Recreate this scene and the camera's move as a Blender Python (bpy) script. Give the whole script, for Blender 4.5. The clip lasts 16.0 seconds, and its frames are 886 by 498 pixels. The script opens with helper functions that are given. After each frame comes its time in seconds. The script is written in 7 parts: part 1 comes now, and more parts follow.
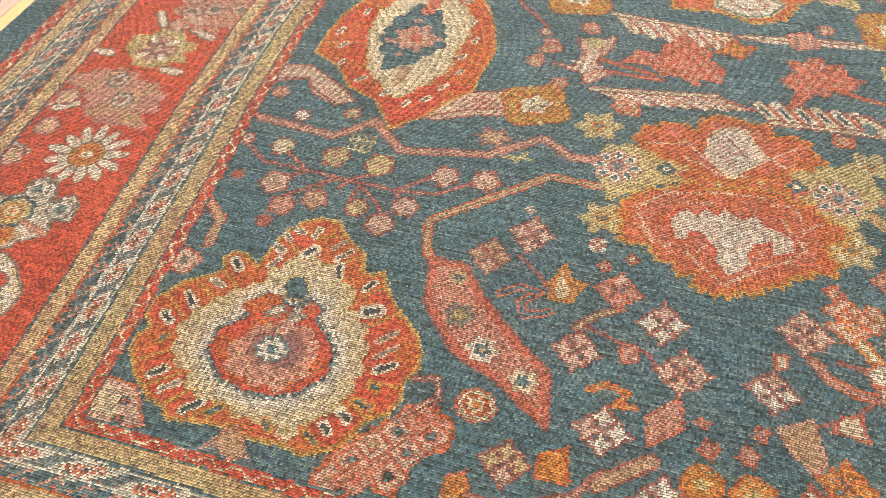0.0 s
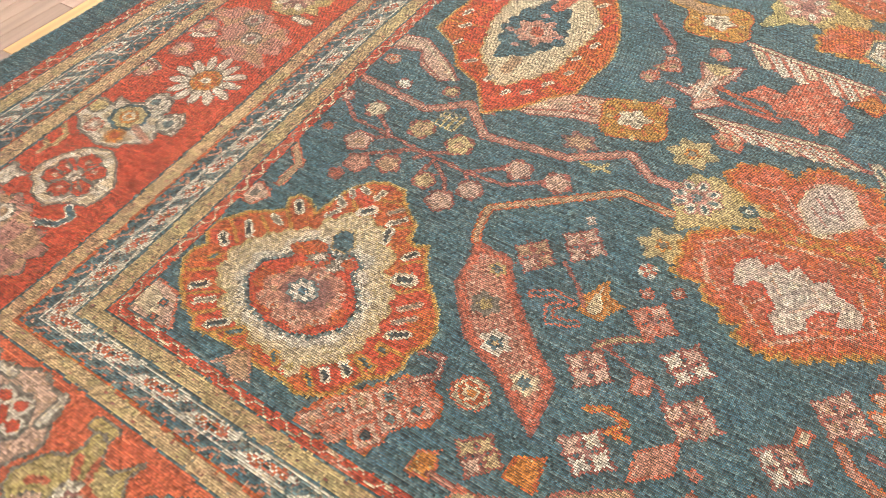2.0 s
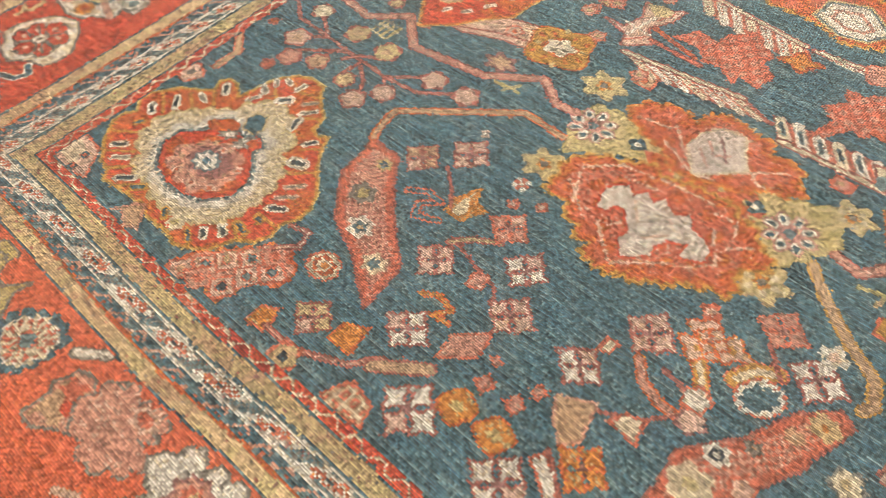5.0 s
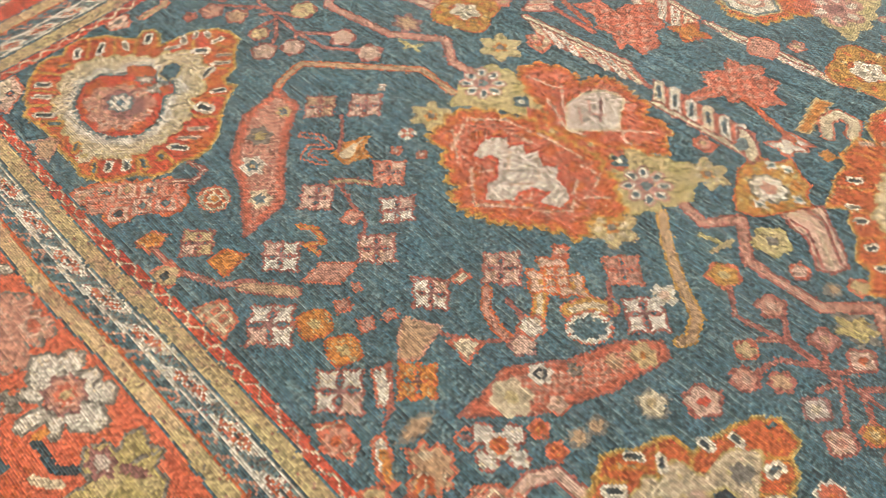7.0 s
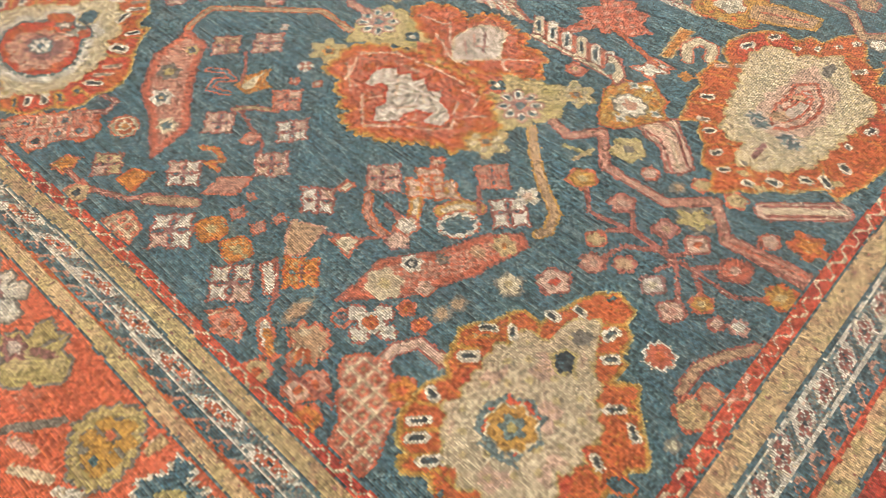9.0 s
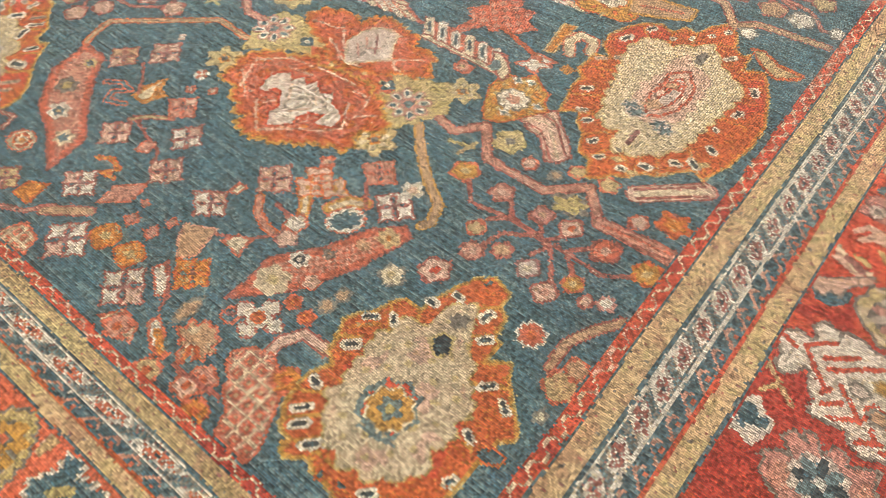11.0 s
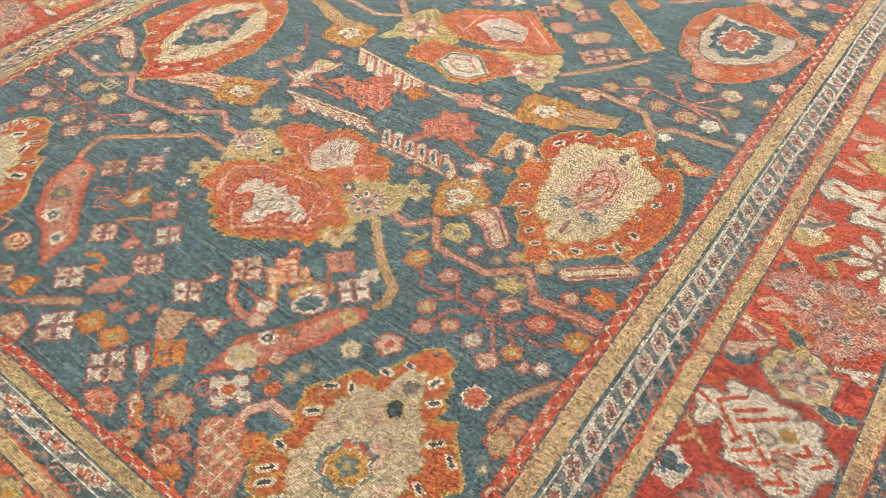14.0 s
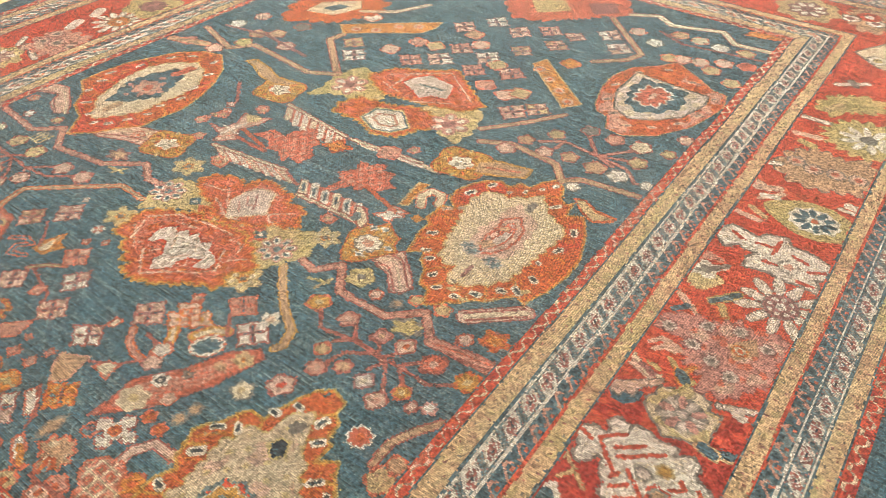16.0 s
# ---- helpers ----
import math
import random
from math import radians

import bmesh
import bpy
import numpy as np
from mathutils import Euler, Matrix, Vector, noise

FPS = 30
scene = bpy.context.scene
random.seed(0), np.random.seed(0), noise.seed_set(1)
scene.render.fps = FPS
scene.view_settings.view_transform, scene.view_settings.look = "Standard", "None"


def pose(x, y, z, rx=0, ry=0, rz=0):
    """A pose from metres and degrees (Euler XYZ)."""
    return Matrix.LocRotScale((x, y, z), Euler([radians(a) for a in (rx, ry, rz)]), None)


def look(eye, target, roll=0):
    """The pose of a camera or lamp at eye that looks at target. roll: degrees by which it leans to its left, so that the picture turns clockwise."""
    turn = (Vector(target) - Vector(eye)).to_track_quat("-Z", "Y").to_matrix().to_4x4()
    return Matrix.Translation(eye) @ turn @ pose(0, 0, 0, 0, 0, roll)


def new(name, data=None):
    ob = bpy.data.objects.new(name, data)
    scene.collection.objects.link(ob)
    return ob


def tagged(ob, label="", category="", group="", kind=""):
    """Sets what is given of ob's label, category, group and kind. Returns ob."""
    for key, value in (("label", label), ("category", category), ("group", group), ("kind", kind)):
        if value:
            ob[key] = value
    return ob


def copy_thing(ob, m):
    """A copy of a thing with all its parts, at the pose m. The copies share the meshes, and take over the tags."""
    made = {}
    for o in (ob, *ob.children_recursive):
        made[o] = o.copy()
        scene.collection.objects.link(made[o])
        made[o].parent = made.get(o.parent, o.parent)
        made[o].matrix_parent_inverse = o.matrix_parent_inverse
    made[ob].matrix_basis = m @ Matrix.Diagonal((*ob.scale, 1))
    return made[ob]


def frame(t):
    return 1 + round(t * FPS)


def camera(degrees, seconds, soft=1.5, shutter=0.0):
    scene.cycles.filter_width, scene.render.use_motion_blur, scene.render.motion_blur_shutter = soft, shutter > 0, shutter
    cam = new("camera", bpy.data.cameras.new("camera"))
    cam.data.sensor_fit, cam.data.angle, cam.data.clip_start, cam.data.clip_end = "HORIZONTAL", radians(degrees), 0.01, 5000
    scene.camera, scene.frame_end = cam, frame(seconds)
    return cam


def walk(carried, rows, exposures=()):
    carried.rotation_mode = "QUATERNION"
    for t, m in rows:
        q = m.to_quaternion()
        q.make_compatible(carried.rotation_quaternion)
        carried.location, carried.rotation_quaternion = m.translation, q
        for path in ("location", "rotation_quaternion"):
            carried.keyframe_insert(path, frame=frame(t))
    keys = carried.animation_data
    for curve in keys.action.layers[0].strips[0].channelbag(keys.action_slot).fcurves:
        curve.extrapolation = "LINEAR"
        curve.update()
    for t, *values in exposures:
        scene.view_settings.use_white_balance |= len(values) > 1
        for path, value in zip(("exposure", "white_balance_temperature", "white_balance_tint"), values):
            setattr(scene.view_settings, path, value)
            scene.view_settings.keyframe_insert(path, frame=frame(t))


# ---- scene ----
cam = camera(61.8, 16.0, soft=0.8)
PATH = [
    (0, (0.983, -0.438, 1.357), (0.572, 0.78, -0.176), -3.7),
    (0.5, (1.032, -0.384, 1.35), (0.536, 0.813, -0.174), -3.4),
    (1, (1.084, -0.354, 1.327), (0.495, 0.804, -0.194), -3.1),
    (1.5, (1.129, -0.343, 1.315), (0.447, 0.77, -0.2), -3.0),
    (2, (1.2, -0.377, 1.332), (0.445, 0.681, -0.188), -3.0),
    (2.5, (1.299, -0.423, 1.331), (0.499, 0.582, -0.203), -3.0),
    (3, (1.373, -0.426, 1.348), (0.543, 0.534, -0.199), -3.2),
    (3.5, (1.44, -0.356, 1.344), (0.596, 0.575, -0.212), -3.2),
    (4, (1.516, -0.274, 1.333), (0.667, 0.631, -0.236), -3.0),
    (4.2, (1.547, -0.251, 1.329), (0.701, 0.648, -0.245), -2.8),
    (6.3, (1.864, -0.268, 1.367), (1.027, 0.558, -0.251), -0.9),
    (6.5, (1.9, -0.248, 1.372), (1.063, 0.578, -0.245), -0.9),
    (7, (2.013, -0.167, 1.384), (1.181, 0.661, -0.235), -0.6),
    (7.5, (2.128, -0.094, 1.383), (1.305, 0.743, -0.236), -0.2),
    (8, (2.212, -0.096, 1.392), (1.393, 0.747, -0.227), -0.1),
    (8.5, (2.301, -0.161, 1.409), (1.492, 0.682, -0.214), -0.3),
    (9, (2.378, -0.201, 1.409), (1.587, 0.649, -0.219), -0.4),
    (9.5, (2.45, -0.186, 1.424), (1.677, 0.678, -0.206), -0.4),
    (10, (2.509, -0.13, 1.439), (1.762, 0.758, -0.191), 0.0),
    (10.2, (2.518, -0.112, 1.442), (1.783, 0.778, -0.191), 0.2),
    (12.3, (2.713, -0.13, 1.536), (1.963, 0.833, -0.048), 0.3),
    (12.5, (2.73, -0.148, 1.546), (1.97, 0.834, -0.022), 0.4),
    (13, (2.759, -0.18, 1.561), (1.972, 0.851, 0.038), 0.4),
    (13.5, (2.767, -0.211, 1.575), (1.954, 0.868, 0.1), 0.4),
    (14, (2.772, -0.238, 1.587), (1.935, 0.883, 0.158), 0.3),
    (14.5, (2.79, -0.251, 1.597), (1.935, 0.908, 0.21), 0.4),
    (15, (2.864, -0.205, 1.614), (1.996, 0.987, 0.262), 0.5),
    (15.5, (2.948, -0.164, 1.602), (2.072, 1.053, 0.279), 0.7),
    (16, (3.031, -0.143, 1.585), (2.149, 1.089, 0.28), 0.8),
]
walk(cam, [(t, look(eye, target, roll)) for t, eye, target, roll in PATH])

# ---- world, light and exposure ----
EXPOSURE = 0.0
scene.view_settings.exposure = EXPOSURE
world = bpy.data.worlds.new("world")
scene.world = world
world.use_nodes = True
sky = world.node_tree.nodes.new("ShaderNodeTexSky")
sky.sky_type = "NISHITA"
sky.sun_disc = False
sky.sun_elevation, sky.sun_rotation = radians(40), radians(120)
world.node_tree.links.new(sky.outputs[0], world.node_tree.nodes["Background"].inputs[0])
world.node_tree.nodes["Background"].inputs[1].default_value = 0.10
LAMP_POWER = 422.0       # each added ceiling panel
LAMP_COLOUR = (0.975, 0.945, 0.870)

# ---- materials ----
KNOT = 0.0052
CORNER = (-1.07, -1.058)                        # where the first knot is tied


def nodes_of(name, rough=0.9):
    m = bpy.data.materials.new(name)
    m.use_nodes = True
    n, l = m.node_tree.nodes, m.node_tree.links
    b = n["Principled BSDF"]
    b.inputs["Roughness"].default_value = rough
    b.inputs["Specular IOR Level"].default_value = 0.25
    return m, n, l, b


def math_node(n, l, op, a, b=None, c=None):
    x = n.new("ShaderNodeMath")
    x.operation = op
    for i, v in enumerate((a, b, c)):
        if v is None:
            continue
        if isinstance(v, (int, float)):
            x.inputs[i].default_value = v
        else:
            l.new(v, x.inputs[i])
    return x.outputs[0]


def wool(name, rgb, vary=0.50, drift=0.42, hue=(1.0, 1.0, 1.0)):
    """Knotted wool pile: a tone of its own for every knot, streaks along the weft, worn patches, relief of the rows
    shaded into the colour.
    """
    m, n, l, b = nodes_of(name, 0.92)
    co = n.new("ShaderNodeTexCoord")
    sep = n.new("ShaderNodeSeparateXYZ")
    l.new(co.outputs["Object"], sep.inputs[0])
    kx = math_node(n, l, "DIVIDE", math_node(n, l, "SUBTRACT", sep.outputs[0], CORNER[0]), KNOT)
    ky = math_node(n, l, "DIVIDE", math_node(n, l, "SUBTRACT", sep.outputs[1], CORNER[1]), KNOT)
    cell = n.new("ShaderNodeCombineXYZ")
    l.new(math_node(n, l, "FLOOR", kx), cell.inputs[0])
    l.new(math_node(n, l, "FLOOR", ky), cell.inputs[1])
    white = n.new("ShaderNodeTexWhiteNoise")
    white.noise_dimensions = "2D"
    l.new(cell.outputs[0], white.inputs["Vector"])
    # shade between the tufts, multiplied into the colour as a profile across every knot
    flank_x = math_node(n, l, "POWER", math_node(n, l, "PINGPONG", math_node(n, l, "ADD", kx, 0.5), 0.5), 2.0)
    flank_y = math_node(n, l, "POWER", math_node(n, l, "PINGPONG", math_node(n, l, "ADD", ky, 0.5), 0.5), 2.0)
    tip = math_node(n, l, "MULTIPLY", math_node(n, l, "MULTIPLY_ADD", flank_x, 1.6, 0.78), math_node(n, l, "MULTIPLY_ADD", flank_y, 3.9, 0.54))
    # streaks of the dye along the weft
    mp = n.new("ShaderNodeMapping")
    mp.inputs["Scale"].default_value = (13.0, 150.0, 1.0)
    l.new(co.outputs["Object"], mp.inputs[0])
    streak = n.new("ShaderNodeTexNoise")
    streak.inputs["Scale"].default_value = 1.0
    streak.inputs["Detail"].default_value = 3.0
    l.new(mp.outputs[0], streak.inputs["Vector"])
    worn = n.new("ShaderNodeTexNoise")
    worn.inputs["Scale"].default_value = 5.5
    worn.inputs["Detail"].default_value = 5.0
    l.new(co.outputs["Object"], worn.inputs["Vector"])
    fleck = n.new("ShaderNodeTexNoise")
    fleck.inputs["Scale"].default_value = 300.0
    fleck.inputs["Detail"].default_value = 2.0
    l.new(co.outputs["Object"], fleck.inputs["Vector"])
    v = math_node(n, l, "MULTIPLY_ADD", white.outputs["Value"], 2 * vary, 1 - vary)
    s = math_node(n, l, "MULTIPLY_ADD", streak.outputs["Fac"], 2 * drift, 1 - drift)
    w = math_node(n, l, "MULTIPLY_ADD", worn.outputs["Fac"], 0.60, 0.78)
    f = math_node(n, l, "MULTIPLY_ADD", fleck.outputs["Fac"], 0.8, 0.6)
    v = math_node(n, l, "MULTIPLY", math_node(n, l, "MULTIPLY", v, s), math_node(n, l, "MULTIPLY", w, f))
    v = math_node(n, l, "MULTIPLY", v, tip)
    tint = n.new("ShaderNodeMix")
    tint.data_type = "RGBA"
    tint.inputs["A"].default_value = (*rgb, 1)
    tint.inputs["B"].default_value = (*[c * h for c, h in zip(rgb, hue)], 1)
    ramp = n.new("ShaderNodeMapRange")
    ramp.inputs["From Min"].default_value, ramp.inputs["From Max"].default_value = 0.4, 0.62
    l.new(streak.outputs["Fac"], ramp.inputs["Value"])
    l.new(ramp.outputs[0], tint.inputs["Factor"])
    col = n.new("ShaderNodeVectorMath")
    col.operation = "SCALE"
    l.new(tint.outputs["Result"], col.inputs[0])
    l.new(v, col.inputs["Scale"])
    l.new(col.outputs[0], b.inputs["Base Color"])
    # relief of the yarn; the tufts themselves are geometry
    bump = n.new("ShaderNodeBump")
    bump.inputs["Strength"].default_value = 0.25
    bump.inputs["Distance"].default_value = 0.0015
    l.new(fleck.outputs["Fac"], bump.inputs["Height"])
    l.new(bump.outputs[0], b.inputs["Normal"])
    b.inputs["Sheen Weight"].default_value = 0.10
    b.inputs["Sheen Roughness"].default_value = 0.5
    return m


def plaster(name, rgb, scale=9.0):
    m, n, l, b = nodes_of(name, 0.85)
    co = n.new("ShaderNodeTexCoord")
    t = n.new("ShaderNodeTexNoise")
    t.inputs["Scale"].default_value = scale
    t.inputs["Detail"].default_value = 6.0
    l.new(co.outputs["Object"], t.inputs["Vector"])
    v = math_node(n, l, "MULTIPLY_ADD", t.outputs["Fac"], 0.2, 0.9)
    col = n.new("ShaderNodeVectorMath")
    col.operation = "SCALE"
    col.inputs[0].default_value = rgb
    l.new(v, col.inputs["Scale"])
    l.new(col.outputs[0], b.inputs["Base Color"])
    bump = n.new("ShaderNodeBump")
    bump.inputs["Strength"].default_value = 0.15
    bump.inputs["Distance"].default_value = 0.003
    l.new(t.outputs["Fac"], bump.inputs["Height"])
    l.new(bump.outputs[0], b.inputs["Normal"])
    return m


def board_wood(name, rgb):
    """Floor boards: a tone for each board, long grain, a satin finish."""
    m, n, l, b = nodes_of(name, 0.38)
    co = n.new("ShaderNodeTexCoord")
    info = n.new("ShaderNodeObjectInfo")
    mp = n.new("ShaderNodeMapping")
    mp.inputs["Scale"].default_value = (30.0, 1.6, 30.0)
    l.new(co.outputs["Object"], mp.inputs[0])
    off = n.new("ShaderNodeVectorMath")
    off.operation = "SCALE"
    off.inputs[0].default_value = (17.0, 31.0, 5.0)
    l.new(info.outputs["Random"], off.inputs["Scale"])
    l.new(off.outputs[0], mp.inputs["Location"])
    t = n.new("ShaderNodeTexNoise")
    t.inputs["Scale"].default_value = 1.0
    t.inputs["Detail"].default_value = 7.0
    t.inputs["Distortion"].default_value = 0.6
    l.new(mp.outputs[0], t.inputs["Vector"])
    v = math_node(n, l, "MULTIPLY_ADD", t.outputs["Fac"], 0.8, 0.6)
    v = math_node(n, l, "MULTIPLY", v, math_node(n, l, "MULTIPLY_ADD", info.outputs["Random"], 0.4, 0.8))
    col = n.new("ShaderNodeVectorMath")
    col.operation = "SCALE"
    col.inputs[0].default_value = rgb
    l.new(v, col.inputs["Scale"])
    l.new(col.outputs[0], b.inputs["Base Color"])
    bump = n.new("ShaderNodeBump")
    bump.inputs["Strength"].default_value = 0.2
    bump.inputs["Distance"].default_value = 0.001
    l.new(t.outputs["Fac"], bump.inputs["Height"])
    l.new(bump.outputs[0], b.inputs["Normal"])
    return m


# the dyes of the rug, each a number on the knot grid
DYES = []


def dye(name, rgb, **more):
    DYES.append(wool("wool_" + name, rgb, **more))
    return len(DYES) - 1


BLUE = dye("teal_blue", (0.075, 0.140, 0.153), drift=0.5, hue=(0.8, 0.95, 1.15))
NAVY = dye("navy", (0.040, 0.058, 0.068))
RED = dye("madder_red", (0.47, 0.066, 0.036), hue=(1.15, 1.25, 1.1))
RUST = dye("rust", (0.47, 0.098, 0.034), hue=(1.05, 1.25, 1.1))
CORAL = dye("coral", (0.50, 0.128, 0.070))
ROSE = dye("dusky_rose", (0.33, 0.100, 0.075))
SALMON = dye("salmon", (0.49, 0.235, 0.165))
PINK = dye("pale_pink", (0.56, 0.375, 0.285))
CREAM = dye("cream", (0.58, 0.485, 0.33))
WHITE = dye("undyed_white", (0.60, 0.55, 0.46))
GOLD = dye("old_gold", (0.45, 0.335, 0.170))
OLIVE = dye("olive_yellow", (0.42, 0.335, 0.135))
ORANGE = dye("orange", (0.52, 0.20, 0.04))
TAN = dye("tan", (0.45, 0.285, 0.165))
GREY = dye("grey_brown", (0.20, 0.185, 0.155))
ECRU = dye("ecru", (0.46, 0.365, 0.25))
SLATE = dye("slate_blue", (0.140, 0.205, 0.212), drift=0.4)
BLUSH = dye("blush_white", (0.50, 0.42, 0.355))
INDIGO = dye("faded_indigo", (0.040, 0.078, 0.095))
AMBER = dye("amber", (0.46, 0.245, 0.055))
MAUVE = dye("mauve", (0.27, 0.120, 0.105))
STRAW = dye("straw", (0.49, 0.39, 0.19))
HONEY = dye("honey_gold", (0.56, 0.405, 0.225))
DUSTY = dye("dusty_pink", (0.47, 0.225, 0.180))
SCARLET = dye("light_scarlet", (0.60, 0.125, 0.062), hue=(1.0, 1.2, 1.2))
CRIMSON = dye("deep_crimson", (0.33, 0.040, 0.030), hue=(1.2, 1.2, 1.0))

# ---- the knot grid of the rug ----
X0, X1, Y0, Y1 = 0.0, 2.375, 0.012, 3.655      # the blue field
RIM = 1.07                                      # the borders round it
GX0, GY0 = CORNER
COLS, ROWS = int((X1 - X0 + 2 * RIM) / KNOT), int((Y1 - Y0 + 2 * RIM) / KNOT)
rng = np.random.default_rng(7)


def soft_noise(rows, cols, step):
    """Smooth noise in -1..1 over the grid; step is its grain in knots."""
    g = rng.uniform(-1, 1, (rows // step + 3, cols // step + 3))
    r, c = np.arange(rows) / step, np.arange(cols) / step
    ri, ci = r.astype(int), c.astype(int)
    fr, fc = (r - ri)[:, None], (c - ci)[None]
    fr, fc = fr * fr * (3 - 2 * fr), fc * fc * (3 - 2 * fc)
    a, b = g[ri][:, ci], g[ri][:, ci + 1]
    d, e = g[ri + 1][:, ci], g[ri + 1][:, ci + 1]
    return (a * (1 - fc) + b * fc) * (1 - fr) + (d * (1 - fc) + e * fc) * fr


gx, gy = np.meshgrid(GX0 + (np.arange(COLS) + 0.5) * KNOT, GY0 + (np.arange(ROWS) + 0.5) * KNOT)
# hand-knotted lines wander a little
GX = gx + 0.0045 * soft_noise(ROWS, COLS, 60) + 0.0017 * soft_noise(ROWS, COLS, 3)
GY = gy + 0.0045 * soft_noise(ROWS, COLS, 60) + 0.0017 * soft_noise(ROWS, COLS, 3)
# the sides are not quite straight, and the stripes are narrower on the near and left sides
left_edge = np.interp(GY, (-1.0, 0.0, 0.3, 0.7, 1.0, 1.4, 2.4, 3.6), (0.03, 0.025, 0.008, -0.018, -0.040, -0.055, -0.045, 0.0))
near_edge = np.interp(GX, (-1.0, 0.0, 0.5, 0.75, 1.0, 1.2, 1.5, 2.0, 2.4), (0.03, 0.030, 0.014, 0.014, 0.034, 0.038, 0.025, 0.029, 0.029))
raw = left_edge - GX
to_west = np.where(raw < 0.645, np.interp(raw, (0.0, 0.245, 0.645), (0.0, 0.279, 0.65)), 0.65 + 0.26 * (raw - 0.645) / (left_edge + 0.947 - 0.645))
raw = GX - X1
to_east = np.interp(raw, (0.0, 0.279, 0.640, 0.90, 2.0), (0.0, 0.279, 0.65, 0.91, 2.0))
raw = near_edge - GY
to_south = np.interp(raw, (0.0, 0.195, 0.53, 0.78, 2.0), (0.0, 0.279, 0.65, 0.91, 2.1))
raw = GY - Y1
to_north = np.interp(raw, (0.0, 0.265, 0.64, 2.0), (0.0, 0.279, 0.65, 2.0))
OUT = np.stack([np.where(to_west > 0, to_west, left_edge - GX), np.where(GX > X1, to_east, GX - X1),
                np.where(GY < near_edge, to_south, near_edge - GY), np.where(GY > Y1, to_north, GY - Y1)])
EDGE = OUT.max(0)
DYE = np.full((ROWS, COLS), BLUE, np.uint8)
PIECE = np.zeros((ROWS, COLS), np.int32)
PIECES = [("field", "plain teal-blue wool field with streaks of uneven dye")]
NOW = [0]


def begin(name, label=""):
    """All knots tied from here on belong to a new part of the rug."""
    PIECES.append((name, label))
    NOW[0] = len(PIECES) - 1


def window(points, r):
    p = np.array(points, float).reshape(-1, 2)
    c0, c1 = int((p[:, 0].min() - r - GX0) / KNOT) - 2, int((p[:, 0].max() + r - GX0) / KNOT) + 3
    r0, r1 = int((p[:, 1].min() - r - GY0) / KNOT) - 2, int((p[:, 1].max() + r - GY0) / KNOT) + 3
    return slice(max(r0, 0), max(r1, 0)), slice(max(c0, 0), max(c1, 0))


LIMIT = [-9.0, 9.0]                             # how far from the field's edge knots may be tied


def tie(w, mask, col):
    mask = mask & (EDGE[w] > LIMIT[0]) & (EDGE[w] < LIMIT[1])
    DYE[w][mask] = col
    PIECE[w][mask] = NOW[0]


def turned(w, c, ang):
    a = radians(ang)
    x, y = GX[w] - c[0], GY[w] - c[1]
    return x * math.cos(a) + y * math.sin(a), y * math.cos(a) - x * math.sin(a)


def blob(c, rx, ry, col, ang=0, lobes=0, depth=0.0, phase=0.0):
    """An oval, or a lobed flower."""
    w = window([c], max(rx, ry) * (1 + depth))
    u, v = turned(w, c, ang)
    q = np.hypot(u / rx, v / ry)
    t = np.arctan2(v / ry, u / rx)
    tie(w, q < 1 + depth * np.cos(lobes * t + phase), col)


def box(c, rx, ry, col, ang=0):
    w = window([c], rx + ry)
    u, v = turned(w, c, ang)
    tie(w, (abs(u) < rx) & (abs(v) < ry), col)


def diamond(c, rx, ry, col, ang=0):
    w = window([c], max(rx, ry))
    u, v = turned(w, c, ang)
    tie(w, abs(u) / rx + abs(v) / ry < 1, col)


def distance(w, pts, closed):
    x, y = GX[w], GY[w]
    best, inside = np.full(x.shape, 1e9), np.zeros(x.shape, bool)
    for i in range(len(pts) if closed else len(pts) - 1):
        (ax, ay), (bx, by) = pts[i], pts[(i + 1) % len(pts)]
        ex, ey = bx - ax, by - ay
        t = np.clip(((x - ax) * ex + (y - ay) * ey) / (ex * ex + ey * ey + 1e-12), 0, 1)
        best = np.minimum(best, np.hypot(x - ax - t * ex, y - ay - t * ey))
        if closed and ay != by:
            inside ^= ((ay > y) != (by > y)) & (x < ax + (y - ay) * ex / (by - ay))
    return np.where(inside, -best, best)


def patch(pts, col, grow=0.0, scallops=0, amp=0.0):
    """A filled outline, grown or shrunk, its edge scalloped if asked."""
    w = window(pts, abs(grow) + amp)
    d = distance(w, pts, True)
    if scallops:
        c = np.mean(pts, 0)
        t = np.arctan2(GY[w] - c[1], GX[w] - c[0])
        d = d - amp * (2 * abs(np.sin(scallops * t / 2)) - 1)
    tie(w, d < grow, col)


def line(pts, width, col):
    w = window(pts, width)
    tie(w, distance(w, pts, False) < width / 2, col)


def along(pts, count, inset=0.0, start=0.0):
    """count places evenly round a closed outline, moved inwards, each with the inward direction in degrees."""
    p = np.array(pts + [pts[0]], float)
    seg = np.hypot(*np.diff(p, axis=0).T)
    run = np.r_[0, np.cumsum(seg)]
    c = np.mean(pts, 0)
    out = []
    for k in range(count):
        s = (k + start) / count * run[-1]
        q = np.array([np.interp(s, run, p[:, 0]), np.interp(s, run, p[:, 1])])
        d = (c - q) / np.hypot(*(c - q))
        q = q + d * inset
        out.append(((float(q[0]), float(q[1])), math.degrees(math.atan2(d[1], d[0]))))
    return out


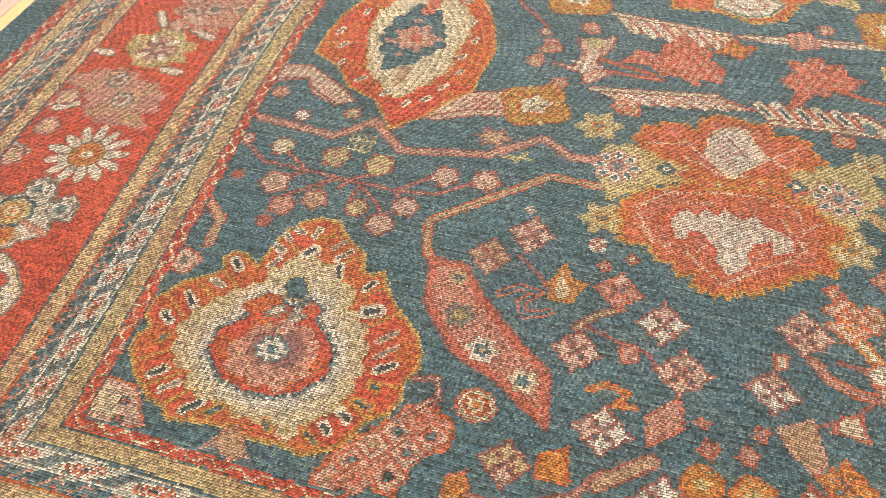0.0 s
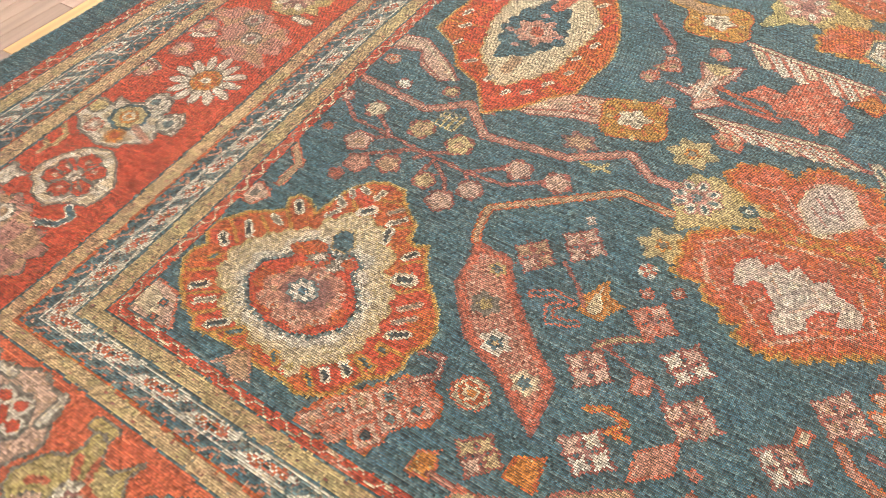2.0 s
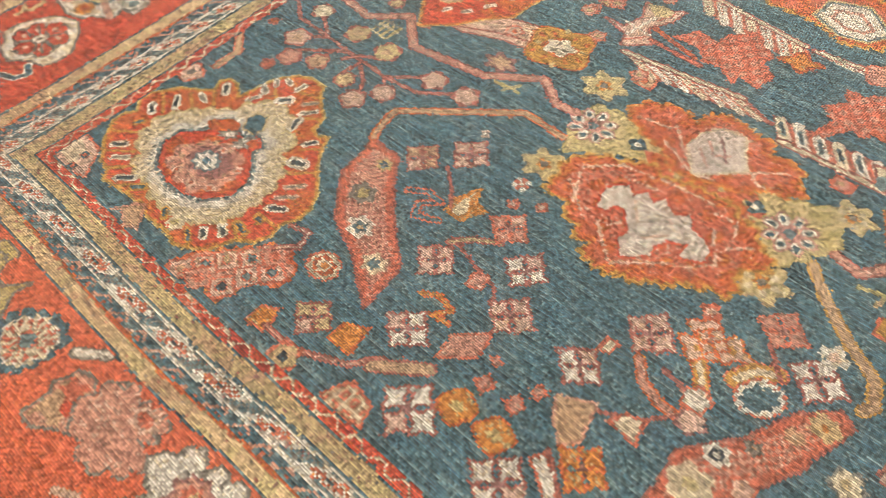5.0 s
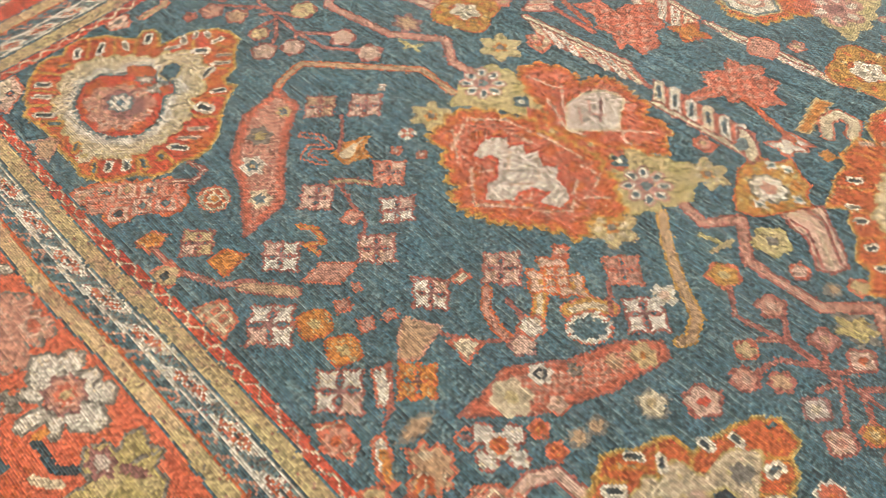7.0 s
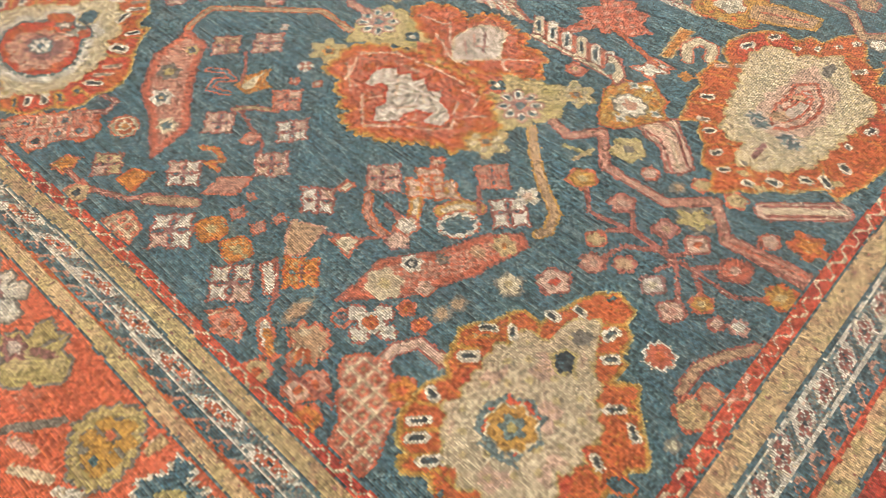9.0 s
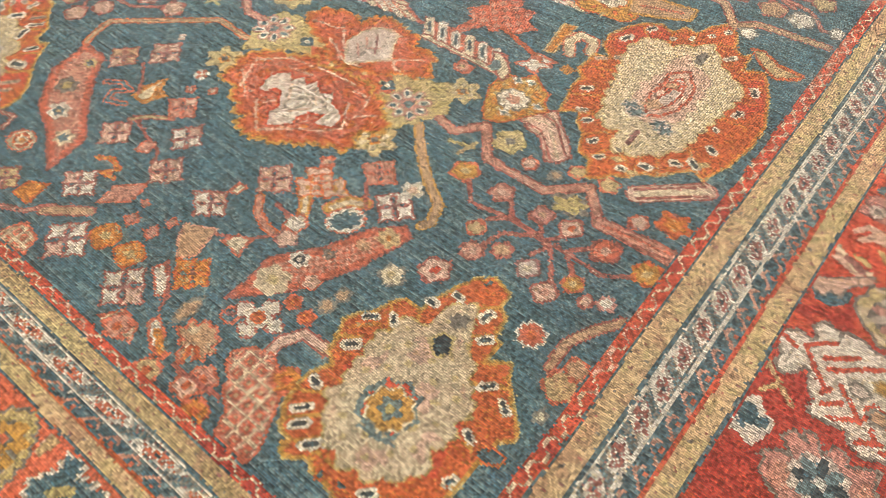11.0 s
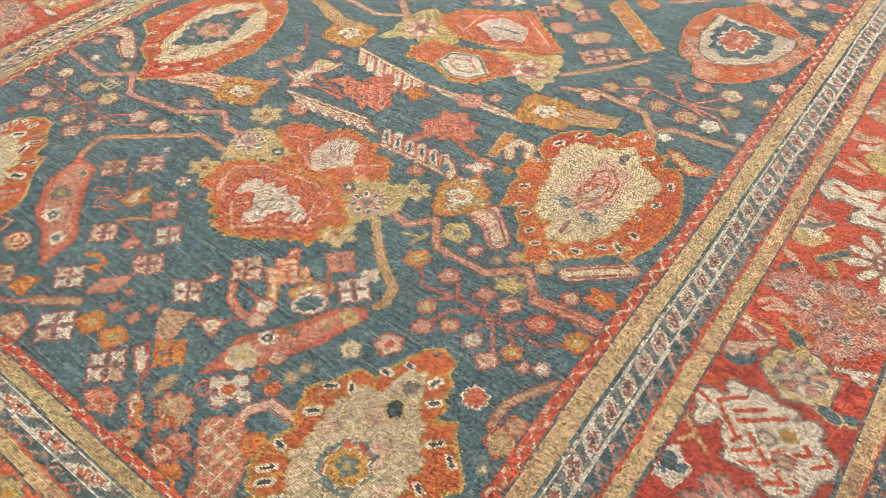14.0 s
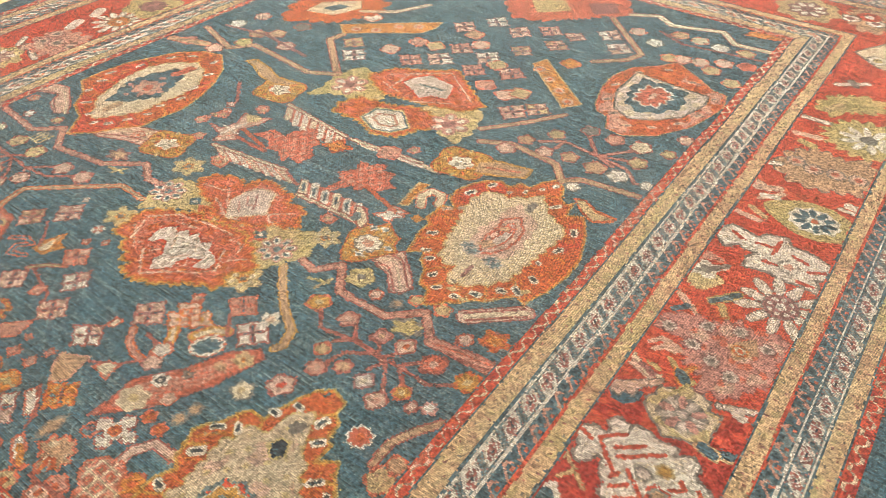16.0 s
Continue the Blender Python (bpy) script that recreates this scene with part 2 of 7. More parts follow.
def eye(ends, wide=0.022, rim=WHITE, heart=NAVY):
    """A slit with a pale rim, as on the petals of the palmettes."""
    a, b = np.array(ends[0]), np.array(ends[1])
    line([tuple(a), tuple(b)], wide, rim)
    line([tuple(a + 0.1 * (b - a)), tuple(b - 0.1 * (b - a))], wide * 0.42, heart)


def petalled_rim(outline, seams, rim=AMBER, body=RUST, second=RED):
    """The flaming rim of a palmette: one jagged outline with a golden edge, and golden seams between its petals."""
    patch(outline, OLIVE, 0.004)
    patch(outline, rim, 0.0005)
    patch(outline, body, -0.0075)
    w = window(outline, 0)
    d = distance(w, outline, True)
    tie(w, (d < -0.010) & (rim_drift[w] > 0.25), second)
    for pts in seams:
        line(pts, 0.009, rim)


rim_drift = 0.7 * soft_noise(ROWS, COLS, 26) + 0.5 * soft_noise(ROWS, COLS, 7)


# ---- motifs ----
def cross_flower(c, s, col=WHITE, edge=ROSE, heart=MAUVE, ang=0):
    """Four star-shaped petals set in a square round a dark cross."""
    s = s * 1.10
    begin("cross_blossom")
    shape = ((0.06, 0.0), (0.205, 0.065), (0.28, 0.225), (0.355, 0.075), (0.51, 0.0), (0.355, -0.075), (0.28, -0.225), (0.205, -0.065))
    petals = []
    for k in range(4):
        a = radians(90 * k + ang + rng.uniform(-5, 5))
        q = s * rng.uniform(0.92, 1.08)
        petals.append([(c[0] + q * (u * math.cos(a) - v * math.sin(a)), c[1] + q * (u * math.sin(a) + v * math.cos(a))) for u, v in shape])
    for p in petals:
        patch(p, edge, 0.0066)
    diamond(c, s * 0.15, s * 0.15, heart, ang)
    for p in petals:
        patch(p, col if rng.random() < 0.8 else PINK, 0.0012)


def beads(pts, col, step=0.0105, size=0.0046):
    """A dotted line of single knots."""
    for (ax, ay), (bx, by) in zip(pts, pts[1:]):
        n = max(1, int(math.hypot(bx - ax, by - ay) / step))
        for k in range(n):
            q = (ax + (bx - ax) * k / n, ay + (by - ay) * k / n)
            box(q, size, size, col)


def bud(c, r, col=PINK, edge=ROSE, heart=None, lobes=5, stretch=1.0, ang=0):
    begin("bud")
    blob(c, r * stretch, r, edge, ang, lobes, 0.10, rng.uniform(0, 6))
    blob(c, (r - 0.0075) * stretch, r - 0.0075, col, ang, lobes, 0.12, rng.uniform(0, 6))
    if heart is not None:
        blob(c, r * 0.32 * stretch, r * 0.32, heart, ang)


def speck(c, r, col=CORAL, heart=PINK):
    begin("tiny_blossom")
    for k in range(4):
        blob((c[0] + r * 0.6 * math.cos(k * 1.57), c[1] + r * 0.6 * math.sin(k * 1.57)), r * 0.5, r * 0.5, col)
    blob(c, r * 0.45, r * 0.45, heart)


def vine(pts, width, col=PINK, edge=ROSE, name="vine"):
    begin(name)
    line(pts, width, edge)
    if width > 0.012:
        line(pts, width - 0.011, col)


def striped_leaf(a, b, width, col=PINK, edge=ROSE, second=CREAM):
    """A long leaf with lengthwise stripes."""
    begin("striped_leaf")
    line([a, b], width, edge)
    line([a, b], width - 0.01, col)
    n = np.array([-(b[1] - a[1]), b[0] - a[0]])
    n = n / np.hypot(*n)
    for k, c in ((-0.27, edge), (0.0, second), (0.27, edge)):
        o = n * width * k
        line([(a[0] + o[0], a[1] + o[1]), (b[0] + o[0], b[1] + o[1])], 0.008 if c == edge else 0.02, c)


def feather(a, b, tip, dark=False):
    """One bar of the lattice: a pale spine with slanting barbs; tip is where the first barb ends."""
    begin("feathered_bar", "cream lattice bar with slanting barbs and a rose outline")
    a, b, barb = np.array(a), np.array(b), np.array(tip) - np.array(a)
    length = np.hypot(*(b - a))
    n = np.array([-(b - a)[1], (b - a)[0]]) / length
    count = max(4, round(length / 0.050))
    roots = [a + (b - a) * (k + 0.3) / count for k in range(count)]
    cross = abs(float(np.dot(barb, n))) / np.hypot(*barb)      # how steeply the barbs stand on the spine
    wide = length / count * max(cross, 0.45)
    patch([tuple(a), tuple(b), tuple(b + 0.9 * barb), tuple(a + 0.9 * barb)], ROSE, 0.005)
    patch([tuple(a), tuple(b), tuple(b + 0.9 * barb), tuple(a + 0.9 * barb)], CORAL, -0.001)
    for k, p in enumerate(roots):
        far = 0.94 * rng.uniform(0.9, 1.05)
        line([tuple(p), tuple(p + barb * far)], wide * 0.60 + 0.006, PINK)
        line([tuple(p), tuple(p + barb * far)], wide * 0.60, WHITE if k % 3 else CREAM)
        if dark:
            line([tuple(p + barb * 0.35), tuple(p + barb * 0.75)], 0.012, SLATE)
            line([tuple(p + barb * 0.40), tuple(p + barb * 0.70)], 0.006, NAVY)
        else:
            beads([tuple(p + barb * 0.20), tuple(p + barb * 0.85)], CORAL, 0.014, 0.003)
    line([tuple(a), tuple(b)], 0.024, ROSE)
    line([tuple(a), tuple(b)], 0.013, CREAM)


def gold_flower(c, r, ang=0, body=AMBER):
    """A squarish golden flower, flecked with rust, with a pale eye."""
    begin("golden_flower", "squarish amber-gold flower with a white eye")
    blob(c, r * 1.06, r * 0.98, RUST, ang, 4, 0.12, math.pi)
    blob(c, r, r * 0.92, body, ang, 4, 0.12, math.pi)
    for k in range(12):
        t = k * 6.283 / 12 + radians(ang)
        q = r * (0.82 if k % 2 else 0.66)
        blob((c[0] + q * math.cos(t), c[1] + q * math.sin(t)), 0.014, 0.006, RUST if k % 3 else STRAW, math.degrees(t))
    blob(c, r * 0.50, r * 0.44, RUST, ang, 4, 0.12)
    blob(c, r * 0.44, r * 0.38, WHITE, ang, 5, 0.16)
    for k in range(3):
        t = k * 2.09
        blob((c[0] + r * 0.18 * math.cos(t), c[1] + r * 0.18 * math.sin(t)), r * 0.10, r * 0.06, GREY, k * 120)


def petal_flower(c, r, petals, col=WHITE, edge=NAVY, heart=ORANGE, core=RUST, thin=0.20):
    """A daisy: narrow petals round a worked disc."""
    begin("daisy")
    for w, col2 in ((thin + 0.035, edge), (thin, col)):
        for k in range(petals):
            t = k * 6.283 / petals + 0.2
            q = r * (0.70 + 0.06 * math.sin(k * 2.3))
            blob((c[0] + q * math.cos(t), c[1] + q * math.sin(t)), r * (0.33 + w - thin), r * w * 0.62, col2, math.degrees(t))
    blob(c, r * 0.45, r * 0.45, edge)
    blob(c, r * 0.42, r * 0.42, heart)
    for k in range(8):
        t = k * 0.785
        blob((c[0] + r * 0.27 * math.cos(t), c[1] + r * 0.27 * math.sin(t)), r * 0.07, r * 0.07, core)
    blob(c, r * 0.13, r * 0.13, col)
    blob(c, r * 0.05, r * 0.05, edge)


def eyelets(centres, r, rim=WHITE, heart=GREY, mid=None):
    for c in centres:
        blob(c, r, r, heart)
        blob(c, r * 0.82, r * 0.82, rim, 0, 8, 0.10)
        blob(c, r * 0.42, r * 0.42, heart if mid is None else mid)


def leaf_patch(pts, col, edge, name="leaf", label="", rim=0.007):
    begin(name, label)
    patch(pts, edge)
    patch(pts, col, -rim)


def mottled(pts, inset, col, scale=330, cut=0.45):
    """Single knots of another dye strewn over a shape."""
    w = window(pts, 0)
    d = distance(w, pts, True)
    s = np.sin(GX[w] * scale) * np.sin(GY[w] * scale * 0.9)
    tie(w, (d < -inset) & (s > cut), col)


def hatched(pts, ground, mesh, name="netted_leaf", step=0.030):
    """A leaf covered with a net of small lozenges."""
    begin(name)
    patch(pts, CORAL)
    patch(pts, ground, -0.007)
    w = window(pts, 0)
    d = distance(w, pts, True)
    u, v = GX[w] / step, GY[w] / step
    fu, fv = abs(u - np.round(u)), abs(v - np.round(v))
    tie(w, (d < -0.010) & ((fu < 0.10) | (fv < 0.10)), CREAM)
    tie(w, (d < -0.010) & (fu > 0.20) & (fv > 0.20), mesh)
    tie(w, (d < -0.010) & (fu > 0.38) & (fv > 0.38), TAN)

# ---- the stripes of the border ----
SIDE = OUT.argmax(0)
D = EDGE
S = np.where(SIDE < 2, GY - Y0, GX - X0)


gold_drift = 0.6 * soft_noise(ROWS, COLS, 30) + 0.5 * soft_noise(ROWS, COLS, 4)


def saw(x):
    return 2 * abs(x - np.floor(x + 0.5))


def stripe_zigzag(m, a, b, ground, trail):
    """A narrow stripe with a stepped trail."""
    v = (D[m] - a) / (b - a)
    s = S[m] / 0.064
    mid = 0.5 + 0.27 * np.clip(2.2 * (2 * saw(s) - 1), -1, 1)
    DYE[m] = np.where(abs(v - mid) < 0.115, np.where(gold_drift[m] > 0.2, PINK, trail), np.where(gold_drift[m] > 0.45, CORAL, np.where(gold_drift[m] < -0.4, CRIMSON, ground)))




def stripe_gold(m, a, b):
    v = (D[m] - a) / (b - a)
    s = S[m] / 0.034
    k = np.floor(s)
    dot = (abs(s - k - 0.5) < 0.09) & (abs(v - np.where(k % 2 == 0, 0.30, 0.70)) < 0.07)
    tone = np.where(gold_drift[m] > -0.25, HONEY, TAN)
    tone = np.where(gold_drift[m] > 0.30, STRAW, tone)
    tone = np.where(gold_drift[m] < -0.60, GOLD, tone)
    if a < 0.2 and SIDE[m][0] in (0, 2):         # the inner stripe is duller on the left and near sides
        tone = np.where(gold_drift[m] > 0.25, STRAW, np.where(gold_drift[m] < -0.45, TAN, GOLD))
    DYE[m] = np.where(dot, np.where(k % 3 == 0, GREY, np.where(k % 3 == 1, ROSE, MAUVE)), tone)


def stripe_flowers(m, a, b):
    """White lozenges with red flowers between slanting dark bars."""
    v = (D[m] - a) / (b - a)
    pitch = np.where(SIDE[m] == 2, 0.155, np.where(SIDE[m] == 1, 0.092, 0.105))
    s = S[m] / pitch + 0.42 * (v - 0.5)
    f = s - np.floor(s)
    lozenge = np.maximum(abs(f - 0.58) / 0.44 + 0.30 * abs(v - 0.5), abs(f - 0.58) / 0.52 + abs(v - 0.5) / 1.6)
    speckle = np.sin(GX[m] * 420) * np.sin(GY[m] * 420)
    col = np.where((lozenge > 0.86) | (abs(v - 0.5) > 0.44), np.where(speckle > 0.5, MAUVE, np.where(gold_drift[m] > 0.05, SLATE, np.where(speckle > 0, GREY, BLUE))), np.where(speckle > 0.75, PINK, WHITE))
    col = np.where(f < 0.17, np.where(speckle > 0.1, GREY, np.where(gold_drift[m] > 0.1, BLUE, SLATE)), col)
    q = abs(f - 0.58) / 0.33 + abs(v - 0.5) / 0.50
    east = SIDE[m] == 1
    col = np.where((q < 1) & (speckle > -0.25), np.where(east, ROSE, CORAL), col)
    col = np.where((q < 1) & (speckle > 0.30), np.where(east, MAUVE, RUST), col)
    col = np.where(q < 0.22, NAVY, col)
    DYE[m] = col


def stripe_meander(m, a, b):
    """A dark stripe with a coral running scroll."""
    v = (D[m] - a) / (b - a)
    s = S[m] / 0.066
    f = s - np.floor(s)
    col = np.where(gold_drift[m] > 0.3, SLATE, BLUE)
    mid = 0.5 + 0.33 * np.sin(6.283 * s)
    col = np.where((abs(v - mid) < 0.14) & (f > 0.18), SALMON, col)
    col = np.where((abs(f - 0.25) < 0.12) & (v < 0.42) & (v > 0.1), INDIGO, col)
    col = np.where((abs(f - 0.75) < 0.09) & (v > 0.62) & (v < 0.9), CORAL, col)
    DYE[m] = col


STRIPES = [
    (0.000, 0.038, "zigzag_stripe", RED), (0.038, 0.044, "guard_line", BLUE),
    (0.044, 0.098, "gold_stripe", GOLD), (0.098, 0.107, "guard_line", BLUE), (0.107, 0.116, "guard_line", WHITE),
    (0.116, 0.163, "flower_stripe", WHITE), (0.163, 0.174, "guard_line", WHITE), (0.174, 0.214, "meander_stripe", BLUE),
    (0.214, 0.225, "guard_line", RUST), (0.225, 0.272, "gold_stripe", GOLD), (0.272, 0.279, "guard_line", BLUE),
    (0.279, 0.650, "main_border", RED), (0.650, 0.657, "guard_line", BLUE), (0.657, 0.702, "gold_stripe", GOLD),
    (0.702, 0.710, "guard_line", RUST), (0.710, 0.752, "meander_stripe", BLUE), (0.752, 0.759, "guard_line", WHITE),
    (0.759, 0.764, "guard_line", BLUE), (0.764, 0.806, "flower_stripe", WHITE), (0.806, 0.812, "guard_line", WHITE), (0.812, 0.819, "guard_line", BLUE),
    (0.819, 0.862, "gold_stripe", GOLD), (0.862, 0.868, "guard_line", BLUE), (0.868, 0.910, "zigzag_stripe", RED),
    (0.910, 2.0, "selvedge", BLUE),
]
STRIPE_LABEL = {
    "main_border": "madder-red main border band of knotted wool", "gold_stripe": "old-gold stripe dotted with dark knots",
    "zigzag_stripe": "narrow red stripe with a cream zigzag", "flower_stripe": "white stripe of red flowers and dark bars",
    "meander_stripe": "teal stripe with a coral running scroll", "selvedge": "plain teal-blue outer edge of the rug",
}
for side in range(4):
    for a, b, name, ground in STRIPES:
        if name != "guard_line":
            begin(name, STRIPE_LABEL.get(name, ""))
        m = (SIDE == side) & (D >= a) & (D < b)
        PIECE[m] = NOW[0]
        DYE[m] = ground
        if side == 1 and ground == RUST:
            DYE[m] = RED
        if name == "main_border":
            # the red was dyed in lots: lightest on the near side, deepest by the near-right corner
            lot = GY[m] - 1.0 + 0.35 * gold_drift[m] if side == 1 else np.full(m.sum(), 9.0)
            DYE[m] = SCARLET if side == 2 else np.where((side == 1) & (lot < 0.15) & (GY[m] > 0.55), CRIMSON, RED)
        elif name == "zigzag_stripe":
            stripe_zigzag(m, a, b, RED, CREAM)
        elif name == "gold_stripe":
            stripe_gold(m, a, b)
        elif name == "flower_stripe":
            stripe_flowers(m, a, b)
        elif name == "meander_stripe":
            stripe_meander(m, a, b)

LIMIT[:] = -9.0, -0.003

# ---- the field: near-left corner palmette ----
begin("corner_palmette", "rust palmette with a cream ring and scalloped rim")
petalled_rim([(0.012, 0.296), (0.011, 0.339), (0.038, 0.371), (0.050, 0.400), (0.109, 0.436), (0.127, 0.456), (0.113, 0.490), (0.129, 0.516), (0.166, 0.511), (0.201, 0.486), (0.209, 0.536), (0.217, 0.575), (0.231, 0.609), (0.260, 0.645), (0.302, 0.663), (0.350, 0.661), (0.378, 0.621), (0.442, 0.576), (0.449, 0.530), (0.476, 0.522), (0.504, 0.538), (0.518, 0.500), (0.556, 0.454), (0.632, 0.388), (0.656, 0.344), (0.661, 0.307), (0.638, 0.268), (0.646, 0.234), (0.629, 0.193), (0.593, 0.173), (0.567, 0.108), (0.527, 0.084), (0.494, 0.066), (0.453, 0.078), (0.414, 0.075), (0.367, 0.075), (0.328, 0.086), (0.230, 0.074), (0.195, 0.064), (0.173, 0.091), (0.130, 0.099), (0.105, 0.126), (0.073, 0.145), (0.029, 0.200), (0.027, 0.239), (0.045, 0.266)], ([(0.035, 0.358), (0.103, 0.309)], [(0.095, 0.404), (0.151, 0.367)], [(0.136, 0.452), (0.187, 0.410)], [(0.064, 0.182), (0.129, 0.227)], [(0.104, 0.123), (0.173, 0.174)], [(0.169, 0.097), (0.220, 0.150)], [(0.230, 0.074), (0.291, 0.130)], [(0.477, 0.459), (0.523, 0.495)], [(0.513, 0.380), (0.580, 0.436)], [(0.624, 0.257), (0.568, 0.258)], [(0.549, 0.198), (0.595, 0.174)], [(0.477, 0.121), (0.527, 0.086)], [(0.235, 0.583), (0.292, 0.539)], [(0.305, 0.598), (0.382, 0.625)], [(0.375, 0.524), (0.441, 0.570)]))
body = [(0.123, 0.233), (0.109, 0.292), (0.145, 0.357), (0.197, 0.413), (0.242, 0.447), (0.244, 0.481), (0.278, 0.523), (0.328, 0.535), (0.378, 0.521), (0.403, 0.479), (0.449, 0.476), (0.457, 0.419), (0.506, 0.388), (0.533, 0.332), (0.542, 0.259), (0.528, 0.193), (0.490, 0.147), (0.440, 0.120), (0.382, 0.116), (0.331, 0.114), (0.303, 0.131), (0.255, 0.129), (0.201, 0.145), (0.192, 0.180), (0.143, 0.199)]
patch(body, STRAW, 0.004, 26, 0.006)
patch(body, CREAM, -0.004, 26, 0.005)
mottled(body, 0.0, STRAW, 310, 0.45)
disc = [(0.256, 0.188), (0.207, 0.239), (0.201, 0.293), (0.245, 0.342), (0.241, 0.384), (0.260, 0.410), (0.297, 0.402), (0.339, 0.390), (0.363, 0.418), (0.396, 0.405), (0.395, 0.371), (0.436, 0.338), (0.467, 0.303), (0.474, 0.252), (0.434, 0.199), (0.391, 0.178), (0.326, 0.171)]
patch(disc, CREAM, 0.040, 17, 0.008)
patch(disc, WHITE, 0.030, 15, 0.008)
mottled(disc, -0.028, GREY, 330, 0.62)
patch(disc, SLATE, 0.0080, 44, 0.006)
mottled(disc, -0.006, NAVY, 290, 0.2)
patch(disc, RED, 0.001)
mottled(disc, 0.01, RUST, 60, 0.1)
patch([(0.254, 0.218), (0.246, 0.265), (0.281, 0.321), (0.345, 0.356), (0.403, 0.340), (0.435, 0.278), (0.428, 0.237), (0.391, 0.195), (0.333, 0.189)], SALMON, 0.002, 9, 0.007)
mottled(disc, 0.045, TAN, 120, 0.55)
patch([(0.290, 0.256), (0.282, 0.293), (0.329, 0.334), (0.393, 0.322), (0.408, 0.275), (0.388, 0.241), (0.326, 0.238)], MAUVE, 0.0, 8, 0.006)
core = (0.336, 0.278)
blob(core, 0.038, 0.034, SLATE, 0, 8, 0.08)
blob(core, 0.030, 0.026, WHITE, 0, 8, 0.22)
blob(core, 0.012, 0.012, BLUE)
for q in [(0.304, 0.211), (0.369, 0.209), (0.339, 0.328), (0.420, 0.311), (0.417, 0.229)]:
    blob(q, 0.015, 0.012, PINK, 20)
    blob(q, 0.006, 0.006, RUST)
for q in [(0.250, 0.376), (0.274, 0.400)]:
    blob(q, 0.030, 0.018, RUST, 10)
for q in [(0.301, 0.375), (0.356, 0.374), (0.358, 0.391)]:
    blob(q, 0.026, 0.017, GREY, 40, 7, 0.2)
    blob(q, 0.017, 0.010, WHITE, 40, 7, 0.3)
blob((0.373, 0.392), 0.017, 0.013, RUST, 0)
drop = [(0.313, 0.415), (0.291, 0.444), (0.298, 0.475), (0.323, 0.478), (0.350, 0.443), (0.345, 0.420)]
patch(drop, GOLD, 0.006)
patch(drop, BLUE, 0.0)
for ends, wide in (([(0.054, 0.307), (0.079, 0.290)], 0.026), ([(0.081, 0.371), (0.111, 0.341)], 0.022), ([(0.119, 0.423), (0.148, 0.409)], 0.020), ([(0.142, 0.490), (0.165, 0.468)], 0.026), ([(0.230, 0.491), (0.244, 0.519)], 0.018),
                   ([(0.220, 0.555), (0.244, 0.540)], 0.020), ([(0.231, 0.592), (0.247, 0.576)], 0.018), ([(0.252, 0.614), (0.274, 0.608)], 0.018), ([(0.302, 0.601), (0.307, 0.627)], 0.020), ([(0.299, 0.544), (0.317, 0.564)], 0.030),
                   ([(0.360, 0.575), (0.382, 0.603)], 0.016), ([(0.378, 0.547), (0.405, 0.578)], 0.018), ([(0.403, 0.495), (0.392, 0.532)], 0.024), ([(0.473, 0.479), (0.488, 0.501)], 0.022), ([(0.499, 0.419), (0.524, 0.429)], 0.038),
                   ([(0.551, 0.351), (0.584, 0.383)], 0.017), ([(0.563, 0.317), (0.597, 0.346)], 0.017), ([(0.571, 0.285), (0.607, 0.305)], 0.022), ([(0.537, 0.177), (0.555, 0.163)], 0.024), ([(0.512, 0.141), (0.526, 0.128)], 0.024),
                   ([(0.107, 0.152), (0.133, 0.174)], 0.022), ([(0.146, 0.125), (0.177, 0.150)], 0.020), ([(0.215, 0.092), (0.247, 0.122)], 0.022)):
    eye(ends, wide, WHITE if wide > 0.0175 else PINK, NAVY if wide > 0.021 else GREY)
for ends, wide in (([(0.081, 0.237), (0.091, 0.251)], 0.020), ([(0.272, 0.102), (0.292, 0.122)], 0.024), ([(0.391, 0.118), (0.406, 0.102)], 0.020), ([(0.484, 0.115), (0.509, 0.099)], 0.016), ([(0.555, 0.206), (0.591, 0.199)], 0.024), ([(0.576, 0.247), (0.591, 0.243)], 0.022)):
    eye(ends, wide, AMBER, BLUE)
blob((0.444, 0.111), 0.024, 0.024, CREAM, 0, 5, 0.15)
blob((0.444, 0.111), 0.010, 0.010, OLIVE)

leaf_patch([(-0.004, 0.031), (0.002, 0.134), (0.097, 0.123), (0.160, 0.041), (0.104, 0.022)], PINK, CORAL, "corner_leaf")
patch([(0.023, 0.050), (0.026, 0.113), (0.083, 0.091), (0.089, 0.043)], CREAM)
eyelets([(0.087, 0.084), (0.095, 0.041)], 0.013, BLUE, CORAL)
leaf_patch([(0.277, 0.010), (0.319, 0.077), (0.342, 0.099), (0.398, 0.036), (0.362, 0.020), (0.313, 0.040)], TAN, SALMON, "small_leaf")

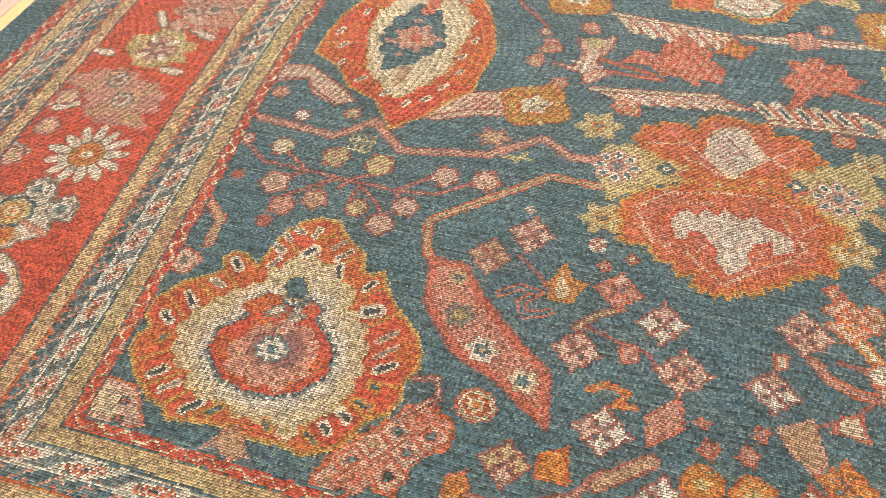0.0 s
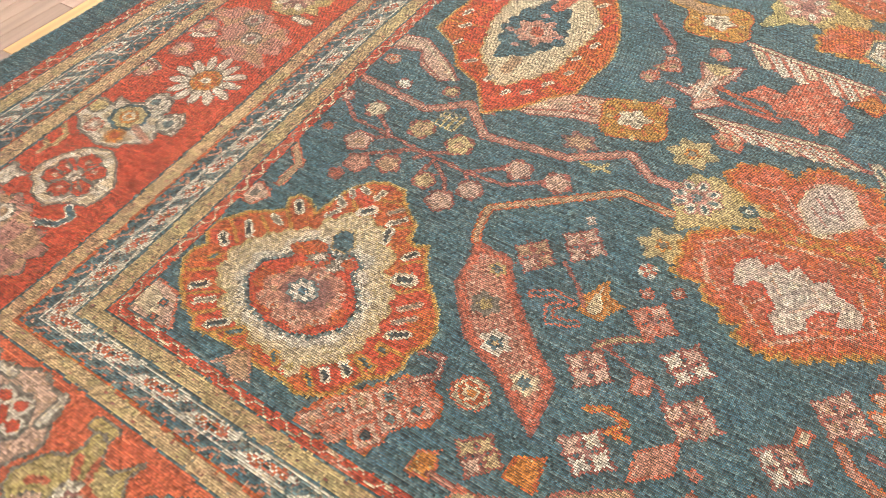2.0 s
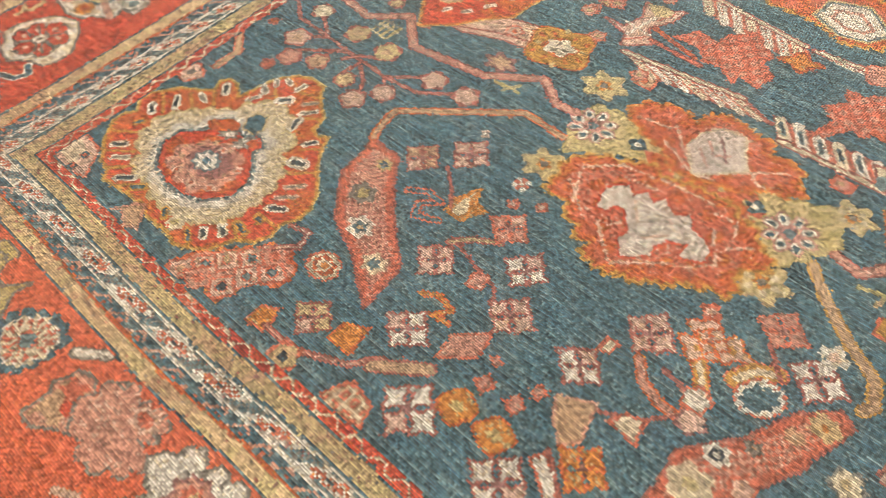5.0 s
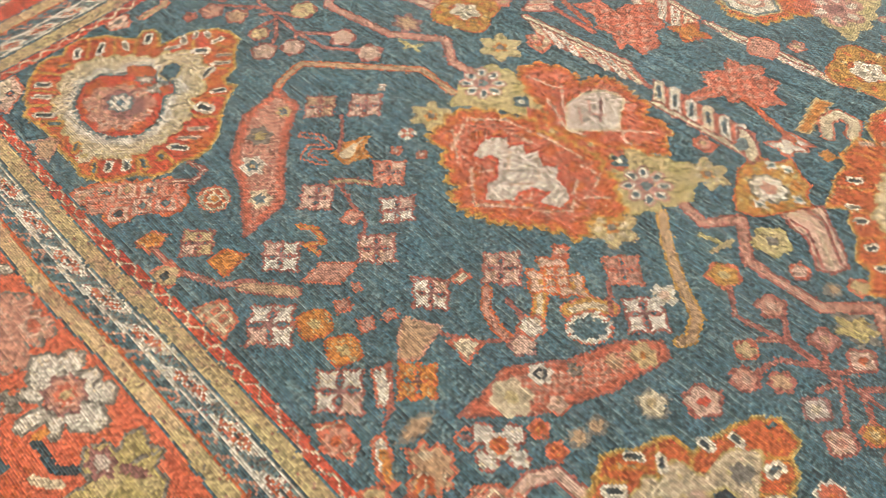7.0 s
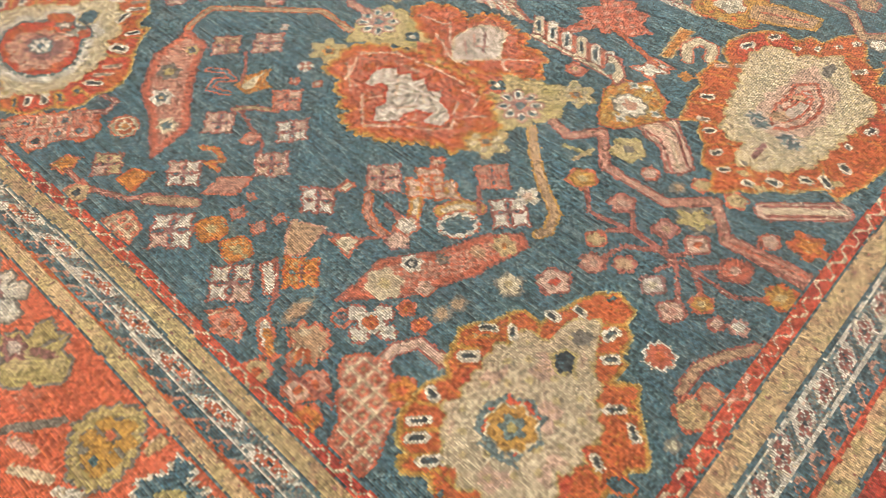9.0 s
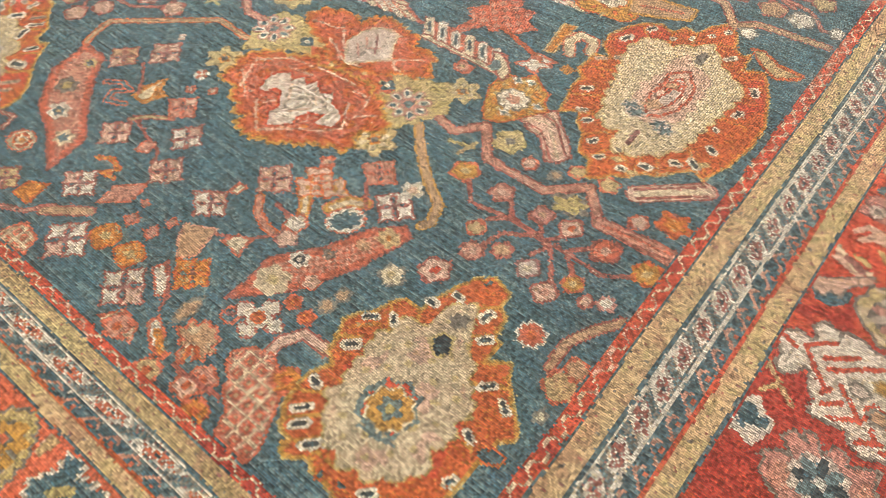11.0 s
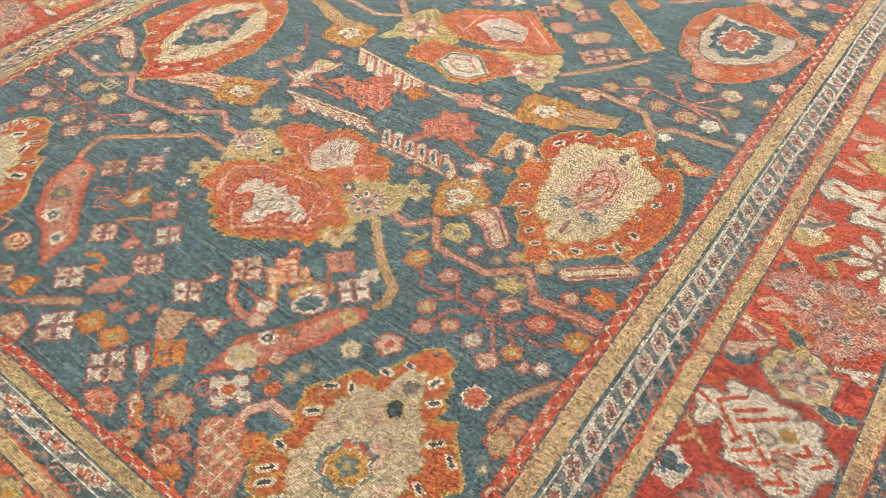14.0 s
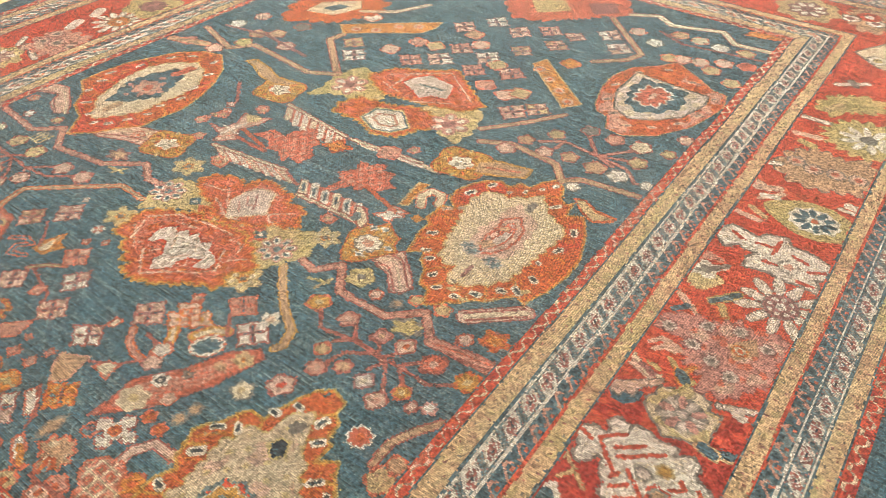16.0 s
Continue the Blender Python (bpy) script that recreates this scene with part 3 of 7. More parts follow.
# comb of small cells below it
begin("honeycomb_leaf", "pink leaf of small honeycomb cells")
comb = [(0.541, 0.018), (0.530, 0.050), (0.555, 0.085), (0.600, 0.144), (0.645, 0.187), (0.669, 0.217), (0.704, 0.230), (0.744, 0.216), (0.770, 0.174), (0.753, 0.147), (0.720, 0.135), (0.705, 0.109), (0.699, 0.068), (0.684, 0.043), (0.634, 0.045), (0.581, 0.025)]
patch(comb, RUST, 0.004, 14, 0.006)
patch(comb, SALMON, -0.003, 14, 0.006)
for q, a in zip([(0.564, 0.040), (0.596, 0.084), (0.622, 0.123), (0.660, 0.165), (0.727, 0.166), (0.670, 0.070), (0.691, 0.123), (0.612, 0.049), (0.697, 0.198)], (TAN, BLUE, GOLD, BLUE, BLUE, NAVY, SLATE, CORAL, CORAL)):
    diamond(q, 0.044, 0.040, CORAL, 10)
    diamond(q, 0.034, 0.031, PINK if a != CORAL else SALMON, 10)
    blob(q, 0.015, 0.013, CORAL)
    blob(q, 0.011, 0.010, a)
vine([(0.660, 0.201), (0.720, 0.252), (0.704, 0.295), (0.659, 0.282)], 0.016, PINK, ROSE, "hook")

begin("square_flower")
for r, col in ((0.044, CORAL), (0.038, CREAM), (0.028, RUST), (0.018, CREAM), (0.010, ORANGE)):
    blob((0.795, 0.257), r, r * 0.9, col, 0, 8, 0.04)

# the long leaf beside the corner
long_leaf = [(0.586, 0.611), (0.689, 0.613), (0.752, 0.532), (0.859, 0.430), (0.933, 0.374), (0.950, 0.230), (0.891, 0.269), (0.817, 0.319), (0.711, 0.364), (0.613, 0.478), (0.600, 0.567)]
leaf_patch(long_leaf, CORAL, ROSE, "long_leaf", "dusky pink long leaf set with small flowers")
patch(long_leaf, CORAL, -0.020)
patch(long_leaf, SALMON, -0.025)
mottled(long_leaf, 0.025, ROSE)
for q, r, a, b in (((0.681, 0.564), 0.022, OLIVE, GREY), ((0.708, 0.465), 0.034, GREY, OLIVE), ((0.779, 0.389), 0.034, WHITE, GOLD), ((0.878, 0.336), 0.030, CREAM, BLUE)):
    blob(q, r, r * 0.9, a, 0, 6, 0.14)
    blob(q, r * 0.5, r * 0.45, BLUE if a != GREY else b, 0, 5, 0.2)
    blob(q, r * 0.2, r * 0.2, b)
vine([(0.590, 0.612), (0.578, 0.639), (0.563, 0.721), (0.821, 0.942), (0.952, 0.937)], 0.026, TAN, RUST, "golden_vine")

# blossoms of the near field
cross_flower((0.735, 0.645), 0.092, TAN)
cross_flower((0.818, 0.736), 0.095, PINK)
begin("dotted_flower")
for i in range(3):
    for j in range(3):
        c0 = (0.974, 0.743)
        blob((c0[0] + (i - 1) * 0.012, c0[1] + (j - 1) * 0.012), 0.008, 0.008, CORAL if (i + j) % 2 else WHITE)
speck((0.999, 0.680), 0.016)
speck((1.057, 0.715), 0.017)
speck((0.797, 0.815), 0.013, PINK, WHITE)
speck((1.502, 0.725), 0.024, CORAL, PINK)
begin("scroll")
line([(0.783, 0.545), (0.827, 0.574), (0.869, 0.567), (0.833, 0.532), (0.850, 0.499), (0.901, 0.522)], 0.022, CORAL)
line([(0.783, 0.545), (0.827, 0.574), (0.869, 0.567), (0.833, 0.532), (0.850, 0.499), (0.901, 0.522)], 0.010, BLUE)
begin("bird_blossom", "orange and white winged blossom")
patch([(0.889, 0.551), (0.885, 0.602), (0.911, 0.676), (0.932, 0.628), (0.976, 0.622), (0.955, 0.588), (0.944, 0.551)], ORANGE)
patch([(0.902, 0.564), (0.901, 0.604), (0.909, 0.648), (0.918, 0.615), (0.934, 0.597), (0.930, 0.566)], CREAM)
vine([(0.963, 0.498), (1.000, 0.539), (1.050, 0.573)], 0.020, GOLD, ROSE, "stem")
vine([(0.801, 0.665), (0.859, 0.619), (0.897, 0.572)], 0.010, CORAL, ROSE, "stem")
vine([(0.977, 0.504), (1.119, 0.470), (1.153, 0.421)], 0.010, CORAL, ROSE, "stem")
cross_flower((1.039, 0.617), 0.090, SALMON, CORAL)
cross_flower((0.975, 0.438), 0.095, PINK)
cross_flower((1.144, 0.550), 0.095, WHITE)
leaf_patch([(1.065, 0.428), (1.055, 0.472), (1.094, 0.493), (1.107, 0.445)], SALMON, CORAL, "small_leaf")
begin("scroll")
line([(1.011, 0.352), (1.046, 0.374), (1.092, 0.362), (1.066, 0.324), (1.108, 0.332)], 0.016, RUST)
line([(1.011, 0.352), (1.046, 0.374), (1.092, 0.362), (1.066, 0.324), (1.108, 0.332)], 0.007, ORANGE)
cross_flower((1.192, 0.436), 0.095, PINK)
leaf_patch([(1.138, 0.246), (1.128, 0.315), (1.192, 0.387), (1.212, 0.310)], SALMON, CORAL, "trapezoid_leaf")
cross_flower((1.052, 0.264), 0.100, WHITE)
leaf_patch([(0.935, 0.135), (0.939, 0.189), (0.996, 0.217), (1.001, 0.171), (1.008, 0.135)], ORANGE, RUST, "star_leaf")
cross_flower((0.878, 0.151), 0.085, GOLD)
leaf_patch([(0.775, 0.050), (0.771, 0.098), (0.812, 0.122), (0.830, 0.082), (0.828, 0.053)], ORANGE, CORAL, "star_leaf")
vine([(0.819, 0.071), (0.908, 0.074), (1.017, 0.121), (1.064, 0.179)], 0.018, SALMON, ROSE, "stem")
vine([(1.058, 0.153), (1.151, 0.223)], 0.034, TAN, ROSE, "stem")
bud((0.905, 0.049), 0.036, GOLD, CORAL, NAVY)
hatched([(1.021, 0.044), (1.056, 0.109), (1.125, 0.096), (1.143, 0.046), (1.055, 0.027)], TAN, CORAL)
cross_flower((1.180, 0.135), 0.120, WHITE)
for q in ((1.248, 0.203), (1.340, 0.205)):
    begin("orange_blossom", "bright orange squarish blossom")
    blob(q, 0.042, 0.040, RUST, 20, 4, 0.08)
    blob(q, 0.036, 0.034, ORANGE, 20, 4, 0.10)
    blob(q, 0.014, 0.012, STRAW, 0, 4, 0.1)
for q, r in (((1.257, 0.276), 0.022), ((1.329, 0.281), 0.022), ((1.348, 0.331), 0.018), ((1.241, 0.332), 0.014)):
    begin("tiny_blossom")
    diamond(q, r * 1.2, r * 1.2, CORAL, 20)
    diamond(q, r * 0.7, r * 0.7, SALMON, 20)
cross_flower((1.371, 0.439), 0.095, WHITE)
leaf_patch([(1.371, 0.491), (1.369, 0.539), (1.406, 0.536), (1.397, 0.500)], CREAM, CORAL, "small_leaf")
cross_flower((1.433, 0.598), 0.100, PINK)
vine([(1.449, 0.536), (1.481, 0.496), (1.531, 0.475), (1.570, 0.475)], 0.026, SALMON, RUST, "stem")
vine([(1.454, 0.380), (1.528, 0.424), (1.575, 0.480)], 0.010, CORAL, ROSE, "stem")
leaf_patch([(1.372, 0.355), (1.449, 0.399), (1.472, 0.304), (1.443, 0.266), (1.399, 0.303)], TAN, SALMON, "trapezoid_leaf")
leaf_patch([(1.477, 0.374), (1.493, 0.418), (1.541, 0.431), (1.541, 0.393), (1.555, 0.367), (1.513, 0.371)], CREAM, CORAL, "star_leaf")
bud((1.597, 0.482), 0.030, PINK, MAUVE)
begin("bell_flower", "cream and gold bell with a blue mouth")
line([(1.526, 0.622), (1.565, 0.577), (1.588, 0.531)], 0.034, RUST)
line([(1.526, 0.622), (1.565, 0.577), (1.588, 0.531)], 0.026, AMBER)
line([(1.526, 0.622), (1.565, 0.577), (1.588, 0.531)], 0.012, CREAM)
for q in [(1.519, 0.678), (1.578, 0.672), (1.525, 0.634)]:
    blob(q, 0.040, 0.034, RUST, 0, 4, 0.2)
    blob(q, 0.032, 0.027, PINK, 0, 4, 0.25)
    blob(q, 0.010, 0.009, AMBER)
line([(1.614, 0.615), (1.634, 0.661), (1.676, 0.683)], 0.042, CORAL)
line([(1.614, 0.615), (1.634, 0.661), (1.676, 0.683)], 0.032, AMBER)
line([(1.618, 0.621), (1.636, 0.658), (1.670, 0.678)], 0.017, CREAM)
mouth = (1.671, 0.612)
blob(mouth, 0.054, 0.042, CORAL, 54)
blob(mouth, 0.049, 0.037, WHITE, 54, 12, 0.08)
blob(mouth, 0.039, 0.027, BLUE, 54, 9, 0.10)
bud((1.581, 0.528), 0.032, WHITE, CORAL)
cross_flower((1.538, 0.665), 0.062, PINK, RUST)
cross_flower((1.637, 0.784), 0.095, SALMON, CORAL)
vine([(1.631, 0.736), (1.685, 0.675)], 0.012, CORAL, ROSE, "stem")
cross_flower((1.739, 0.724), 0.105, WHITE)
speck((1.742, 0.794), 0.030, WHITE, PINK)
vine([(1.500, 0.545), (1.551, 0.534)], 0.012, CORAL, ROSE, "stem")

second_leaf = [(1.611, 0.263), (1.612, 0.334), (1.602, 0.417), (1.683, 0.517), (1.731, 0.627), (1.803, 0.699), (1.842, 0.677), (1.816, 0.591), (1.798, 0.523), (1.722, 0.380)]
leaf_patch(second_leaf, CORAL, ROSE, "long_leaf", "dusky pink long leaf set with small flowers")
patch(second_leaf, CORAL, -0.018)
patch(second_leaf, SALMON, -0.023)
mottled(second_leaf, 0.023, CORAL, cut=0.2)
for q, r, a, b in (((1.661, 0.374), 0.044, CREAM, STRAW), ((1.667, 0.454), 0.026, NAVY, WHITE), ((1.793, 0.638), 0.030, GOLD, ORANGE), ((1.710, 0.511), 0.018, GREY, TAN), ((1.758, 0.581), 0.018, TAN, CREAM)):
    blob(q, r, r * 0.9, WHITE if a == NAVY else a, 0, 6, 0.12)
    blob(q, r * 0.55, r * 0.5, a, 0, 5, 0.1)
    blob(q, r * 0.3, r * 0.3, b)
bud((1.734, 0.427), 0.026, PINK, CORAL)
vine([(1.601, 0.983), (1.673, 0.908), (1.745, 0.848), (1.822, 0.800), (1.844, 0.744), (1.832, 0.719)], 0.031, TAN, AMBER, "golden_vine")
bud((1.871, 0.562), 0.034, CREAM, GREY, GOLD)
cross_flower((1.504, 0.264), 0.095, ORANGE, RUST)
cross_flower((1.404, 0.137), 0.120, WHITE)
leaf_patch([(1.415, 0.212), (1.431, 0.245), (1.478, 0.220), (1.513, 0.177), (1.484, 0.166)], WHITE, CORAL, "small_leaf")
vine([(1.435, 0.249), (1.512, 0.185), (1.526, 0.149)], 0.010, CORAL, ROSE, "stem")
leaf_patch([(1.567, 0.138), (1.551, 0.215), (1.577, 0.248), (1.586, 0.216), (1.583, 0.164)], TAN, GREY, "trapezoid_leaf")
hatched([(1.420, 0.053), (1.458, 0.106), (1.521, 0.095), (1.542, 0.054), (1.478, 0.038)], TAN, PINK)
begin("winged_blossom")
patch([(1.528, 0.111), (1.531, 0.145), (1.584, 0.126), (1.604, 0.092), (1.635, 0.100), (1.627, 0.070), (1.581, 0.077)], CORAL)
patch([(1.536, 0.114), (1.538, 0.136), (1.576, 0.118), (1.593, 0.088), (1.582, 0.086)], WHITE)
line([(1.564, 0.114), (1.608, 0.089)], 0.018, ORANGE)
begin("fan_leaf", "tan fan-shaped leaf with a red rim")
fan = [(1.650, 0.097), (1.635, 0.127), (1.597, 0.150), (1.606, 0.181), (1.644, 0.208), (1.680, 0.200), (1.700, 0.167), (1.697, 0.132), (1.672, 0.127), (1.672, 0.102)]
patch(fan, CORAL, 0.003, 11, 0.006)
patch(fan, TAN, -0.006, 11, 0.006)
mottled(fan, 0.01, CREAM, 90, 0.3)
line([(1.665, 0.108), (1.653, 0.138)], 0.012, RUST)
line([(1.685, 0.133), (1.664, 0.145)], 0.012, RUST)
begin("ring_blossom")
blob((1.659, 0.251), 0.026, 0.026, CORAL)
blob((1.659, 0.251), 0.017, 0.017, BLUE)
blob((1.659, 0.251), 0.009, 0.009, MAUVE)
begin("white_flower", "white four-petalled flower with a red heart")
for q in [(1.674, 0.281), (1.718, 0.321), (1.757, 0.293), (1.716, 0.248), (1.713, 0.285)]:
    blob(q, 0.026, 0.022, ROSE)
for q in [(1.674, 0.281), (1.718, 0.321), (1.757, 0.293), (1.716, 0.248), (1.713, 0.285)]:
    blob(q, 0.021, 0.017, WHITE, 0, 4, 0.2)
blob((1.713, 0.285), 0.028, 0.026, WHITE)
blob((1.713, 0.285), 0.018, 0.017, RUST)
for q, a, b in (((1.744, 0.363), RUST, CORAL), ((1.798, 0.353), RUST, CORAL), ((1.811, 0.403), TAN, GREY), ((1.819, 0.446), TAN, GREY)):
    bud(q, 0.022, a, b)
vine([(1.800, 0.236), (1.797, 0.273), (1.825, 0.321), (1.896, 0.325)], 0.034, PINK, ROSE, "arched_leaf")
hatched([(1.740, 0.161), (1.730, 0.191), (1.756, 0.229), (1.808, 0.245), (1.837, 0.236), (1.855, 0.197), (1.894, 0.185), (1.916, 0.140), (1.939, 0.098), (1.950, 0.060), (1.943, 0.033), (1.887, 0.032), (1.842, 0.037), (1.824, 0.085), (1.781, 0.115), (1.772, 0.141)], SALMON, CORAL, step=0.036)
leaf_patch([(1.565, 0.151), (1.547, 0.203), (1.579, 0.242), (1.598, 0.200), (1.586, 0.161)], TAN, GREY, "trapezoid_leaf")
for q, a in (((1.622, 0.038), GOLD), ((1.778, 0.042), ORANGE), ((1.735, 0.106), SALMON), ((1.480, 0.064), SALMON), ((1.876, 0.218), ORANGE), ((1.717, 0.072), PINK)):
    bud(q, 0.034, a, CORAL, RUST)
vine([(1.656, 0.086), (1.760, 0.095), (1.791, 0.099)], 0.012, CORAL, ROSE, "stem")

# ---- near-right corner palmette ----
begin("corner_palmette", "rust palmette with a wide cream body and star heart")
petalled_rim([(1.880, 0.370), (1.862, 0.404), (1.879, 0.434), (1.907, 0.468), (1.918, 0.505), (1.938, 0.537), (1.988, 0.533), (1.985, 0.565), (2.003, 0.603), (2.008, 0.631), (2.026, 0.679), (2.065, 0.715), (2.121, 0.699), (2.123, 0.657), (2.151, 0.643), (2.160, 0.606), (2.159, 0.586), (2.183, 0.582), (2.181, 0.523), (2.198, 0.541), (2.229, 0.560), (2.243, 0.527), (2.285, 0.480), (2.329, 0.438), (2.332, 0.413), (2.308, 0.390), (2.312, 0.369), (2.304, 0.342), (2.305, 0.311), (2.300, 0.222), (2.242, 0.148), (2.154, 0.086), (2.107, 0.104), (2.061, 0.108), (2.037, 0.123), (1.994, 0.093), (1.974, 0.100), (1.978, 0.128), (1.942, 0.131), (1.930, 0.149), (1.909, 0.176), (1.900, 0.235), (1.903, 0.269), (1.922, 0.305), (1.894, 0.327), (1.890, 0.349)], ([(1.932, 0.154), (1.992, 0.208)], [(1.966, 0.114), (2.030, 0.178)], [(1.916, 0.219), (1.975, 0.259)], [(1.878, 0.361), (1.929, 0.397)], [(1.926, 0.500), (1.966, 0.446)], [(1.990, 0.530), (2.012, 0.492)], [(2.085, 0.618), (2.123, 0.657)], [(2.121, 0.555), (2.159, 0.590)], [(2.194, 0.469), (2.260, 0.508)], [(2.038, 0.144), (2.085, 0.143)], [(2.256, 0.346), (2.301, 0.339)]))
body = [(1.992, 0.218), (1.961, 0.257), (1.974, 0.284), (1.962, 0.325), (1.959, 0.375), (1.950, 0.422), (1.972, 0.455), (1.972, 0.504), (2.017, 0.497), (2.028, 0.524), (2.033, 0.566), (2.049, 0.607), (2.076, 0.626), (2.099, 0.584), (2.122, 0.545), (2.131, 0.509), (2.164, 0.509), (2.185, 0.462), (2.217, 0.423), (2.234, 0.405), (2.214, 0.385), (2.230, 0.339), (2.229, 0.318), (2.213, 0.292), (2.235, 0.261), (2.220, 0.224), (2.181, 0.186), (2.147, 0.163), (2.124, 0.167), (2.091, 0.153), (2.065, 0.171), (2.042, 0.166), (2.012, 0.187)]
patch(body, OLIVE, 0.005, 22, 0.006)
patch(body, ECRU, -0.001, 22, 0.006)
mottled(body, 0.012, PINK, 42, 0.30)
mottled(body, 0.0, CREAM, 66, 0.35)
mottled(body, 0.02, STRAW, 97, 0.70)
star = (2.092, 0.308)
patch([(2.040, 0.258), (2.021, 0.307), (2.032, 0.330), (2.042, 0.358), (2.060, 0.356), (2.089, 0.381), (2.112, 0.364), (2.133, 0.368), (2.131, 0.344), (2.152, 0.320), (2.143, 0.297), (2.136, 0.257), (2.112, 0.264), (2.087, 0.250), (2.061, 0.256)], SLATE, 0.004)
patch([(2.051, 0.260), (2.030, 0.308), (2.045, 0.330), (2.040, 0.364), (2.065, 0.357), (2.087, 0.379), (2.108, 0.361), (2.127, 0.364), (2.126, 0.343), (2.144, 0.326), (2.137, 0.298), (2.133, 0.261), (2.112, 0.271), (2.088, 0.257), (2.064, 0.266)], RED, -0.001)
blob(star, 0.055, 0.052, CREAM, 15, 8, 0.08)
blob(star, 0.049, 0.046, AMBER, 15, 8, 0.10)
blob(star, 0.025, 0.025, SLATE, 0, 5, 0.2)
blob(star, 0.010, 0.010, OLIVE)
drop = [(2.073, 0.471), (2.058, 0.498), (2.070, 0.519), (2.092, 0.519), (2.105, 0.491), (2.095, 0.468)]
patch(drop, OLIVE, 0.006)
patch(drop, NAVY, -0.001)
blob((2.074, 0.567), 0.023, 0.020, GREY, 40, 7, 0.15)
for k in range(4):
    q = [(2.065, 0.238), (2.082, 0.239), (2.098, 0.238), (2.114, 0.241)][k]
    line([q, (q[0] + 0.034, q[1] + 0.012)], 0.007, SLATE)
for ends, wide in (([(1.899, 0.442), (1.918, 0.455)], 0.022), ([(1.947, 0.483), (1.962, 0.469)], 0.022), ([(1.916, 0.361), (1.931, 0.377)], 0.030), ([(1.918, 0.257), (1.934, 0.251)], 0.026), ([(1.934, 0.181), (1.955, 0.206)], 0.022), ([(1.958, 0.154), (1.977, 0.177)], 0.024),
                   ([(2.006, 0.135), (2.026, 0.159)], 0.024), ([(1.987, 0.566), (2.002, 0.568)], 0.026), ([(2.023, 0.616), (2.040, 0.615)], 0.022), ([(2.113, 0.607), (2.117, 0.626)], 0.028), ([(2.144, 0.560), (2.156, 0.573)], 0.026), ([(2.209, 0.469), (2.228, 0.491)], 0.024),
                   ([(2.263, 0.471), (2.284, 0.457)], 0.022), ([(2.280, 0.258), (2.286, 0.271)], 0.024), ([(2.247, 0.369), (2.264, 0.359)], 0.022), ([(2.164, 0.138), (2.182, 0.151)], 0.024)):
    eye(ends, wide, WHITE, NAVY)
for ends in ([(2.077, 0.113), (2.078, 0.122)], [(2.119, 0.123), (2.128, 0.127)], [(2.061, 0.684), (2.064, 0.699)]):
    eye(ends, 0.022, RUST, BLUE)
line([(1.889, 0.397), (1.937, 0.445)], 0.009, ORANGE)
begin("blue_leaf")
blob((2.312, 0.357), 0.036, 0.022, RUST, 20)
blob((2.312, 0.357), 0.028, 0.016, BLUE, 20)

vine([(2.295, 0.603), (2.293, 0.673), (2.328, 0.738), (2.370, 0.795)], 0.030, TAN, ROSE, "arched_leaf")
for q, a, r in (((2.339, 0.576), GOLD, 0.040), ((2.347, 0.633), TAN, 0.030), ((2.343, 0.496), CREAM, 0.018)):
    bud(q, r, a, CORAL if r > 0.02 else GREY)
bud((2.220, 0.642), 0.035, CORAL, WHITE, RUST, 9)

# ---- flowering branch by the right border ----
for pts in ([(1.825, 0.920), (1.879, 0.859), (1.991, 0.878), (2.072, 0.874), (2.163, 0.879), (2.257, 0.873), (2.323, 0.916)], [(1.932, 0.828), (1.986, 0.885), (2.068, 0.879)], [(1.982, 0.774), (1.998, 0.831), (2.070, 0.877)], [(2.076, 0.874), (2.116, 0.865), (2.173, 0.787)], [(2.090, 0.875), (2.130, 0.923)], [(2.148, 0.879), (2.217, 0.945)], [(2.164, 0.871), (2.219, 0.821)], [(2.050, 0.922), (2.078, 0.881)], [(1.952, 0.930), (1.991, 0.883)], [(2.090, 0.820), (2.109, 0.864)]):
    vine(pts, 0.013, SALMON, ROSE, "twig")
for q, r, a, e, h in (((1.804, 0.933), 22, AMBER, CORAL, STRAW), ((1.921, 0.934), 19, SALMON, ROSE, PINK), ((1.938, 0.802), 15, GOLD, CORAL, None), ((1.972, 0.741), 18, SALMON, ROSE, PINK), ((2.028, 0.788), 16, TAN, ROSE, None), ((2.043, 0.938), 18, DUSTY, ROSE, TAN),
                      ((2.124, 0.947), 19, PINK, ROSE, RUST), ((2.230, 0.940), 23, CORAL, ROSE, PINK), ((2.345, 0.944), 22, AMBER, RUST, STRAW), ((2.108, 0.785), 18, BLUSH, MAUVE, CREAM), ((2.178, 0.753), 19, PINK, ROSE, SALMON), ((2.219, 0.812), 17, AMBER, CORAL, STRAW),
                      ((2.270, 0.789), 12, PINK, ROSE, None), ((2.312, 0.813), 13, WHITE, DUSTY, None), ((2.242, 1.059), 12, PINK, ROSE, None), ((2.317, 1.110), 22, RUST, MAUVE, TAN), ((1.940, 0.640), 23, PINK, ROSE, RED), ((1.923, 1.058), 13, PINK, MAUVE, None), ((1.993, 1.063), 11, TAN, GREY, None)):
    bud(q, r * 0.00165, a, e, h, int(rng.integers(4, 7)), 1.12, 50)
begin("worn_blossom")
blob((2.078, 1.008), 0.050, 0.036, GREY, 0, 6, 0.2)
blob((2.078, 1.008), 0.040, 0.026, OLIVE, 30, 5, 0.3)

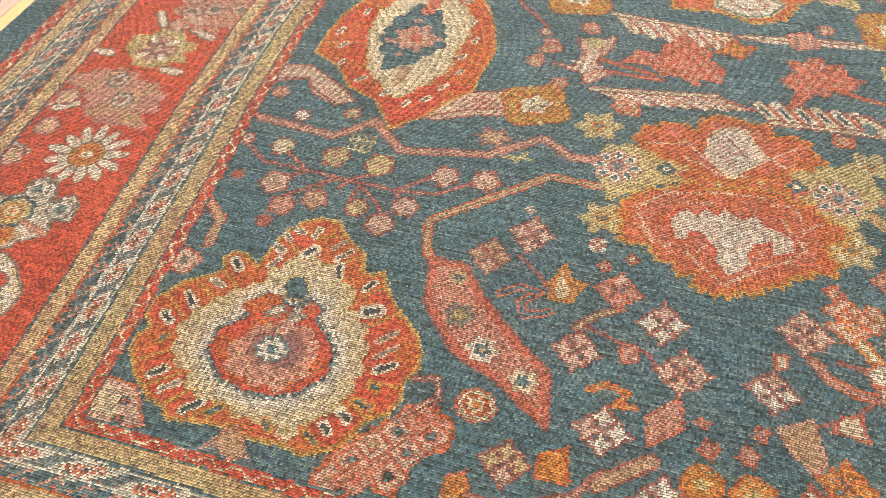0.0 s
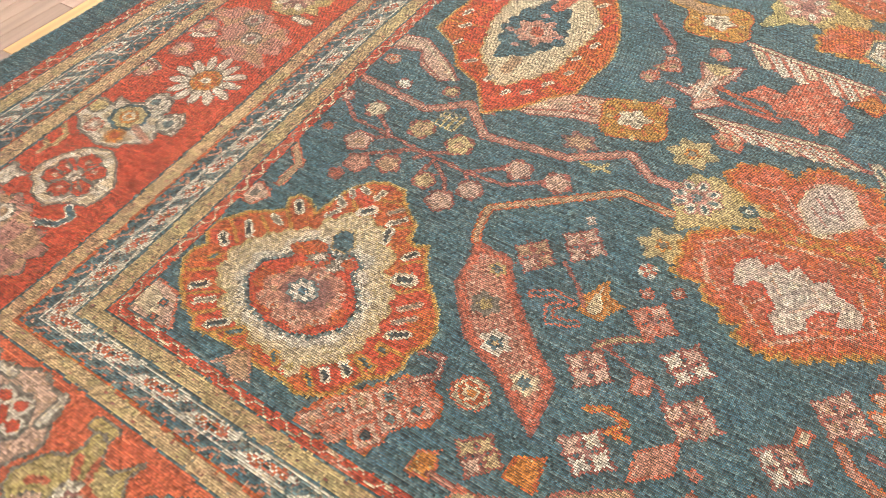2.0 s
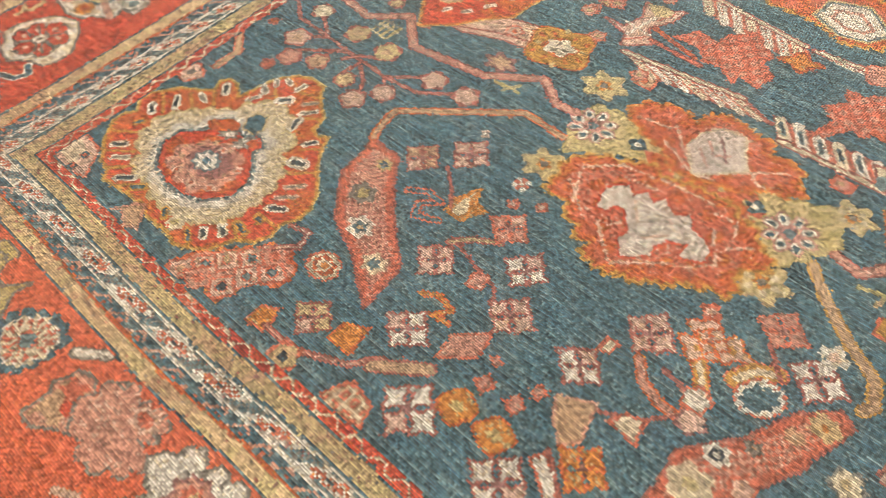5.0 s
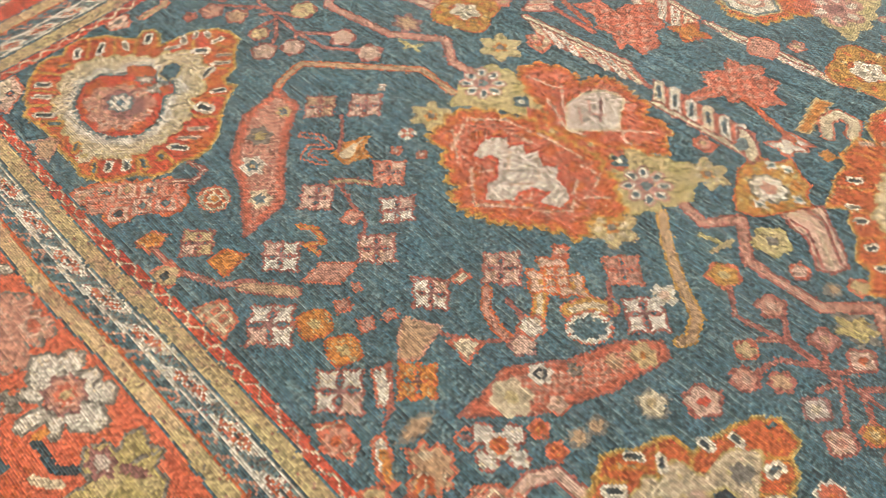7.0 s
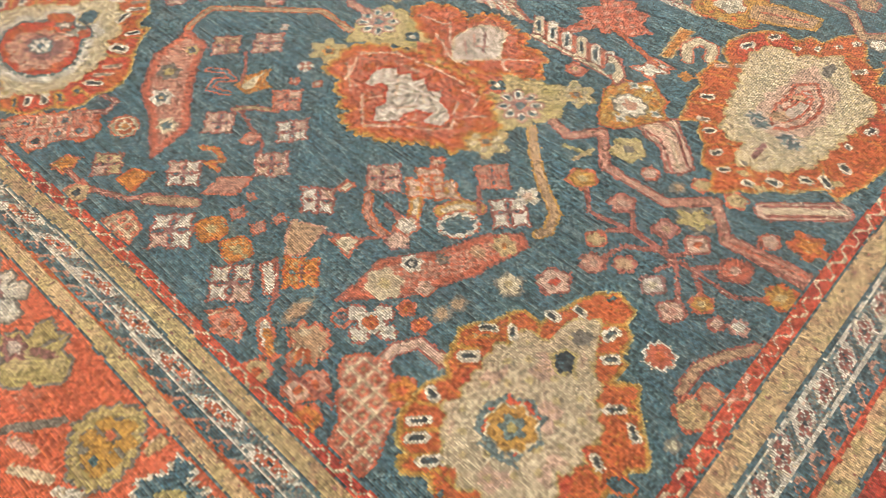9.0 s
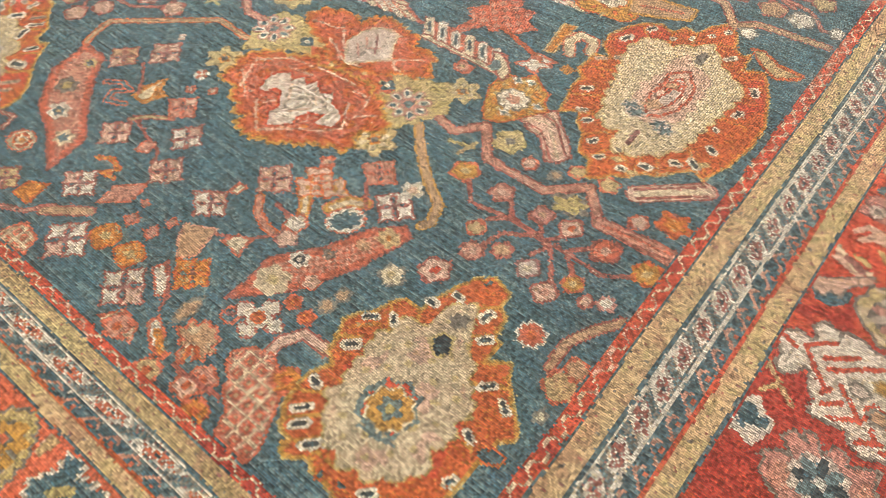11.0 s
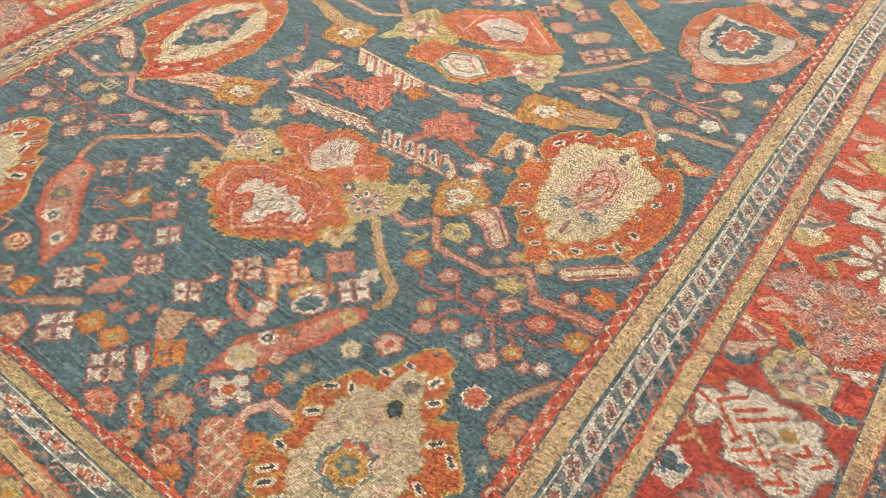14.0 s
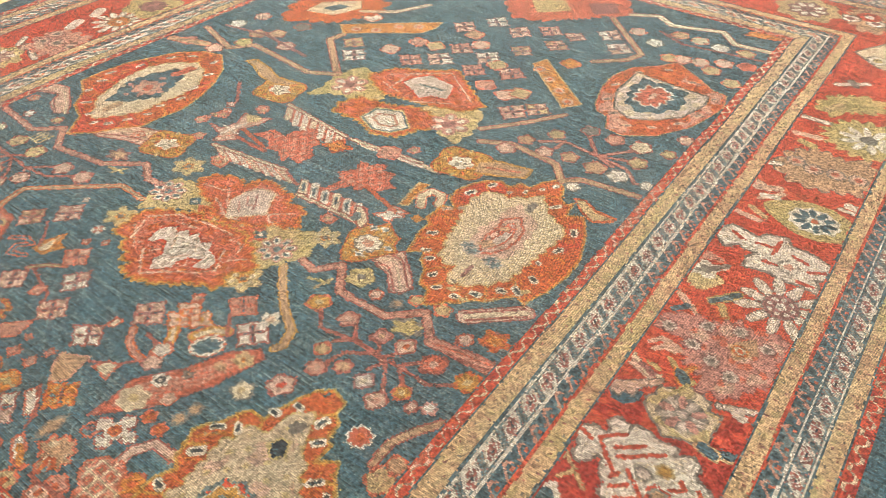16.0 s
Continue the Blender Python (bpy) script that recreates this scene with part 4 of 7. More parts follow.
vine([(1.626, 1.042), (1.687, 1.029), (1.742, 1.103), (1.821, 1.005), (1.899, 1.004), (1.999, 1.007), (2.088, 1.089), (2.144, 1.031), (2.175, 1.001), (2.366, 1.008)], 0.031, SALMON, ROSE, "pink_vine")
vine([(2.168, 1.003), (2.361, 1.027)], 0.042, SALMON, ROSE, "pink_vine")
line([(2.176, 1.003), (2.357, 1.028)], 0.007, CORAL)
bud((1.830, 1.094), 0.044, STRAW, OLIVE, GREY)
begin("forked_sprig")
line([(1.701, 0.995), (1.770, 1.012)], 0.012, OLIVE)
line([(1.747, 0.970), (1.763, 1.033)], 0.012, GOLD)
for q, a, r in (((1.918, 1.061), PINK, 0.024), ((1.995, 1.069), TAN, 0.018), ((2.034, 1.112), GOLD, 0.026), ((2.124, 1.125), GOLD, 0.030), ((2.250, 1.067), PINK, 0.026)):
    bud(q, r, a, GREY if a == TAN else CORAL)
begin("orange_star")
blob((2.324, 1.112), 0.044, 0.036, RUST, 0, 5, 0.25)
blob((2.324, 1.112), 0.024, 0.020, ORANGE, 0, 5, 0.25)
striped_leaf((2.195, 1.143), (2.333, 1.262), 0.060, PINK)
leaf_patch([(1.793, 1.181), (1.819, 1.237), (1.866, 1.277), (1.905, 1.239), (1.965, 1.185), (1.997, 1.147), (1.975, 1.104), (1.944, 1.088), (1.884, 1.151), (1.841, 1.161)], PINK, ROSE, "striped_leaf", "pale pink leaf with lengthwise stripes")
for k, pts in enumerate(([(1.814, 1.204), (1.873, 1.214), (1.969, 1.119)], [(1.837, 1.235), (1.884, 1.235), (1.977, 1.142)], [(1.815, 1.180), (1.871, 1.182), (1.949, 1.109)])):
    line(pts, 0.007, ROSE if k else CREAM)
begin("golden_flower", "squarish amber-gold flower with a white eye")
shape = [(1.698, 1.151), (1.658, 1.236), (1.659, 1.277), (1.679, 1.309), (1.711, 1.314), (1.737, 1.356), (1.774, 1.327), (1.810, 1.309), (1.814, 1.277), (1.844, 1.253), (1.815, 1.214), (1.786, 1.167), (1.758, 1.135), (1.722, 1.123)]
patch(shape, RUST, 0.006)
patch(shape, AMBER, 0.0)
mottled(shape, 0.008, STRAW, 150, 0.5)
mottled(shape, 0.006, ORANGE, 80, 0.3)
q = (1.741, 1.233)
blob(q, 0.050, 0.044, GREY, 0, 9, 0.05)
blob(q, 0.043, 0.038, WHITE, 0, 9, 0.12)
blob(q, 0.019, 0.016, SALMON, 0, 5, 0.2)
for q in [(1.746, 1.322), (1.812, 1.253), (1.750, 1.176), (1.708, 1.306)]:
    blob(q, 0.016, 0.013, WHITE, 0, 4, 0.2)
    blob(q, 0.008, 0.007, SLATE)
begin("tiny_square")
box((1.549, 1.249), 0.028, 0.024, CORAL, 0)
box((1.549, 1.249), 0.018, 0.014, GOLD, 0)
leaf_patch([(1.691, 1.457), (1.667, 1.607), (1.714, 1.625), (1.727, 1.467)], ORANGE, GOLD, "orange_bar")
begin("curled_leaf")
line([(1.762, 1.499), (1.730, 1.546), (1.743, 1.592), (1.790, 1.591), (1.808, 1.540)], 0.040, CORAL)
line([(1.762, 1.499), (1.730, 1.546), (1.743, 1.592), (1.790, 1.591), (1.808, 1.540)], 0.028, CREAM)
leaf_patch([(1.677, 1.398), (1.684, 1.444), (1.761, 1.442), (1.723, 1.399)], WHITE, CORAL, "small_leaf")
begin("tiny_blossom")
diamond((1.795, 1.432), 0.026, 0.024, ORANGE, 30)

# ---- right palmette ----
begin("oval_palmette", "orange-red palmette with a pale yellow body")
petalled_rim([(1.817, 1.593), (1.806, 1.650), (1.827, 1.711), (1.861, 1.763), (1.905, 1.796), (1.949, 1.781), (1.971, 1.829), (2.009, 1.822), (2.032, 1.884), (2.071, 1.927), (2.113, 1.896), (2.131, 1.833), (2.169, 1.809), (2.185, 1.831), (2.197, 1.753), (2.251, 1.784), (2.302, 1.699), (2.349, 1.574), (2.351, 1.471), (2.336, 1.381), (2.311, 1.309), (2.314, 1.283), (2.270, 1.307), (2.231, 1.261), (2.203, 1.226), (2.176, 1.220), (2.146, 1.178), (2.110, 1.160), (2.089, 1.126), (2.056, 1.111), (2.034, 1.171), (1.994, 1.176), (1.968, 1.237), (1.931, 1.270), (1.913, 1.310), (1.869, 1.275), (1.854, 1.338), (1.840, 1.391), (1.846, 1.433), (1.815, 1.461), (1.821, 1.511), (1.818, 1.547), (1.866, 1.558)], ([(1.838, 1.489), (1.899, 1.513)], [(1.854, 1.355), (1.934, 1.404)], [(1.916, 1.306), (1.971, 1.334)], [(1.968, 1.237), (2.022, 1.297)], [(2.028, 1.186), (2.065, 1.251)], [(1.866, 1.754), (1.910, 1.705)], [(1.951, 1.776), (1.972, 1.715)], [(2.012, 1.818), (2.025, 1.756)], [(2.089, 1.814), (2.138, 1.840)], [(2.101, 1.243), (2.144, 1.182)], [(2.170, 1.290), (2.206, 1.233)], [(2.219, 1.376), (2.270, 1.307)], [(2.238, 1.528), (2.312, 1.535)]), ORANGE)
body = [(1.922, 1.496), (1.896, 1.567), (1.882, 1.639), (1.896, 1.692), (1.920, 1.720), (1.956, 1.720), (1.980, 1.721), (2.044, 1.773), (2.077, 1.804), (2.136, 1.729), (2.194, 1.695), (2.237, 1.675), (2.241, 1.626), (2.229, 1.548), (2.219, 1.477), (2.212, 1.401), (2.212, 1.365), (2.172, 1.303), (2.124, 1.264), (2.072, 1.237), (2.040, 1.271), (2.033, 1.313), (1.990, 1.307), (1.964, 1.328), (1.956, 1.366), (1.931, 1.426)]
patch(body, STRAW, 0.005, 26, 0.006)
patch(body, CREAM, -0.003, 26, 0.006)
mottled(body, 0.004, ECRU, 74, 0.75)
mottled(body, 0.004, STRAW, 280, 0.62)
patch([(1.993, 1.488), (2.003, 1.545), (2.022, 1.606), (2.016, 1.683), (2.036, 1.713), (2.066, 1.671), (2.114, 1.677), (2.147, 1.628), (2.152, 1.545), (2.155, 1.474), (2.119, 1.419), (2.082, 1.396), (2.046, 1.402), (2.016, 1.438)], PINK, 0.003, 10, 0.008)
core = [(2.045, 1.447), (2.031, 1.499), (2.045, 1.554), (2.031, 1.602), (2.073, 1.652), (2.100, 1.616), (2.117, 1.602), (2.130, 1.542), (2.123, 1.485), (2.098, 1.433), (2.068, 1.417)]
patch(core, CORAL, 0.006)
patch(core, PINK, -0.005)
patch(core, CORAL, -0.022)
patch(core, BLUSH, -0.030)
blob((2.063, 1.564), 0.034, 0.020, CORAL, 30, 6, 0.2)
blob((2.063, 1.564), 0.022, 0.012, TAN, 30, 6, 0.2)
blob((2.058, 1.465), 0.026, 0.020, TAN, 30, 6, 0.2)
for q in [(2.012, 1.423), (2.037, 1.406), (2.114, 1.403), (2.136, 1.391)]:
    blob(q, 0.028, 0.020, BLUSH, 30, 6, 0.2)
    blob(q, 0.020, 0.013, SLATE, 30, 6, 0.35)
patch([(2.065, 1.702), (2.057, 1.733), (2.071, 1.759), (2.087, 1.747), (2.088, 1.710), (2.078, 1.689)], GREY, 0.0)
line([(2.080, 1.286), (2.080, 1.340)], 0.014, MAUVE)
blob((2.075, 1.250), 0.010, 0.008, GREY)
for ends, wide in (([(1.850, 1.657), (1.862, 1.681)], 0.026), ([(1.872, 1.396), (1.890, 1.412)], 0.022), ([(1.909, 1.317), (1.922, 1.324)], 0.020), ([(1.944, 1.287), (1.957, 1.299)], 0.024), ([(1.999, 1.228), (2.008, 1.242)], 0.022), ([(2.042, 1.189), (2.053, 1.199)], 0.022),
                   ([(2.113, 1.193), (2.123, 1.197)], 0.026), ([(2.153, 1.239), (2.173, 1.243)], 0.026), ([(2.212, 1.298), (2.226, 1.301)], 0.026), ([(2.249, 1.332), (2.270, 1.321)], 0.026), ([(2.264, 1.407), (2.281, 1.397)], 0.026), ([(1.963, 1.753), (1.966, 1.755)], 0.020),
                   ([(2.009, 1.788), (2.009, 1.795)], 0.020), ([(2.050, 1.839), (2.053, 1.841)], 0.020), ([(2.082, 1.882), (2.085, 1.891)], 0.022), ([(2.135, 1.766), (2.152, 1.787)], 0.020), ([(2.263, 1.562), (2.271, 1.580)], 0.024), ([(2.245, 1.480), (2.249, 1.478)], 0.020),
                   ([(1.888, 1.746), (1.898, 1.762)], 0.022), ([(1.837, 1.533), (1.854, 1.548)], 0.018), ([(1.877, 1.569), (1.882, 1.574)], 0.018), ([(2.260, 1.690), (2.273, 1.673)], 0.024)):
    eye(ends, wide, WHITE if wide > 0.019 else PINK, NAVY if wide > 0.021 else GREY)
for q in [(2.281, 1.341), (2.090, 1.217), (2.149, 1.201)]:
    blob(q, 0.016, 0.010, STRAW, 30)

# ---- near medallion ----
begin("medallion_arm", "pale yellow arm of a medallion with flowers")
arm = [(0.981, 0.899), (0.932, 0.996), (0.928, 1.051), (0.955, 1.098), (1.007, 1.108), (1.070, 1.093), (1.120, 1.103), (1.167, 1.068), (1.226, 1.014), (1.166, 1.007), (1.094, 0.982), (1.028, 0.936)]
patch(arm, OLIVE, 0.003, 13, 0.006)
patch(arm, STRAW, -0.005, 13, 0.006)
mottled(arm, 0.012, OLIVE, 60, 0.2)
for q, r in (((0.973, 0.830), 0.052), ((0.913, 1.168), 0.058)):
    begin("yellow_flower")
    blob(q, r, r * 0.9, GOLD, 10, 6, 0.20)
    blob(q, r * 0.84, r * 0.75, STRAW, 10, 6, 0.20)
    blob(q, r * 0.36, r * 0.32, ORANGE, 0, 5, 0.2)
    blob(q, r * 0.2, r * 0.2, GREY)
begin("medallion_arm", "pale yellow arm of a medallion with flowers")
arm = [(1.384, 1.005), (1.381, 1.072), (1.415, 1.110), (1.480, 1.131), (1.536, 1.150), (1.574, 1.167), (1.613, 1.100), (1.623, 1.063), (1.596, 1.009), (1.565, 0.952), (1.543, 0.927), (1.497, 0.959), (1.441, 0.997)]
patch(arm, OLIVE, 0.003, 13, 0.006)
patch(arm, STRAW, -0.005, 13, 0.006)
mottled(arm, 0.012, OLIVE, 60, 0.2)
for q, r in (((1.607, 1.170), 0.050), ((1.542, 0.865), 0.060)):
    begin("yellow_flower")
    blob(q, r, r * 0.9, GOLD, 10, 6, 0.20)
    blob(q, r * 0.84, r * 0.75, STRAW, 10, 6, 0.20)
    for k in range(6):
        blob((q[0] + r * 0.55 * math.cos(k * 1.047), q[1] + r * 0.5 * math.sin(k * 1.047)), r * 0.2, r * 0.13, CREAM, k * 60)
    blob(q, r * 0.30, r * 0.28, ORANGE, 0, 5, 0.2)
    blob(q, r * 0.16, r * 0.16, GREY)
begin("medallion_centre", "red and straw middle of a medallion")
middle = [(1.124, 1.036), (1.200, 1.051), (1.308, 1.063), (1.403, 1.085), (1.453, 1.044), (1.434, 0.966), (1.320, 0.954), (1.219, 0.956)]
patch(middle, RUST, 0.002)
mottled(middle, 0.0, CORAL, 60, 0.0)
mottled(middle, 0.0, STRAW, 95, 0.55)
begin("medallion_lobe", "red serrated medallion lobe with a white crown-like shape")
lobe = [(1.020, 0.775), (1.021, 0.821), (1.003, 0.865), (1.021, 0.915), (1.073, 0.956), (1.117, 0.968), (1.174, 1.007), (1.214, 0.984), (1.288, 1.013), (1.354, 1.016), (1.392, 1.019), (1.414, 0.990), (1.461, 0.997), (1.485, 0.954), (1.530, 0.938), (1.545, 0.906), (1.510, 0.879), (1.491, 0.846), (1.517, 0.809), (1.503, 0.776), (1.470, 0.777), (1.446, 0.756), (1.413, 0.752), (1.395, 0.720), (1.362, 0.711), (1.334, 0.681), (1.299, 0.682), (1.285, 0.663), (1.244, 0.660), (1.199, 0.670), (1.198, 0.704), (1.159, 0.698), (1.148, 0.729), (1.110, 0.731), (1.089, 0.767), (1.050, 0.764)]
patch(lobe, AMBER, 0.006, 40, 0.006)
patch(lobe, RUST, -0.006, 40, 0.006)
patch(lobe, CORAL, -0.022, 22, 0.008)
mottled(lobe, 0.012, RUST, 75, 0.25)
mottled(lobe, 0.030, SALMON, 205, 0.86)
for pts in ([(1.053, 0.831), (1.123, 0.774), (1.146, 0.795)], [(1.050, 0.887), (1.119, 0.957), (1.205, 0.970)], [(1.174, 0.771), (1.264, 0.689), (1.363, 0.774), (1.401, 0.791), (1.446, 0.839), (1.413, 0.888), (1.385, 0.934)], [(1.200, 0.776), (1.224, 0.811)], [(1.334, 0.816), (1.366, 0.782)], [(1.370, 0.832), (1.412, 0.876)], [(1.097, 0.781), (1.052, 0.876)], [(1.370, 0.969), (1.418, 0.976), (1.441, 0.926)], [(1.215, 0.979), (1.310, 0.988), (1.362, 0.992)], [(1.442, 0.897), (1.489, 0.940)], [(1.146, 0.929), (1.234, 0.944)]):
    beads(pts, PINK)
crown = [(1.152, 0.807), (1.135, 0.854), (1.143, 0.887), (1.169, 0.911), (1.192, 0.887), (1.214, 0.920), (1.241, 0.900), (1.258, 0.928), (1.297, 0.901), (1.333, 0.922), (1.350, 0.890), (1.392, 0.880), (1.416, 0.862), (1.416, 0.828), (1.376, 0.808), (1.373, 0.852), (1.330, 0.830), (1.312, 0.796), (1.320, 0.766), (1.274, 0.723), (1.242, 0.761), (1.253, 0.789), (1.209, 0.840), (1.176, 0.841), (1.175, 0.815)]
patch(crown, RED, 0.009)
patch(crown, BLUSH, 0.002)
mottled(crown, 0.004, WHITE, 130, 0.1)
line([(1.279, 0.795), (1.321, 0.840)], 0.006, PINK)
line([(1.272, 0.910), (1.320, 0.863)], 0.006, PINK)
line([(1.207, 0.881), (1.248, 0.827)], 0.006, PINK)
begin("medallion_lobe", "red medallion lobe with a pinkish-white heart")
lobe = [(1.010, 1.126), (1.033, 1.191), (1.090, 1.221), (1.139, 1.228), (1.175, 1.203), (1.184, 1.255), (1.224, 1.287), (1.277, 1.281), (1.320, 1.267), (1.356, 1.275), (1.372, 1.228), (1.414, 1.239), (1.461, 1.226), (1.464, 1.186), (1.500, 1.161), (1.465, 1.123), (1.418, 1.106), (1.371, 1.063), (1.320, 1.049), (1.269, 1.034), (1.220, 1.016), (1.156, 1.065), (1.093, 1.078)]
patch(lobe, ORANGE, 0.004, 34, 0.006)
patch(lobe, RUST, -0.005, 34, 0.006)
patch(lobe, CORAL, -0.020, 18, 0.008)
mottled(lobe, 0.012, RUST, 75, 0.2)
for pts in ([(1.142, 1.159), (1.208, 1.092), (1.247, 1.073)], [(1.281, 1.059), (1.379, 1.154), (1.437, 1.200)], [(1.326, 1.166), (1.397, 1.112), (1.448, 1.145)], [(1.051, 1.127), (1.144, 1.146)], [(1.229, 1.044), (1.317, 1.058)], [(1.214, 1.210), (1.268, 1.245), (1.320, 1.235)], [(1.148, 1.093), (1.248, 1.048)]):
    beads(pts, PINK)
heart = [(1.261, 1.047), (1.203, 1.122), (1.208, 1.176), (1.238, 1.224), (1.295, 1.234), (1.315, 1.190), (1.348, 1.140), (1.304, 1.092)]
patch(heart, CREAM, 0.009)
patch(heart, BLUSH, 0.003)
for pts in ([(1.232, 1.169), (1.263, 1.129), (1.298, 1.154)], [(1.250, 1.200), (1.304, 1.126)], [(1.227, 1.130), (1.275, 1.086)]):
    line(pts, 0.006, MAUVE if pts[0][0] > 1.24 else DUSTY)
for q in ((0.981, 1.019), (1.522, 1.029)):
    begin("star_blossom")
    for k in range(8):
        c0 = (q[0] + 0.044 * math.cos(k * 0.785), q[1] + 0.042 * math.sin(k * 0.785))
        blob(c0, 0.024, 0.017, DUSTY, k * 45)
        blob(c0, 0.018, 0.012, WHITE, k * 45)
        blob(c0, 0.010, 0.006, BLUE, k * 45)
    blob(q, 0.022, 0.022, DUSTY)
    blob(q, 0.014, 0.014, SLATE)
for q in ((1.105, 1.037), (1.425, 1.049)):
    speck(q, 0.022, BLUE, WHITE)

# ---- flowering branch by the left border ----
vine([(-0.045, 0.991), (0.214, 0.956), (0.311, 1.040), (0.415, 0.944), (0.645, 0.984), (0.777, 1.083), (0.860, 1.024), (0.919, 1.031)], 0.030, SALMON, ROSE, "pink_vine")
for pts in ([(0.001, 0.868), (0.068, 0.818), (0.200, 0.811), (0.295, 0.805), (0.449, 0.798), (0.557, 0.811), (0.649, 0.882)], [(0.107, 0.741), (0.200, 0.811)], [(0.200, 0.811), (0.107, 0.872)], [(0.175, 0.716), (0.277, 0.797), (0.333, 0.805)],
            [(0.302, 0.771), (0.327, 0.812), (0.388, 0.849)], [(0.352, 0.790), (0.344, 0.716)], [(0.362, 0.786), (0.416, 0.745), (0.445, 0.698)], [(0.448, 0.799), (0.527, 0.866)], [(0.449, 0.798), (0.480, 0.754)], [(0.258, 0.782), (0.253, 0.732)]):
    vine(pts, 0.013, SALMON, ROSE, "twig")
for q, r, a in (((-0.019, 0.894), 0.026, PINK), ((0.094, 0.885), 0.036, CREAM), ((0.130, 0.752), 0.040, PINK), ((0.180, 0.683), 0.036, SALMON),
                ((0.255, 0.719), 0.034, TAN), ((0.253, 0.879), 0.040, GOLD), ((0.378, 0.877), 0.042, STRAW), ((0.370, 0.717), 0.032, GOLD),
                ((0.444, 0.678), 0.038, PINK), ((0.491, 0.747), 0.036, PINK), ((0.560, 0.878), 0.038, PINK), ((0.666, 0.887), 0.038, PINK),
                ((0.155, 0.621), 0.022, CORAL), ((0.017, 0.757), 0.018, RUST), ((0.095, 1.020), 0.026, WHITE), ((0.234, 1.058), 0.026, GOLD),
                ((0.369, 1.045), 0.024, SALMON)):
    bud(q, r, a, ROSE, TAN if r > 0.038 else None)
begin("hatched_blossom")
for k in range(4):
    c0 = (0.299, 0.948)
    line([(c0[0] - 0.035, c0[1] + 0.020 * (k - 1.5)), (c0[0] + 0.035, c0[1] + 0.020 * (k - 1.5))], 0.009, GREY if k % 2 else CREAM)
    line([(c0[0] + 0.020 * (k - 1.5), c0[1] - 0.035), (c0[0] + 0.020 * (k - 1.5), c0[1] + 0.035)], 0.008, OLIVE)
begin("worn_blossom")
blob((0.645, 1.054), 0.046, 0.036, MAUVE, 0, 6, 0.2)
blob((0.645, 1.054), 0.030, 0.022, TAN, 0, 6, 0.3)
begin("forked_sprig")
line([(0.681, 0.986), (0.759, 0.992)], 0.012, OLIVE)
line([(0.721, 0.970), (0.742, 1.015)], 0.010, STRAW)
vine([(-0.021, 0.661), (0.050, 0.600), (0.052, 0.521)], 0.028, TAN, CORAL, "small_leaf")
bud((0.021, 0.459), 0.040, PINK, CORAL, GREY, 4)
for shape, ribs in (([(-0.062, 1.228), (0.025, 1.253), (0.149, 1.179), (0.226, 1.116), (0.171, 1.077), (0.079, 1.120), (0.045, 1.178), (-0.042, 1.147)], ([(-0.038, 1.199), (0.045, 1.212), (0.152, 1.153), (0.212, 1.107)], [(-0.034, 1.171), (0.046, 1.184), (0.083, 1.137), (0.163, 1.096)])), ([(0.390, 1.087), (0.434, 1.153), (0.531, 1.228), (0.628, 1.260), (0.642, 1.196), (0.732, 1.156), (0.589, 1.133), (0.471, 1.081)], ([(0.418, 1.103), (0.543, 1.183), (0.629, 1.224)], [(0.415, 1.083), (0.552, 1.149), (0.643, 1.180), (0.709, 1.160)]))):
    leaf_patch(shape, PINK, ROSE, "striped_leaf", "pale pink leaf with lengthwise stripes")
    for k, pts in enumerate(ribs):
        line(pts, 0.007, ROSE if k else CREAM)
gold_flower((0.727, 1.217), 0.094, 20)
begin("tiny_square")
box((0.986, 1.256), 0.032, 0.028, CORAL)
box((0.986, 1.256), 0.024, 0.020, TAN)
box((0.986, 1.256), 0.010, 0.010, RUST)
for q, r in (((-0.006, 1.106), 0.026), ((0.694, 1.437), 0.020), ((0.718, 1.522), 0.024), ((0.586, 1.188), 0.028)):
    bud(q, r, PINK, CORAL, RUST)

# ---- left palmette ----
begin("oval_palmette", "red palmette with a cream ring and blue heart")
petalled_rim([(0.357, 1.022), (0.279, 1.129), (0.177, 1.172), (0.120, 1.255), (0.021, 1.312), (0.018, 1.423), (0.031, 1.537), (0.081, 1.657), (0.126, 1.753), (0.212, 1.833), (0.309, 1.857), (0.417, 1.765), (0.488, 1.655), (0.538, 1.537), (0.563, 1.420), (0.546, 1.320), (0.544, 1.235), (0.482, 1.168), (0.438, 1.093)], ([(0.177, 1.195), (0.229, 1.257)], [(0.032, 1.370), (0.165, 1.397)], [(0.070, 1.621), (0.164, 1.586)], [(0.225, 1.821), (0.285, 1.730)], [(0.463, 1.551), (0.486, 1.653)], [(0.438, 1.415), (0.544, 1.351)], [(0.414, 1.252), (0.508, 1.197)]), ORANGE, RUST, RED)
body = [(0.326, 1.153), (0.211, 1.266), (0.153, 1.437), (0.144, 1.570), (0.188, 1.663), (0.281, 1.734), (0.364, 1.699), (0.445, 1.597), (0.461, 1.514), (0.442, 1.412), (0.444, 1.314), (0.399, 1.236), (0.347, 1.170)]
patch(body, STRAW, 0.005, 24, 0.005)
patch(body, CREAM, -0.002, 24, 0.005)
mottled(body, 0.004, ECRU, 90, 0.45)
patch([(0.255, 1.277), (0.192, 1.436), (0.208, 1.548), (0.263, 1.642), (0.337, 1.608), (0.380, 1.511), (0.403, 1.428), (0.341, 1.342), (0.311, 1.307)], BLUE, 0.0, 12, 0.008)
